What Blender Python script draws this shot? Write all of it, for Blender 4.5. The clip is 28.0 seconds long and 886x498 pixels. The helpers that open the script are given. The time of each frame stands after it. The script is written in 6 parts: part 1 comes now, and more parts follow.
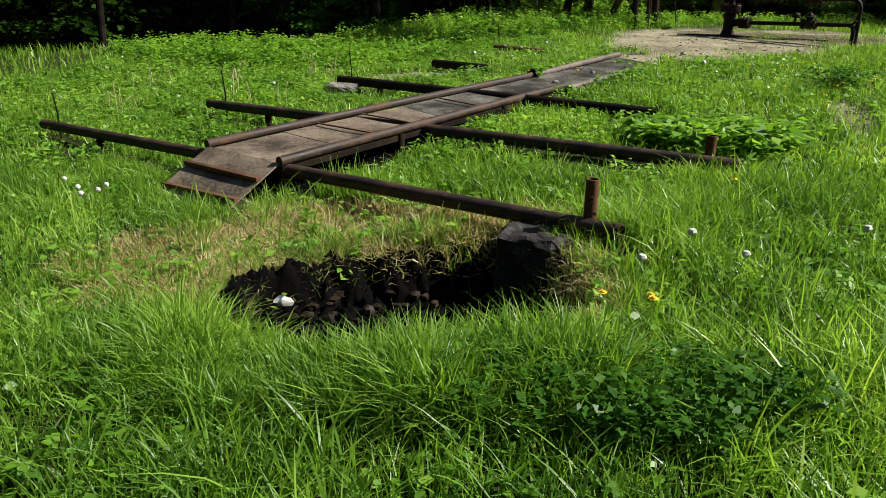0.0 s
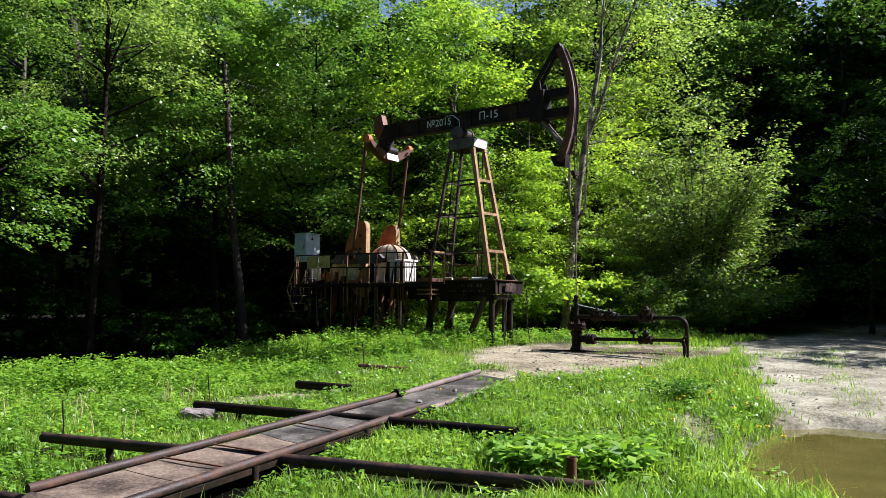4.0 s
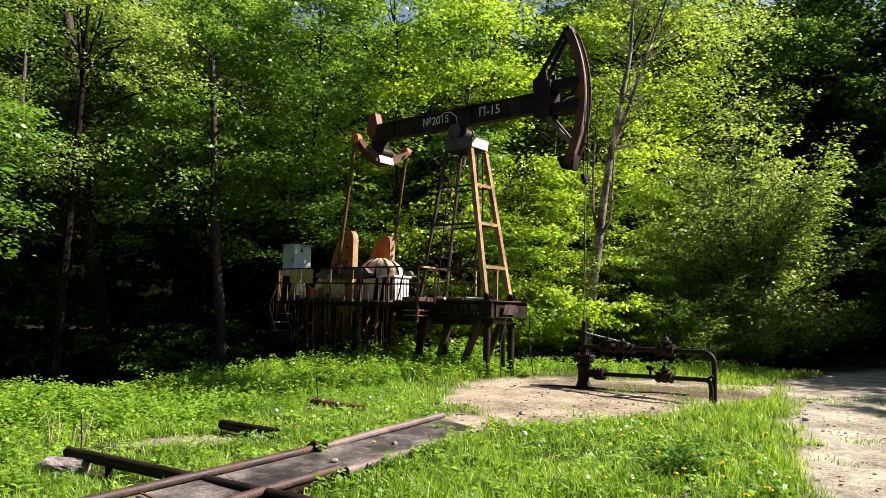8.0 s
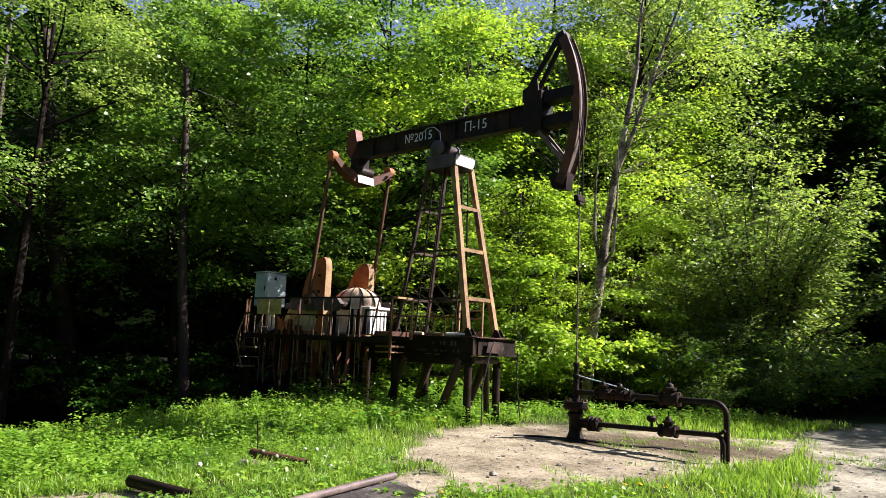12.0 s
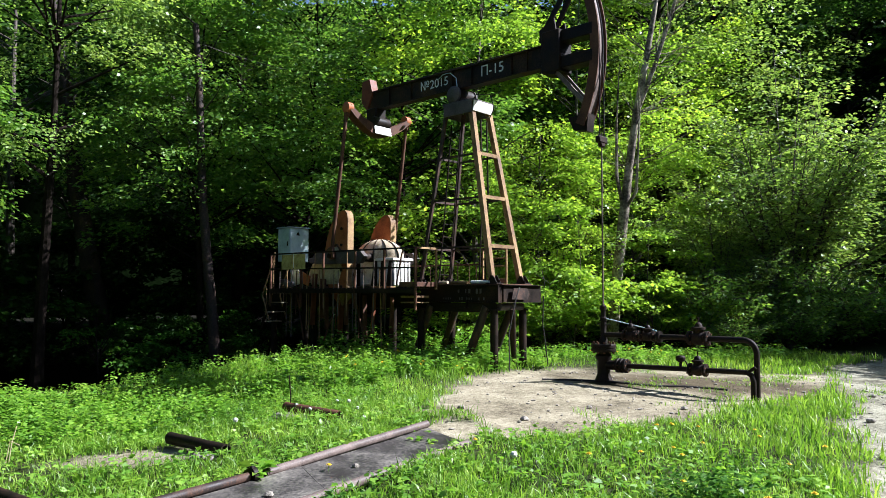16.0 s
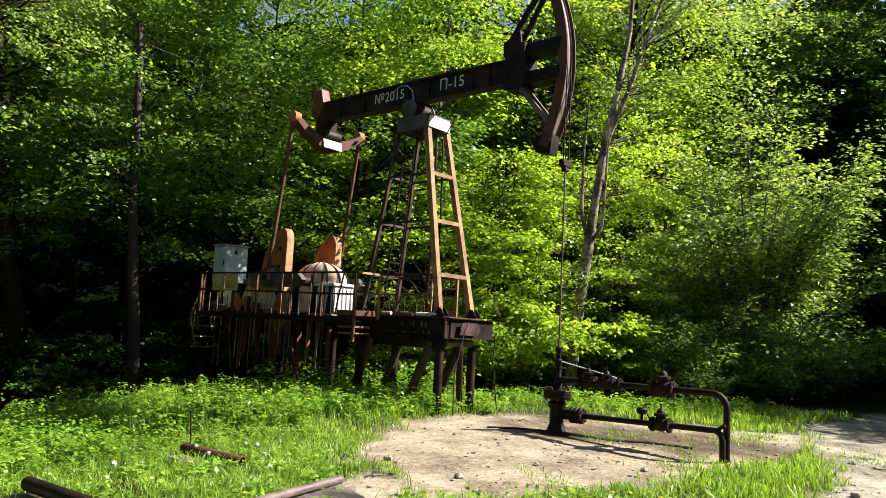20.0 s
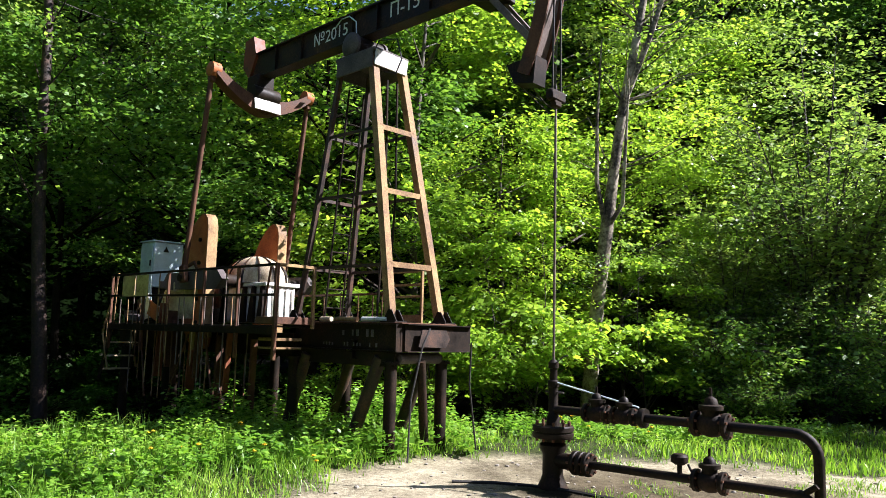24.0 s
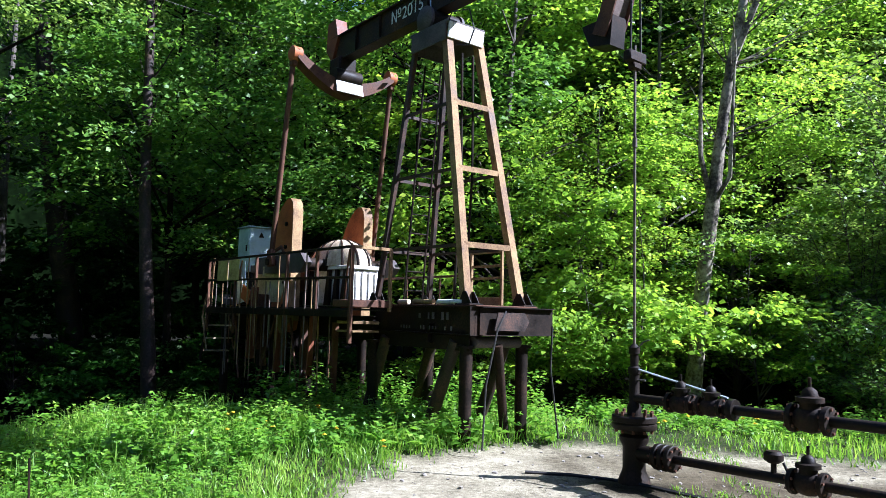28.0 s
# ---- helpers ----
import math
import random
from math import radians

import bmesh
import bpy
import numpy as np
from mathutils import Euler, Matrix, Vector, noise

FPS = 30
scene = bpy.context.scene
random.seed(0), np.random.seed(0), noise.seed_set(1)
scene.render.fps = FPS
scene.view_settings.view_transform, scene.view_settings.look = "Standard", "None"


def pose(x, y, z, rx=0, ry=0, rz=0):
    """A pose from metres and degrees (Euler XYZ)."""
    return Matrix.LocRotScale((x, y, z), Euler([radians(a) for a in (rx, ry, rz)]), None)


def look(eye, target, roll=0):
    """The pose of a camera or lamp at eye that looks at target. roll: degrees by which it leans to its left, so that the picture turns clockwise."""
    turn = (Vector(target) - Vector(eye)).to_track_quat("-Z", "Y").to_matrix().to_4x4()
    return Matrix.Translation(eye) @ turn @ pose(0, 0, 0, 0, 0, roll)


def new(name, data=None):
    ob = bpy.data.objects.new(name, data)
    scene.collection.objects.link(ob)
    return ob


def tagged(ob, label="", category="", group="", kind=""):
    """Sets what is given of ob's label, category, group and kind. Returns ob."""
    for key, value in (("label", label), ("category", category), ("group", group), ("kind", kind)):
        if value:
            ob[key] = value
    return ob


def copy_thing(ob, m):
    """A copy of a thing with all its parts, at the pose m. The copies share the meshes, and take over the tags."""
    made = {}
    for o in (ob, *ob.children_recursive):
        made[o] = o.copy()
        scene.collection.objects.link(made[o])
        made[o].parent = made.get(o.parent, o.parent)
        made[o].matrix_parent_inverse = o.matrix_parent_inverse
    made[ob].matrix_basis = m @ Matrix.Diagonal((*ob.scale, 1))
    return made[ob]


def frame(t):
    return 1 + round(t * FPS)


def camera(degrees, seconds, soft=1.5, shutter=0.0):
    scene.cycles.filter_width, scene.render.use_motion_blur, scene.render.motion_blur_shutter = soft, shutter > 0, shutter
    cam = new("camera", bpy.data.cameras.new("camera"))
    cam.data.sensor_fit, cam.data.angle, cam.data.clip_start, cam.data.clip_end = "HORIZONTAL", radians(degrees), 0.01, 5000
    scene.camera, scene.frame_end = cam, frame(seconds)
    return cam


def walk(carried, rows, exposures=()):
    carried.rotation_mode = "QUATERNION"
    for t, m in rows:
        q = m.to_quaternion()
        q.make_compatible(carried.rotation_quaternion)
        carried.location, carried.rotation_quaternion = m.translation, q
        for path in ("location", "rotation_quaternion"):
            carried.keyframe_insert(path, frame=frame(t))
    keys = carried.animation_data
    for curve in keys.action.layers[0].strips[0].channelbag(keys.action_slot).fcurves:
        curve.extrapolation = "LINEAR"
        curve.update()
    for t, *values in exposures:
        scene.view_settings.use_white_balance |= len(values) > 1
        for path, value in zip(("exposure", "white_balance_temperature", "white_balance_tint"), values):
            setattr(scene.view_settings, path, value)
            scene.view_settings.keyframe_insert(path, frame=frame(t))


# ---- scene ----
cam = camera(62.5, 28.0, soft=0.45)
SIZE = 0.70  # the plan below is drawn larger; this brings it to true metres
PATH = [
    (0, (1.948, -1.023, 1.315), (1.616, 0.823, 0.621), 0.6),
    (0.5, (1.94, -1.006, 1.308), (1.585, 0.815, 0.56), 0.5),
    (1, (1.98, -0.958, 1.332), (1.665, 0.908, 0.686), 0.9),
    (1.5, (1.995, -0.957, 1.358), (1.757, 0.973, 0.891), 1.0),
    (2, (1.999, -0.994, 1.408), (1.837, 0.977, 1.11), 0.9),
    (2.5, (2.014, -0.977, 1.41), (1.904, 1.012, 1.236), 0.9),
    (3, (2.003, -0.979, 1.432), (1.935, 1.019, 1.428), 0.9),
    (3.5, (2.047, -0.984, 1.475), (2.03, 1.014, 1.553), 0.6),
    (4, (2.065, -0.881, 1.48), (2.05, 1.114, 1.612), 0.3),
    (4.5, (2.283, -0.685, 1.464), (2.321, 1.307, 1.639), 1.1),
    (6.5, (3.132, 0.832, 1.525), (3.071, 2.822, 1.718), 1.6),
    (7, (3.407, 1.278, 1.538), (3.389, 3.269, 1.733), 0.2),
    (7.5, (3.599, 1.765, 1.584), (3.502, 3.75, 1.811), 1.4),
    (8, (3.788, 2.214, 1.673), (3.623, 4.2, 1.847), 1.5),
    (8.5, (3.963, 2.734, 1.744), (3.836, 4.722, 1.923), 1.1),
    (9, (4.217, 3.101, 1.722), (4.025, 5.079, 1.94), 3.1),
    (9.5, (4.305, 3.502, 1.762), (4.156, 5.488, 1.952), 3.7),
    (10, (4.262, 3.908, 1.697), (4.146, 5.894, 1.906), 3.3),
    (10.5, (4.526, 4.179, 1.757), (4.348, 6.156, 2.005), 3.5),
    (11, (4.589, 4.302, 1.794), (4.332, 6.27, 2.043), 3.6),
    (11.5, (4.56, 4.386, 1.754), (4.353, 6.357, 2.021), 2.5),
    (13.5, (4.378, 4.464, 1.797), (4.127, 6.437, 2.004), 2.5),
    (14, (4.432, 4.479, 1.783), (4.079, 6.442, 1.933), 2.2),
    (14.5, (4.411, 4.496, 1.785), (4.042, 6.457, 1.908), 1.4),
    (15, (4.433, 4.519, 1.771), (4.079, 6.485, 1.872), 1.1),
    (15.5, (4.409, 4.519, 1.782), (4.075, 6.488, 1.88), 0.6),
    (16, (4.438, 4.513, 1.798), (4.178, 6.492, 1.92), 0.2),
    (16.5, (4.447, 4.51, 1.803), (4.175, 6.488, 1.931), 0.6),
    (17, (4.456, 4.508, 1.802), (4.181, 6.483, 1.963), 0.5),
    (17.5, (4.483, 4.513, 1.808), (4.211, 6.485, 1.994), 0.6),
    (18, (4.494, 4.555, 1.794), (4.2, 6.525, 1.972), 1.0),
    (18.5, (4.597, 4.746, 1.769), (4.353, 6.726, 1.917), 1.5),
    (19, (4.504, 5.259, 1.754), (4.377, 7.249, 1.914), 1.7),
    (19.5, (4.531, 5.762, 1.676), (4.325, 7.739, 1.891), 1.9),
    (20, (4.712, 6.206, 1.79), (4.539, 8.187, 2.006), 3.0),
    (20.5, (4.669, 6.85, 1.832), (4.635, 8.843, 1.994), 2.0),
    (21, (4.78, 7.282, 1.761), (4.7, 9.265, 2.007), 1.6),
    (21.5, (4.91, 7.708, 1.739), (4.923, 9.695, 1.953), 2.3),
    (23.5, (5.552, 10.397, 1.615), (5.488, 12.377, 1.885), 0.5),
    (24, (5.62, 10.716, 1.865), (5.354, 12.684, 2.098), 1.5),
    (24.5, (5.679, 10.976, 1.845), (5.218, 12.884, 2.226), 4.1),
    (25, (5.685, 11.068, 1.849), (5.259, 12.97, 2.294), 4.0),
    (25.5, (5.689, 11.049, 1.844), (5.248, 12.948, 2.292), 4.0),
    (26, (5.684, 11.069, 1.849), (5.229, 12.967, 2.286), 3.4),
    (26.5, (5.692, 11.029, 1.841), (5.216, 12.937, 2.206), 3.6),
    (27, (5.689, 11.019, 1.842), (5.306, 12.973, 2.03), 3.5),
    (27.5, (5.94, 11.223, 1.852), (5.392, 13.144, 1.95), 1.5),
    (28, (6.133, 11.318, 1.863), (5.556, 13.224, 2.045), 1.5),
]
walk(cam, [(t, look(Vector(eye) * SIZE, Vector(target) * SIZE, roll)) for t, eye, target, roll in PATH],
     [(0.0, 0.88, 6300, 8), (1.4, 0.90, 6200, 9), (2.2, 1.03, 6100, 12), (3.0, 1.28, 5800, 21), (4.5, 1.5, 5800, 21), (6.5, 1.6, 6600, 28), (11.5, 1.65, 6300, 27), (14.0, 1.65, 5500, 18), (16.0, 1.65, 5500, 17), (17.0, 1.65, 6500, 26), (20.0, 1.75, 6450, 24), (21.5, 1.88, 6200, 20), (23.8, 1.9, 5800, 20), (26.0, 2.0, 5700, 26), (28.0, 1.9, 5000, 20)])

# ---- world and light ----
SUN_AZ, SUN_EL = 10.0, 42.0
world = bpy.data.worlds.new("world")
scene.world = world
world.use_nodes = True
wn = world.node_tree
sky = wn.nodes.new("ShaderNodeTexSky")
sky.sky_type, sky.sun_disc = "NISHITA", False
sky.sun_elevation, sky.sun_rotation = radians(SUN_EL), radians(90 - SUN_AZ)
wn.links.new(sky.outputs[0], wn.nodes["Background"].inputs[0])
wn.nodes["Background"].inputs[1].default_value = 0.05
sun_data = bpy.data.lights.new("sun", "SUN")
sun_data.energy, sun_data.angle, sun_data.color = 5.0, radians(0.5), (1.0, 0.95, 0.86)
sun = new("sun", sun_data)
sun_way = Vector((math.cos(radians(SUN_AZ)) * math.cos(radians(SUN_EL)), math.sin(radians(SUN_AZ)) * math.cos(radians(SUN_EL)), math.sin(radians(SUN_EL))))
sun.matrix_world = look(sun_way * 40, (0, 0, 0))


# ---- materials ----
def ramp(nt, fac, stops):
    r = nt.nodes.new("ShaderNodeValToRGB")
    while len(r.color_ramp.elements) < len(stops):
        r.color_ramp.elements.new(0.5)
    for e, (p, c) in zip(r.color_ramp.elements, stops):
        e.position, e.color = p, (*c, 1)
    nt.links.new(fac, r.inputs[0])
    return r.outputs[0]


def noise_out(nt, scale, detail=5.0, rough=0.6, vec=None):
    n = nt.nodes.new("ShaderNodeTexNoise")
    n.inputs["Scale"].default_value, n.inputs["Detail"].default_value, n.inputs["Roughness"].default_value = scale / SIZE, detail, rough
    if vec is not None:
        nt.links.new(vec, n.inputs["Vector"])
    return n.outputs["Fac"]


def math_node(nt, op, a, b):
    n = nt.nodes.new("ShaderNodeMath")
    n.operation = op
    for i, v in enumerate((a, b)):
        if isinstance(v, (int, float)):
            n.inputs[i].default_value = v
        else:
            nt.links.new(v, n.inputs[i])
    return n.outputs[0]


def mix_rgb(nt, fac, a, b, blend="MIX"):
    n = nt.nodes.new("ShaderNodeMix")
    n.data_type, n.blend_type = "RGBA", blend
    for i, v in ((0, fac), (6, a), (7, b)):
        if isinstance(v, (int, float)):
            n.inputs[i].default_value = v
        elif isinstance(v, tuple):
            n.inputs[i].default_value = (*v, 1)
        else:
            nt.links.new(v, n.inputs[i])
    return n.outputs[2]


def fresh(name):
    m = bpy.data.materials.new(name)
    m.use_nodes = True
    nt = m.node_tree
    return m, nt, nt.nodes["Principled BSDF"]


def world_place(nt):
    return nt.nodes.new("ShaderNodeNewGeometry").outputs["Position"]


def surface(name, stops, scale=3.0, fine=40.0, rough=(0.6, 0.9), metal=0.0, bump=0.3, mixing=0.35, spec=0.3):
    """A worn surface: broad patches and fine grain in colour, roughness and relief."""
    m, nt, b = fresh(name)
    p = world_place(nt)
    broad, grain = noise_out(nt, scale, 6, 0.65, p), noise_out(nt, fine, 4, 0.6, p)
    f = math_node(nt, "ADD", math_node(nt, "MULTIPLY", broad, 1 - mixing), math_node(nt, "MULTIPLY", grain, mixing))
    nt.links.new(ramp(nt, f, stops), b.inputs["Base Color"])
    mr = nt.nodes.new("ShaderNodeMapRange")
    nt.links.new(broad, mr.inputs[0])
    mr.inputs[1].default_value, mr.inputs[2].default_value, mr.inputs[3].default_value, mr.inputs[4].default_value = 0.3, 0.7, rough[0], rough[1]
    nt.links.new(mr.outputs[0], b.inputs["Roughness"])
    b.inputs["Metallic"].default_value, b.inputs["Specular IOR Level"].default_value = metal, spec
    bp = nt.nodes.new("ShaderNodeBump")
    bp.inputs["Strength"].default_value, bp.inputs["Distance"].default_value = bump, 0.02
    nt.links.new(f, bp.inputs["Height"])
    nt.links.new(bp.outputs[0], b.inputs["Normal"])
    return m


RUST = surface("rusted_steel", [(0.3, (0.018, 0.009, 0.006)), (0.46, (0.07, 0.028, 0.013)), (0.62, (0.13, 0.060, 0.030)), (0.75, (0.07, 0.037, 0.024))], 2.5, 45)
OILY = surface("oil_blackened_steel", [(0.32, (0.004, 0.0035, 0.003)), (0.5, (0.012, 0.008, 0.005)), (0.64, (0.036, 0.020, 0.011)), (0.78, (0.07, 0.036, 0.018))], 2.0, 35, rough=(0.4, 0.8), spec=0.14)
OCHRE = surface("faded_ochre_paint_on_steel", [(0.32, (0.05, 0.025, 0.012)), (0.46, (0.18, 0.105, 0.045)), (0.58, (0.31, 0.205, 0.09)), (0.70, (0.42, 0.295, 0.145)), (0.80, (0.14, 0.07, 0.035))], 2.2, 40)
ORANGE = surface("weathered_orange_paint", [(0.3, (0.06, 0.018, 0.008)), (0.44, (0.26, 0.075, 0.022)), (0.58, (0.40, 0.13, 0.04)), (0.70, (0.48, 0.26, 0.11)), (0.8, (0.18, 0.09, 0.05))], 2.5, 50, rough=(0.5, 0.8))
WHITE = surface("chipped_white_paint", [(0.30, (0.05, 0.035, 0.025)), (0.41, (0.36, 0.33, 0.28)), (0.53, (0.68, 0.66, 0.60)), (0.72, (0.75, 0.73, 0.68)), (0.85, (0.35, 0.3, 0.24))], 4.0, 40, rough=(0.5, 0.8))
CREAM = surface("dirty_cream_paint", [(0.30, (0.05, 0.03, 0.018)), (0.43, (0.34, 0.26, 0.16)), (0.60, (0.58, 0.48, 0.33)), (0.78, (0.28, 0.19, 0.10))], 3.5, 40)
PALEBLUE = surface("pale_grey_blue_paint", [(0.28, (0.2, 0.21, 0.21)), (0.45, (0.42, 0.50, 0.51)), (0.65, (0.54, 0.62, 0.63)), (0.8, (0.26, 0.26, 0.25))], 3.0, 40, rough=(0.45, 0.7))
YELLOW = surface("dirty_yellow_paint", [(0.34, (0.08, 0.05, 0.02)), (0.46, (0.36, 0.26, 0.08)), (0.60, (0.55, 0.44, 0.16)), (0.76, (0.22, 0.14, 0.06))], 6.0, 50)
GREYSTEEL = surface("dull_grey_steel", [(0.3, (0.02, 0.017, 0.015)), (0.48, (0.06, 0.05, 0.046)), (0.62, (0.12, 0.10, 0.092)), (0.8, (0.08, 0.045, 0.03))], 2.0, 50)
PIPE = surface("greyish_rusted_pipe", [(0.28, (0.03, 0.022, 0.018)), (0.46, (0.09, 0.068, 0.056)), (0.62, (0.19, 0.145, 0.12)), (0.78, (0.14, 0.07, 0.04))], 2.5, 60, rough=(0.45, 0.75))
DECK = surface("rusted_walkway_plate", [(0.32, (0.016, 0.012, 0.010)), (0.43, (0.075, 0.055, 0.04)), (0.55, (0.185, 0.14, 0.10)), (0.70, (0.30, 0.24, 0.175))], 1.3, 24, rough=(0.5, 0.85), bump=0.4)
DECKDARK = surface("tar_stained_walkway_plate", [(0.30, (0.008, 0.007, 0.007)), (0.45, (0.03, 0.027, 0.024)), (0.55, (0.10, 0.09, 0.075)), (0.68, (0.25, 0.225, 0.18))], 1.3, 24, rough=(0.3, 0.7), bump=0.4, spec=0.5)
CONCRETE = surface("weathered_concrete", [(0.3, (0.03, 0.027, 0.025)), (0.5, (0.16, 0.14, 0.12)), (0.7, (0.34, 0.31, 0.27))], 5.0, 50, bump=0.9)
DARKRED = surface("dark_red_oxide_paint", [(0.3, (0.03, 0.010, 0.006)), (0.46, (0.13, 0.038, 0.016)), (0.60, (0.20, 0.06, 0.024)), (0.76, (0.12, 0.05, 0.028))], 2.5, 50, rough=(0.5, 0.8))
MARKING = surface("white_stencil_paint", [(0.3, (0.45, 0.44, 0.41)), (0.6, (0.75, 0.74, 0.70))], 20, 90)
BROWNBARK = surface("red_brown_bark", [(0.36, (0.008, 0.006, 0.004)), (0.5, (0.024, 0.015, 0.011)), (0.62, (0.07, 0.042, 0.03)), (0.75, (0.15, 0.10, 0.075))], 3.0, 22, bump=1.0)
BARK = surface("grey_brown_bark", [(0.3, (0.025, 0.02, 0.016)), (0.5, (0.075, 0.062, 0.05)), (0.7, (0.15, 0.13, 0.105))], 4.0, 30, bump=1.0)
STONE = surface("pale_limestone_rubble", [(0.3, (0.13, 0.115, 0.09)), (0.6, (0.30, 0.27, 0.22))], 6, 40, bump=0.8)
STRAW = surface("dry_straw", [(0.3, (0.25, 0.19, 0.09)), (0.6, (0.50, 0.42, 0.25))], 5, 60)
CABLE = surface("dark_wire", [(0.3, (0.01, 0.01, 0.01)), (0.7, (0.04, 0.035, 0.03))], 5, 60)
PETAL = surface("dandelion_yellow", [(0.3, (0.65, 0.42, 0.01)), (0.7, (0.80, 0.60, 0.03))], 30, 200)
FLUFF = surface("white_seed_head", [(0.3, (0.40, 0.40, 0.36)), (0.7, (0.6, 0.6, 0.55))], 30, 200)


def foliage(name, dark, light, tip, through_light=0.5, gloss=0.25, patch=0.35):
    """Leaves that let part of the light through; colour varies leaf by leaf and in broad patches."""
    m, nt, b = fresh(name)
    g = nt.nodes.new("ShaderNodeNewGeometry")
    broad = noise_out(nt, patch, 3, 0.6, g.outputs["Position"])
    f = math_node(nt, "ADD", math_node(nt, "MULTIPLY", g.outputs["Random Per Island"], 0.36), math_node(nt, "MULTIPLY", broad, 0.68))
    col = ramp(nt, f, [(0.2, dark), (0.55, light), (0.85, tip)])
    nt.links.new(col, b.inputs["Base Color"])
    b.inputs["Roughness"].default_value, b.inputs["Specular IOR Level"].default_value = 0.42, gloss
    tr = nt.nodes.new("ShaderNodeBsdfTranslucent")
    bright = mix_rgb(nt, 1.0, col, (1.45, 1.45, 0.8), "MULTIPLY")
    nt.links.new(bright, tr.inputs["Color"])
    mx = nt.nodes.new("ShaderNodeMixShader")
    mx.inputs[0].default_value = through_light
    nt.links.new(b.outputs[0], mx.inputs[1])
    nt.links.new(tr.outputs[0], mx.inputs[2])
    nt.links.new(mx.outputs[0], nt.nodes["Material Output"].inputs[0])
    return m


GRASS = foliage("grass_blades", (0.035, 0.10, 0.008), (0.165, 0.31, 0.026), (0.41, 0.54, 0.095), 0.44, 0.5, 0.6)
WEED = foliage("broad_weed_leaves", (0.045, 0.13, 0.012), (0.16, 0.32, 0.026), (0.34, 0.49, 0.075), 0.45, 0.45, 0.6)
DRYGRASS = foliage("dry_yellow_grass", (0.22, 0.175, 0.06), (0.44, 0.37, 0.17), (0.64, 0.56, 0.32), 0.3, 0.2, 0.7)
LEAF = foliage("spring_maple_leaves", (0.07, 0.145, 0.018), (0.24, 0.385, 0.034), (0.46, 0.58, 0.055), 0.5, 0.3, 0.25)
LEAFDEEP = foliage("green_maple_leaves", (0.036, 0.10, 0.014), (0.125, 0.245, 0.035), (0.28, 0.41, 0.06), 0.45, 0.35, 0.25)
LEAFPALE = foliage("pale_young_leaves", (0.065, 0.13, 0.028), (0.20, 0.31, 0.065), (0.39, 0.48, 0.13), 0.45, 0.35, 0.3)
# deep green leaves, darkened further to carry shade in their colour
DOCK = foliage("deep_green_shaded_leaves", (0.015, 0.055, 0.005), (0.045, 0.125, 0.011), (0.11, 0.23, 0.03), 0.4, 0.15, 0.8)
# dimmer leaf copy: the shade on the far maples is in the colour
LEAFDIM = foliage("shade_dimmed_leaves", (0.03, 0.08, 0.012), (0.095, 0.19, 0.03), (0.21, 0.32, 0.07), 0.45, 0.25, 0.3)
# leaf copy with the deep shade of the wood put into its colour
LEAFDARK = foliage("shade_darkened_leaves", (0.012, 0.034, 0.005), (0.026, 0.064, 0.008), (0.05, 0.105, 0.014), 0.35, 0.08, 0.2)
OILSTONE = surface("oil_soaked_concrete", [(0.35, (0.006, 0.005, 0.005)), (0.55, (0.03, 0.026, 0.022)), (0.68, (0.16, 0.14, 0.12)), (0.8, (0.28, 0.25, 0.22))], 5.0, 40, bump=0.9)
# the backdrop wall's colour is the wood's shade, painted near black
BACKDROP = surface("painted_forest_shade", [(0.3, (0.0008, 0.0015, 0.0006)), (0.5, (0.0025, 0.005, 0.0015)), (0.66, (0.006, 0.013, 0.003)), (0.8, (0.013, 0.028, 0.006))], 0.5, 4.0, bump=0.5, spec=0.0)
RUSTPIPE = surface("brown_rusted_pipe", [(0.34, (0.008, 0.006, 0.005)), (0.48, (0.028, 0.018, 0.013)), (0.62, (0.085, 0.042, 0.024)), (0.78, (0.15, 0.075, 0.04))], 3.0, 50, rough=(0.45, 0.8))
BEAM = surface("oily_brown_beam_paint", [(0.32, (0.005, 0.004, 0.003)), (0.48, (0.014, 0.010, 0.007)), (0.60, (0.05, 0.028, 0.014)), (0.72, (0.12, 0.07, 0.025)), (0.85, (0.05, 0.03, 0.02))], 1.3, 30, rough=(0.4, 0.8), spec=0.14)
# bark copy darkened to carry the shade on trunks under the trees
DARKBARK = surface("shade_darkened_bark", [(0.3, (0.004, 0.003, 0.0025)), (0.5, (0.012, 0.009, 0.007)), (0.7, (0.035, 0.027, 0.021))], 4.0, 30, bump=1.0, spec=0.04)
TRUNKBARK = surface("brown_grey_birch_bark", [(0.40, (0.02, 0.015, 0.011)), (0.48, (0.10, 0.08, 0.055)), (0.55, (0.26, 0.225, 0.16)), (0.7, (0.42, 0.385, 0.30))], 1.8, 14, bump=0.8)


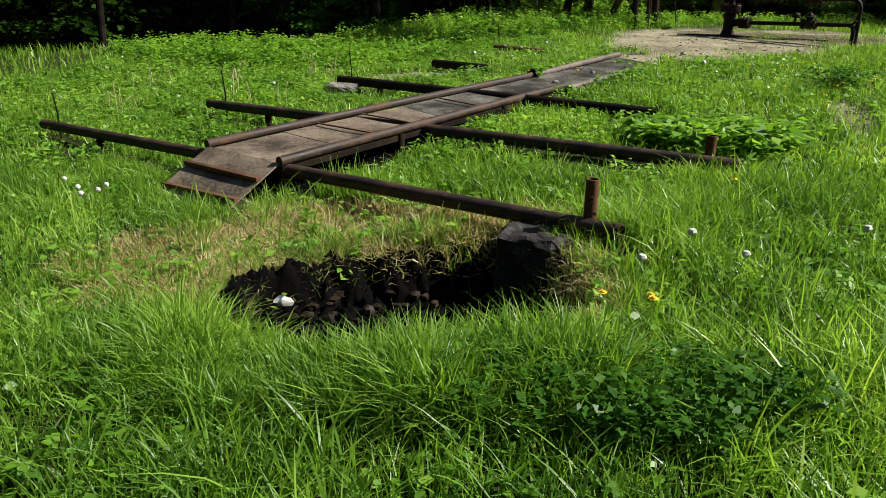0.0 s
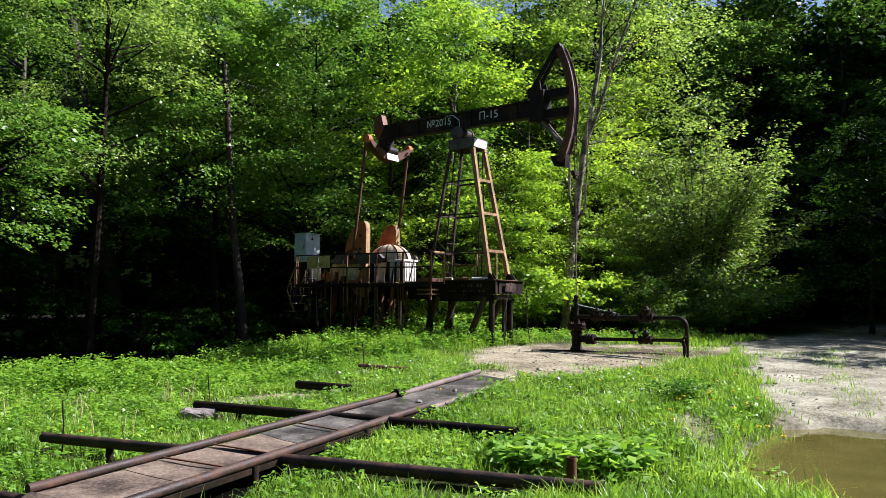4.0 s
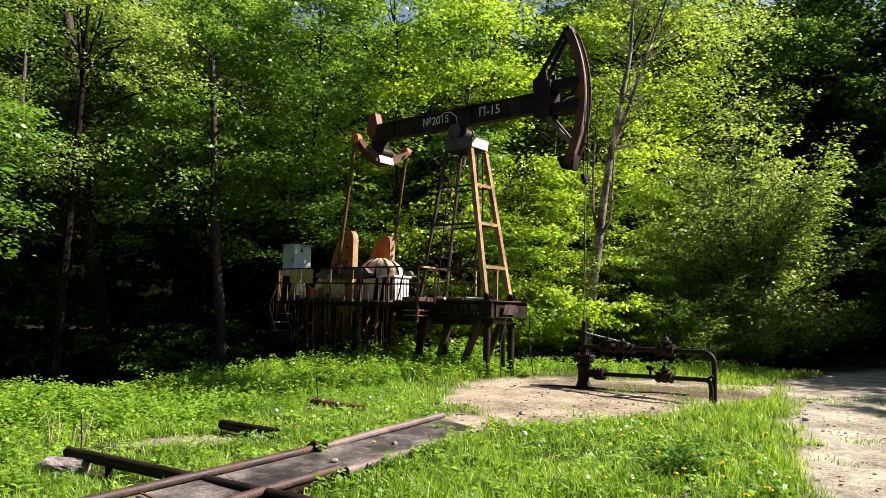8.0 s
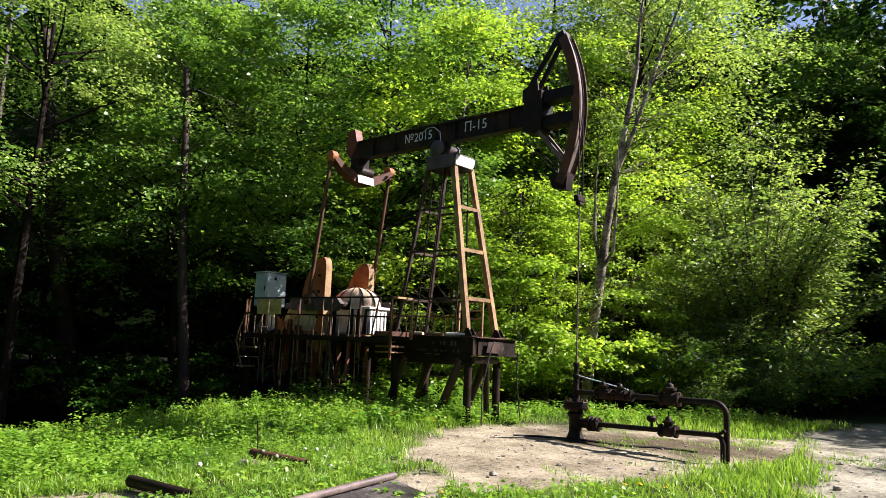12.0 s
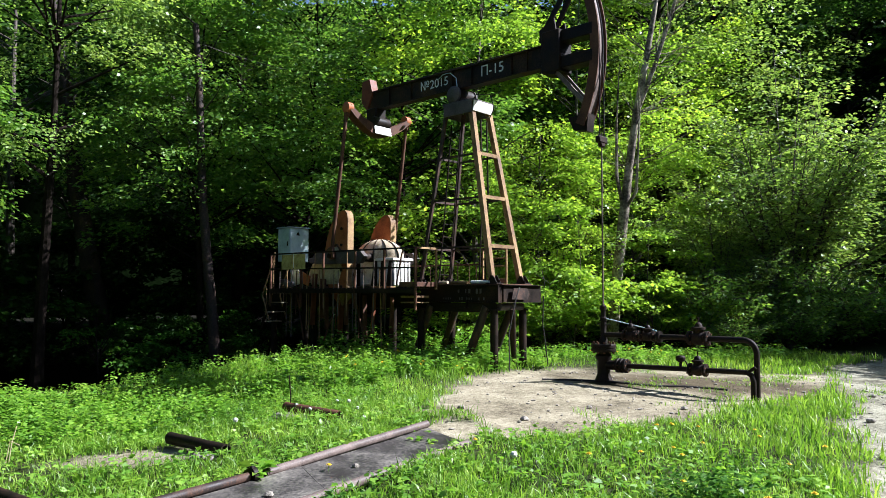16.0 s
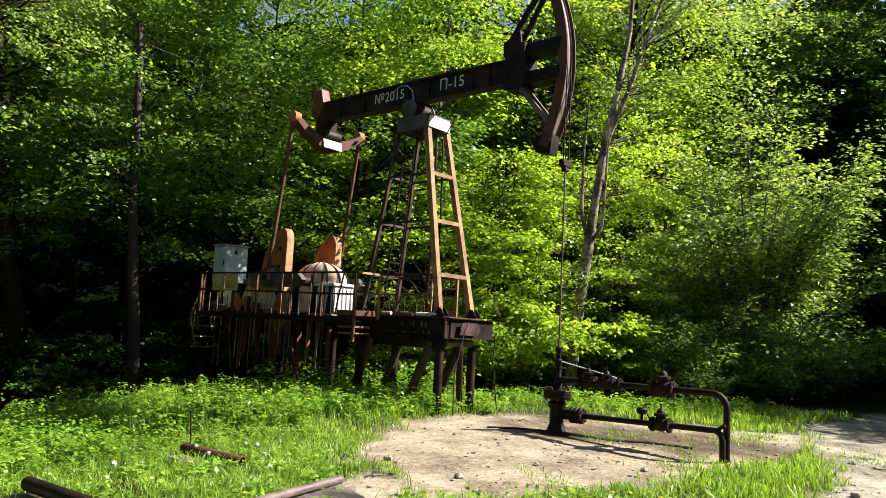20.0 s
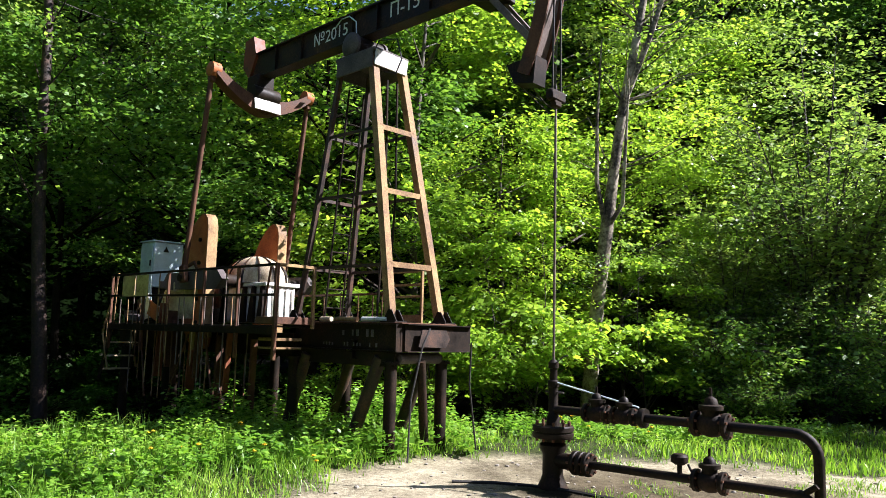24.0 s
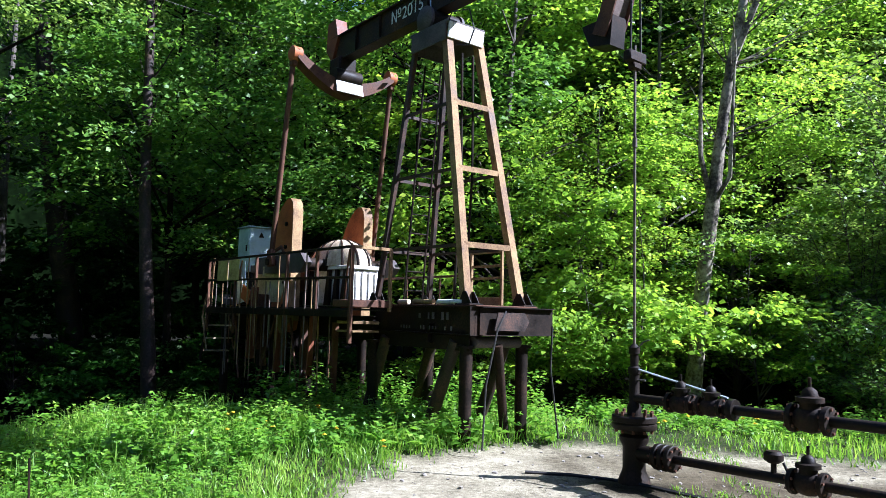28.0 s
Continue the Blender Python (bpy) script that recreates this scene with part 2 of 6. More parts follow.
# ---- geometry helpers ----
class Geo:
    """Vertices and faces of one mesh."""

    def __init__(self):
        self.v, self.f = [], []

    def add(self, verts, faces):
        n = len(self.v)
        self.v += [tuple(p) for p in verts]
        self.f += [tuple(i + n for i in f) for f in faces]
        return self

    def box(self, c, s, turn=None, b=0.0):
        """A box with chamfered edges; c: centre, s: sizes, turn: a rotation matrix."""
        h = [v / 2 for v in s]
        b = min(b, min(h) * 0.6)
        turn = turn or Matrix.Identity(3)
        c = Vector(c)
        if b <= 0:
            vs = [c + turn @ Vector((x * h[0], y * h[1], z * h[2])) for z in (-1, 1) for y in (-1, 1) for x in (-1, 1)]
            return self.add(vs, [(0, 2, 3, 1), (4, 5, 7, 6), (0, 1, 5, 4), (2, 6, 7, 3), (0, 4, 6, 2), (1, 3, 7, 5)])
        vs, at = [], {}
        for z in (-1, 1):
            for y in (-1, 1):
                for x in (-1, 1):
                    for ax in range(3):
                        p = [x * h[0], y * h[1], z * h[2]]
                        for k in range(3):
                            if k != ax:
                                p[k] -= (x, y, z)[k] * b
                        at[(x, y, z, ax)] = len(vs)
                        vs.append(c + turn @ Vector(p))
        fs = []
        for ax in range(3):
            o = [k for k in range(3) if k != ax]
            for s_ in (-1, 1):
                q = []
                for a, d in ((-1, -1), (1, -1), (1, 1), (-1, 1)):
                    k = [0, 0, 0]
                    k[ax], k[o[0]], k[o[1]] = s_, a, d
                    q.append(at[(*k, ax)])
                fs.append(tuple(q) if (s_ > 0) == (ax != 1) else tuple(reversed(q)))
            for a in (-1, 1):
                for d in (-1, 1):
                    k0, k1 = [0, 0, 0], [0, 0, 0]
                    k0[ax], k1[ax] = -1, 1
                    for k in (k0, k1):
                        k[o[0]], k[o[1]] = a, d
                    fs.append((at[(*k0, o[0])], at[(*k1, o[0])], at[(*k1, o[1])], at[(*k0, o[1])]))
        for z in (-1, 1):
            for y in (-1, 1):
                for x in (-1, 1):
                    fs.append(tuple(at[(x, y, z, a)] for a in range(3)))
        return self.add(vs, fs)

    def beam(self, p0, p1, w, h, b=0.0, up=(0, 0, 1)):
        """A bar from p0 to p1 with a w x h section."""
        p0, p1 = Vector(p0), Vector(p1)
        x = (p1 - p0).normalized()
        y = Vector(up).cross(x)
        if y.length < 1e-4:
            y = Vector((0, 1, 0)).cross(x)
        y.normalize()
        m = Matrix((x, y, x.cross(y))).transposed()
        return self.box((p0 + p1) / 2, ((p1 - p0).length, w, h), m, b)

    def angle(self, p0, p1, w, t=0.012, up=(0, 0, 1), flip=1):
        """A rolled angle bar: two thin flanges at a right angle."""
        p0, p1 = Vector(p0), Vector(p1)
        x = (p1 - p0).normalized()
        y = Vector(up).cross(x).normalized()
        z = x.cross(y)
        self.beam(p0 + y * 0, p1 + y * 0, w, t, 0, z)
        off = y * (w / 2 - t / 2) * flip - z * (w / 2 - t / 2)
        return self.beam(p0 + off, p1 + off, t, w - t * 1.02, 0, z)

    def channel(self, p0, p1, h, w, t=0.014, up=(0, 0, 1)):
        """A rolled I section: web and two flanges."""
        p0, p1 = Vector(p0), Vector(p1)
        x = (p1 - p0).normalized()
        y = Vector(up).cross(x).normalized()
        z = x.cross(y)
        self.beam(p0, p1, t, h - 2 * t, 0, z)
        for s_ in (-1, 1):
            o = z * s_ * (h / 2 - t / 2)
            self.beam(p0 + o, p1 + o, w, t, 0, z)
        return self

    def cyl(self, p0, p1, r0, r1=None, n=12, caps=True):
        r1 = r0 if r1 is None else r1
        p0, p1 = Vector(p0), Vector(p1)
        x = (p1 - p0).normalized()
        y = x.orthogonal().normalized()
        z = x.cross(y)
        vs = [p + (y * math.cos(k * math.tau / n) + z * math.sin(k * math.tau / n)) * r for p, r in ((p0, r0), (p1, r1)) for k in range(n)]
        fs = [(k, (k + 1) % n, n + (k + 1) % n, n + k) for k in range(n)]
        if caps:
            fs += [tuple(reversed(range(n))), tuple(range(n, 2 * n))]
        return self.add(vs, fs)

    def tube(self, pts, r, n=10, caps=True):
        """A round bar bent along points; r: one radius or one for each point."""
        pts = [Vector(p) for p in pts]
        rs = r if isinstance(r, (list, tuple)) else [r] * len(pts)
        y = None
        vs = []
        for i, p in enumerate(pts):
            x = (pts[min(i + 1, len(pts) - 1)] - pts[max(i - 1, 0)]).normalized()
            y = x.orthogonal().normalized() if y is None else (y - x * y.dot(x)).normalized()
            z = x.cross(y)
            vs += [p + (y * math.cos(k * math.tau / n) + z * math.sin(k * math.tau / n)) * rs[i] for k in range(n)]
        fs = [(i * n + k, i * n + (k + 1) % n, (i + 1) * n + (k + 1) % n, (i + 1) * n + k) for i in range(len(pts) - 1) for k in range(n)]
        if caps:
            fs += [tuple(reversed(range(n))), tuple(range((len(pts) - 1) * n, len(pts) * n))]
        return self.add(vs, fs)

    def lathe(self, base, axis, profile, n=14):
        """Rings of (radius, height) along axis from base."""
        base, x = Vector(base), Vector(axis).normalized()
        y = x.orthogonal().normalized()
        z = x.cross(y)
        vs = [base + x * h + (y * math.cos(k * math.tau / n) + z * math.sin(k * math.tau / n)) * r for r, h in profile for k in range(n)]
        m = len(profile)
        fs = [(i * n + k, i * n + (k + 1) % n, (i + 1) * n + (k + 1) % n, (i + 1) * n + k) for i in range(m - 1) for k in range(n)]
        return self.add(vs, fs + [tuple(reversed(range(n))), tuple(range((m - 1) * n, m * n))])

    def prism(self, poly, y0, y1, place=None):
        """A flat polygon of (u, z) made thick from y0 to y1."""
        place = place or (lambda u, y, z: (u, y, z))
        n = len(poly)
        vs = [place(u, y, z) for y in (y0, y1) for u, z in poly]
        return self.add(vs, [tuple(range(n)), tuple(reversed(range(n, 2 * n)))] + [(k, n + k, n + (k + 1) % n, (k + 1) % n) for k in range(n)])

    def lump(self, c, s, seed, n=8, rough=0.25):
        """An uneven stone."""
        c, vs = Vector(c), []
        m = n // 2
        for i in range(m + 1):
            for k in range(n):
                a, b = math.pi * i / m, math.tau * k / n
                d = Vector((math.sin(a) * math.cos(b), math.sin(a) * math.sin(b), math.cos(a)))
                w = 1 + rough * noise.noise(d * 1.7 + Vector((seed * 7.3, 0, 0)))
                vs.append(c + Vector((d.x * s[0], d.y * s[1], d.z * s[2])) * w)
        return self.add(vs, [(i * n + k, i * n + (k + 1) % n, (i + 1) * n + (k + 1) % n, (i + 1) * n + k) for i in range(m) for k in range(n)])

    def mesh(self, name, material, sharp=38):
        me = bpy.data.meshes.new(name)
        me.from_pydata(self.v, [], self.f)
        me.materials.append(material)
        bm = bmesh.new()
        bm.from_mesh(me)
        bmesh.ops.recalc_face_normals(bm, faces=bm.faces)
        bm.to_mesh(me)
        bm.free()
        me.polygons.foreach_set("use_smooth", [True] * len(me.polygons))
        me.set_sharp_from_angle(angle=radians(sharp))
        return me


def part(name, geo, material, parent=None, label=""):
    """One mesh object, under a thing or a part."""
    ob = new(name, geo.mesh(name, material))
    ob.parent = parent
    return tagged(ob, label)


def thing(name, m, label, category, group="", kind=""):
    """An Empty that holds the parts of a thing."""
    ob = new(name)
    ob.empty_display_size = 0.2
    ob.matrix_world = m
    return tagged(ob, label, category, group, kind)


def array_mesh(name, verts, faces, material, smooth=False):
    """A mesh from arrays; faces: rows of three or four corners."""
    me = bpy.data.meshes.new(name)
    verts, faces = np.asarray(verts, np.float32), np.asarray(faces, np.int32)
    n, k = faces.shape
    me.vertices.add(len(verts))
    me.vertices.foreach_set("co", verts.ravel())
    me.loops.add(n * k)
    me.loops.foreach_set("vertex_index", faces.ravel())
    me.polygons.add(n)
    me.polygons.foreach_set("loop_start", np.arange(n, dtype=np.int32) * k)
    if smooth:
        me.polygons.foreach_set("use_smooth", np.ones(n, bool))
    me.materials.append(material)
    me.update(calc_edges=True)
    return me


# ---- ground ----
def step(a, b, v):
    t = np.clip((v - a) / (b - a), 0, 1)
    return t * t * (3 - 2 * t)


def waves(x, y, s, seed=0.0):
    """Smooth uneven numbers from -1 to 1 over the plan."""
    return (np.sin(x * s * 1.3 + seed + 1.7 * np.sin(y * s * 0.9 + seed)) + np.sin(y * s * 1.1 - x * s * 0.55 + 2.3 * seed) + np.sin((x + y) * s * 2.3 + seed * 3.1 + np.sin(x * s * 2.1))) / 3


ROAD_Y = (-30, 0, 4.4, 6.1, 9.06, 11.1, 13.3, 15.2, 16.9, 18.2, 24.0, 28.0, 60)
ROAD_LEFT = (-9, 2.9, 4.6, 5.6, 6.1, 7.4, 7.95, 8.65, 9.0, 9.8, 11.4, 15.0, 45)
ROAD_RIGHT = (-1, 8.1, 9.8, 10.8, 11.9, 13.0, 13.8, 14.4, 14.9, 15.5, 19.4, 24.0, 58)
PAD = [(2.6, 17.0), (3.4, 15.8), (4.0, 15.3), (4.9, 15.4), (6.4, 16.5), (7.4, 17.4), (8.4, 18.15), (9.5, 18.8), (11.2, 22.4), (9.0, 22.8), (6.5, 22.8), (4.6, 22.5), (3.6, 21.6), (2.9, 20.4), (2.45, 19.2), (2.5, 18.2)]


def pad_dist(x, y):
    """Signed distance to the bare pad round the well: negative inside."""
    d = np.full(np.shape(x), 1e9)
    inside = np.zeros(np.shape(x), bool)
    for (ax, ay), (bx, by) in zip(PAD, PAD[1:] + PAD[:1]):
        ex, ey = bx - ax, by - ay
        t = np.clip(((x - ax) * ex + (y - ay) * ey) / (ex * ex + ey * ey), 0, 1)
        d = np.minimum(d, np.hypot(x - ax - t * ex, y - ay - t * ey))
        cross = (ay > y) != (by > y)
        with np.errstate(divide="ignore", invalid="ignore"):
            inside ^= cross & (x < ex * (y - ay) / (ey if ey else 1e-9) + ax)
    return np.where(inside, -d, d)


def bare(x, y):
    """How bare of growth the ground is: 1 on the pad and the road."""
    wob = 0.28 * waves(x, y, 1.9, 1.0) + 0.14 * waves(x, y, 5.1, 2.0)
    pad = 1 - step(-0.25, 0.35, pad_dist(x, y) + wob)
    left, right = np.interp(y, ROAD_Y, ROAD_LEFT), np.interp(y, ROAD_Y, ROAD_RIGHT)
    road = step(-0.3, 0.4, x - left + wob) * step(-0.3, 0.4, right - x + wob)
    rut = step(1.0, 0.4, np.hypot((x - 5.65 - 0.2 * (y - 9.5)) / 0.42, (y - 9.9) / 2.0) + 0.5 * wob)
    scrape = step(1.0, 0.5, np.hypot((x + 1.5) / 1.5, (y - 14.7) / 0.7) + 0.6 * wob)
    end = step(1.0, 0.5, np.hypot((x - 3.1) / 0.8, (y - 15.6) / 0.9) + 0.5 * wob)
    return np.maximum(np.maximum(pad, road), np.maximum(0.8 * np.maximum(rut, scrape), end))


EDGE_X = (-60, -16, -12, -9.5, -7, -4.8, -3.7, -1.8, 0, 2.5, 5, 9, 13, 20, 60)
EDGE_Y = (-60, 12, 17.6, 18.7, 18.8, 19.6, 20.9, 21.9, 23.4, 25.6, 27.0, 28.4, 30.5, 36, 70)


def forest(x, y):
    """1 under the trees behind the clearing: fallen leaves with shade painted in."""
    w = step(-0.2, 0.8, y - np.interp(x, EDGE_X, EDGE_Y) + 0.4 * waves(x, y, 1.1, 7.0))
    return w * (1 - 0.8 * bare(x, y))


def puddle_in(x, y):
    c, s = math.cos(radians(63)), math.sin(radians(63))
    dx, dy = x - 7.25, y - 8.75
    return ((dx * c + dy * s) / 2.75) ** 2 + ((-dx * s + dy * c) / 1.25) ** 2 + 0.2 * waves(x, y, 1.5, 4.0)


PIT = (0.86, 3.80, -0.88)


def pit_in(x, y):
    return ((x - PIT[0]) / 1.18) ** 2 + ((y - PIT[1]) / 0.92) ** 2 + 0.38 * waves(x, y, 2.2, 6.0) + 0.22 * waves(x, y, 7.5, 1.0)


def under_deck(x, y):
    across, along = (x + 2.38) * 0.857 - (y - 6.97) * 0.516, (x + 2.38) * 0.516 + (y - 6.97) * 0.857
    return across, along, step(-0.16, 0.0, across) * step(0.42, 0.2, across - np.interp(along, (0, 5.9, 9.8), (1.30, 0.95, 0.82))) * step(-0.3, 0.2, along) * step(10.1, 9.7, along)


def ground_z(x, y):
    """The ground climbs gently to the pump and dips to the left of the walkway."""
    x, y = np.asarray(x, float), np.asarray(y, float)
    z = 0.042 * np.minimum(y - 20.5, 0) - 0.083 * np.clip(3 - x, 0, 6) * step(22.5, 18.0, y)
    z = np.maximum(z, -1.9)
    z = z + 0.14 * np.exp(-(((x + 0.6) / 3.6) ** 2 + ((y - 21.6 - 0.4 * x) / 1.3) ** 2))
    z = z - 1.7 * step(0.0, 5.0, y - np.interp(x, EDGE_X, EDGE_Y) + 0.4 * waves(x, y, 1.1, 7.0)) * step(1.5, -2.5, x) * step(34.0, 29.0, y)
    z = z + 0.04 * waves(x, y, 0.9) * (1 - bare(x, y)) + 0.014 * waves(x, y, 3.7, 3.0)
    z = z - 0.05 * bare(x, y)
    p = puddle_in(x, y)
    z = np.where(p < 2.2, np.maximum(z, -0.57 - 0.1 * step(1.6, 2.2, p)), z)
    w = step(1.3, 0.7, p)
    z = z * (1 - w) + w * -0.72
    z = z - (0.56 + 0.09 * waves(x, y, 6.5, 2.0) + 0.06 * waves(x, y, 12.0, 5.0)) * step(1.6, 0.4, pit_in(x, y))
    across, along, under = under_deck(x, y)
    z = np.where(under > 0, np.minimum(z, np.interp(along, (0, 6.7, 10), (-0.57, -0.34, -0.2)) - 0.17 * under), z)
    far = np.hypot(x - 3, y - 15)
    return z + 0.012 * np.maximum(far - 30, 0)


def gz(x, y):
    return float(ground_z(x, y))


def ground_material():
    m, nt, b = fresh("earth_and_gravel")
    p = world_place(nt)
    at = nt.nodes.new("ShaderNodeAttribute")
    at.attribute_name = "bare"
    oil_and_shade = nt.nodes.new("ShaderNodeAttribute")
    oil_and_shade.attribute_name = "oil_and_shade"
    n1, n2, n3 = noise_out(nt, 1.1, 6, 0.65, p), noise_out(nt, 14, 6, 0.7, p), noise_out(nt, 60, 3, 0.6, p)
    soil = ramp(nt, n2, [(0.3, (0.008, 0.012, 0.003)), (0.5, (0.022, 0.032, 0.007)), (0.7, (0.07, 0.065, 0.022))])
    f = math_node(nt, "ADD", math_node(nt, "MULTIPLY", n1, 0.42), math_node(nt, "ADD", math_node(nt, "MULTIPLY", n2, 0.36), math_node(nt, "MULTIPLY", n3, 0.22)))
    sand = ramp(nt, f, [(0.36, (0.04, 0.033, 0.022)), (0.45, (0.15, 0.127, 0.08)), (0.55, (0.30, 0.265, 0.175)), (0.67, (0.47, 0.43, 0.31))])
    grit = ramp(nt, f, [(0.37, (0.03, 0.027, 0.018)), (0.45, (0.13, 0.122, 0.082)), (0.54, (0.28, 0.268, 0.19)), (0.66, (0.47, 0.45, 0.35))])
    track = nt.nodes.new("ShaderNodeAttribute")
    track.attribute_name = "track"
    damp = nt.nodes.new("ShaderNodeAttribute")
    damp.attribute_name = "damp"
    sand = mix_rgb(nt, track.outputs["Fac"], sand, grit)
    sand = mix_rgb(nt, damp.outputs["Fac"], sand, mix_rgb(nt, 1.0, sand, (0.34, 0.31, 0.27), "MULTIPLY"))
    col = mix_rgb(nt, at.outputs["Fac"], soil, sand)
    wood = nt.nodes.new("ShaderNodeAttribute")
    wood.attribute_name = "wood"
    # fallen leaves coloured near black, the wood's shade included
    shaded_litter = ramp(nt, n2, [(0.3, (0.002, 0.002, 0.001)), (0.5, (0.006, 0.006, 0.003)), (0.7, (0.02, 0.016, 0.008))])
    col = mix_rgb(nt, wood.outputs["Fac"], col, shaded_litter)
    # black for spilt oil, and for painted shade below the walkway
    col = mix_rgb(nt, oil_and_shade.outputs["Fac"], col, (0.004, 0.0035, 0.003))
    nt.links.new(col, b.inputs["Base Color"])
    rough = math_node(nt, "SUBTRACT", 0.92, math_node(nt, "MULTIPLY", oil_and_shade.outputs["Fac"], 0.25))
    nt.links.new(rough, b.inputs["Roughness"])
    nt.links.new(math_node(nt, "SUBTRACT", 0.12, math_node(nt, "MULTIPLY", oil_and_shade.outputs["Fac"], 0.12)), b.inputs["Specular IOR Level"])
    bp = nt.nodes.new("ShaderNodeBump")
    bp.inputs["Strength"].default_value, bp.inputs["Distance"].default_value = 0.7, 0.03
    nt.links.new(math_node(nt, "ADD", math_node(nt, "MULTIPLY", n2, 0.7), math_node(nt, "MULTIPLY", n3, 0.3)), bp.inputs["Height"])
    nt.links.new(bp.outputs[0], b.inputs["Normal"])
    return m


def build_ground():
    xs = np.concatenate([[-400, -200, -100, -60, -40, -28, -20], np.arange(-15, 22, 0.14), [24, 28, 36, 50, 70, 100, 200, 400]])
    ys = np.concatenate([[-400, -200, -80, -30, -14, -8], np.arange(-5, 32, 0.14), [34, 37, 42, 50, 60, 80, 120, 200, 400]])
    gx, gy = np.meshgrid(xs, ys)
    zz = ground_z(gx, gy)
    v = np.stack([gx, gy, zz], -1).reshape(-1, 3)
    w, h = len(xs), len(ys)
    i = (np.arange(h - 1)[:, None] * w + np.arange(w - 1)[None, :]).ravel()
    me = array_mesh("ground", v, np.stack([i, i + 1, i + w + 1, i + w], -1), ground_material(), True)
    wet = step(1.0, 0.45, np.hypot((gx - 7.6) / 3.6, (gy - 20.6 + 0.25 * (gx - 7.4)) / 1.9) + 0.22 * waves(gx, gy, 2.3, 8)) + 0.6 * step(0.3, 0.7, waves(gx, gy, 1.4, 12.0)) * step(1.6, 1.0, puddle_in(gx, gy) * 0.6)
    # the oil mask also paints shade on the strip under the walkway
    for name, val in (("track", step(-0.6, 0.5, gx - np.interp(gy, ROAD_Y, ROAD_LEFT))), ("damp", np.clip(wet, 0, 1)), ("bare", bare(gx, gy)), ("wood", forest(gx, gy)), ("oil_and_shade", np.maximum(np.maximum(step(1.75, 1.0, pit_in(gx, gy)), under_deck(gx, gy)[2] * step(8.5, 6.0, under_deck(gx, gy)[1])), 0.75 * step(0.9, 0.25, np.hypot((gx - 5.9) / 1.1, (gy - 20.3) / 0.55) + 0.2 * waves(gx, gy, 4, 8))))):
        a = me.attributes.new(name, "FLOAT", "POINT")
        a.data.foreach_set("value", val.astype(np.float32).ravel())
    tagged(new("ground", me), "grassy clearing with a bare sandy pad and gravel track", "ground", kind="structure")


build_ground()


def water_material(name, col, rough=0.03):
    m, nt, b = fresh(name)
    p = world_place(nt)
    nt.links.new(ramp(nt, noise_out(nt, 1.3, 4, 0.6, p), [(0.3, col), (0.7, tuple(c * 1.5 for c in col))]), b.inputs["Base Color"])
    b.inputs["Roughness"].default_value, b.inputs["IOR"].default_value = rough, 1.33
    bp = nt.nodes.new("ShaderNodeBump")
    bp.inputs["Strength"].default_value, bp.inputs["Distance"].default_value = 0.08, 0.01
    nt.links.new(noise_out(nt, 7, 2, 0.5, p), bp.inputs["Height"])
    nt.links.new(bp.outputs[0], b.inputs["Normal"])
    return m


def build_puddle():
    """A water surface filling the hollow in the track, out to its bank."""
    n, cx, cy = 64, 7.25, 8.75
    v = [(cx, cy, -0.60)]
    for k in range(n):
        c, s = math.cos(k * math.tau / n), math.sin(k * math.tau / n)
        q = 0.3
        while puddle_in(cx + q * c, cy + q * s) < 1.12 and q < 4:
            q += 0.05
        v.append((cx + q * c, cy + q * s, -0.60))
    ob = part("water", Geo().add(v, [(0, k + 1, (k + 1) % n + 1) for k in range(n)]), water_material("muddy_water", (0.070, 0.062, 0.016)))
    tagged(ob, "muddy brown puddle lying in the gravel track", "puddle", kind="structure")


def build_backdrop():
    """Wall all round, closing the clearing far behind the trees, shade painted near-black."""
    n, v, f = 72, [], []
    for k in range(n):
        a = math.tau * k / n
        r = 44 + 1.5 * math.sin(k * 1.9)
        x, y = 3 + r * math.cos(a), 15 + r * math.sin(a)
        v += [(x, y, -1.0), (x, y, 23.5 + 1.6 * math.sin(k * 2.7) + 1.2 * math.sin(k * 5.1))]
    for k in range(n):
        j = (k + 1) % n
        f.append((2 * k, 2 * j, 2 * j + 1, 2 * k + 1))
    tagged(part("backdrop", Geo().add(v, f), BACKDROP), "backdrop wall painted as the wood's deep shade far behind the trees", "backdrop", kind="structure")


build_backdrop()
build_puddle()


# ---- pumping unit ----
# local x runs from the well back along the walking beam, y towards the road side
WELL = (5.8, 20.5, 0.0)
PUMP = pose(*WELL, 0, 0, 145.1)
pump = thing("pump_jack", PUMP, "rusty beam pumping unit standing on pipe piles beside the well", "pump jack")


def pump_part(name, geo, material, label="", parent=None):
    return part(name, geo, material, parent or pump, label)


def text_mesh(body, size, material, m, name, parent, label=""):
    cu = bpy.data.curves.new("lettering", "FONT")
    cu.body, cu.size, cu.extrude, cu.align_x, cu.align_y = body, size, 0.0015, "CENTER", "CENTER"
    tmp = new("lettering", cu)
    me = bpy.data.meshes.new_from_object(tmp.evaluated_get(bpy.context.evaluated_depsgraph_get()))
    bpy.data.objects.remove(tmp)
    me.materials.clear()
    me.materials.append(material)
    ob = new(name, me)
    ob.parent = parent
    ob.matrix_basis = m
    return tagged(ob, label)


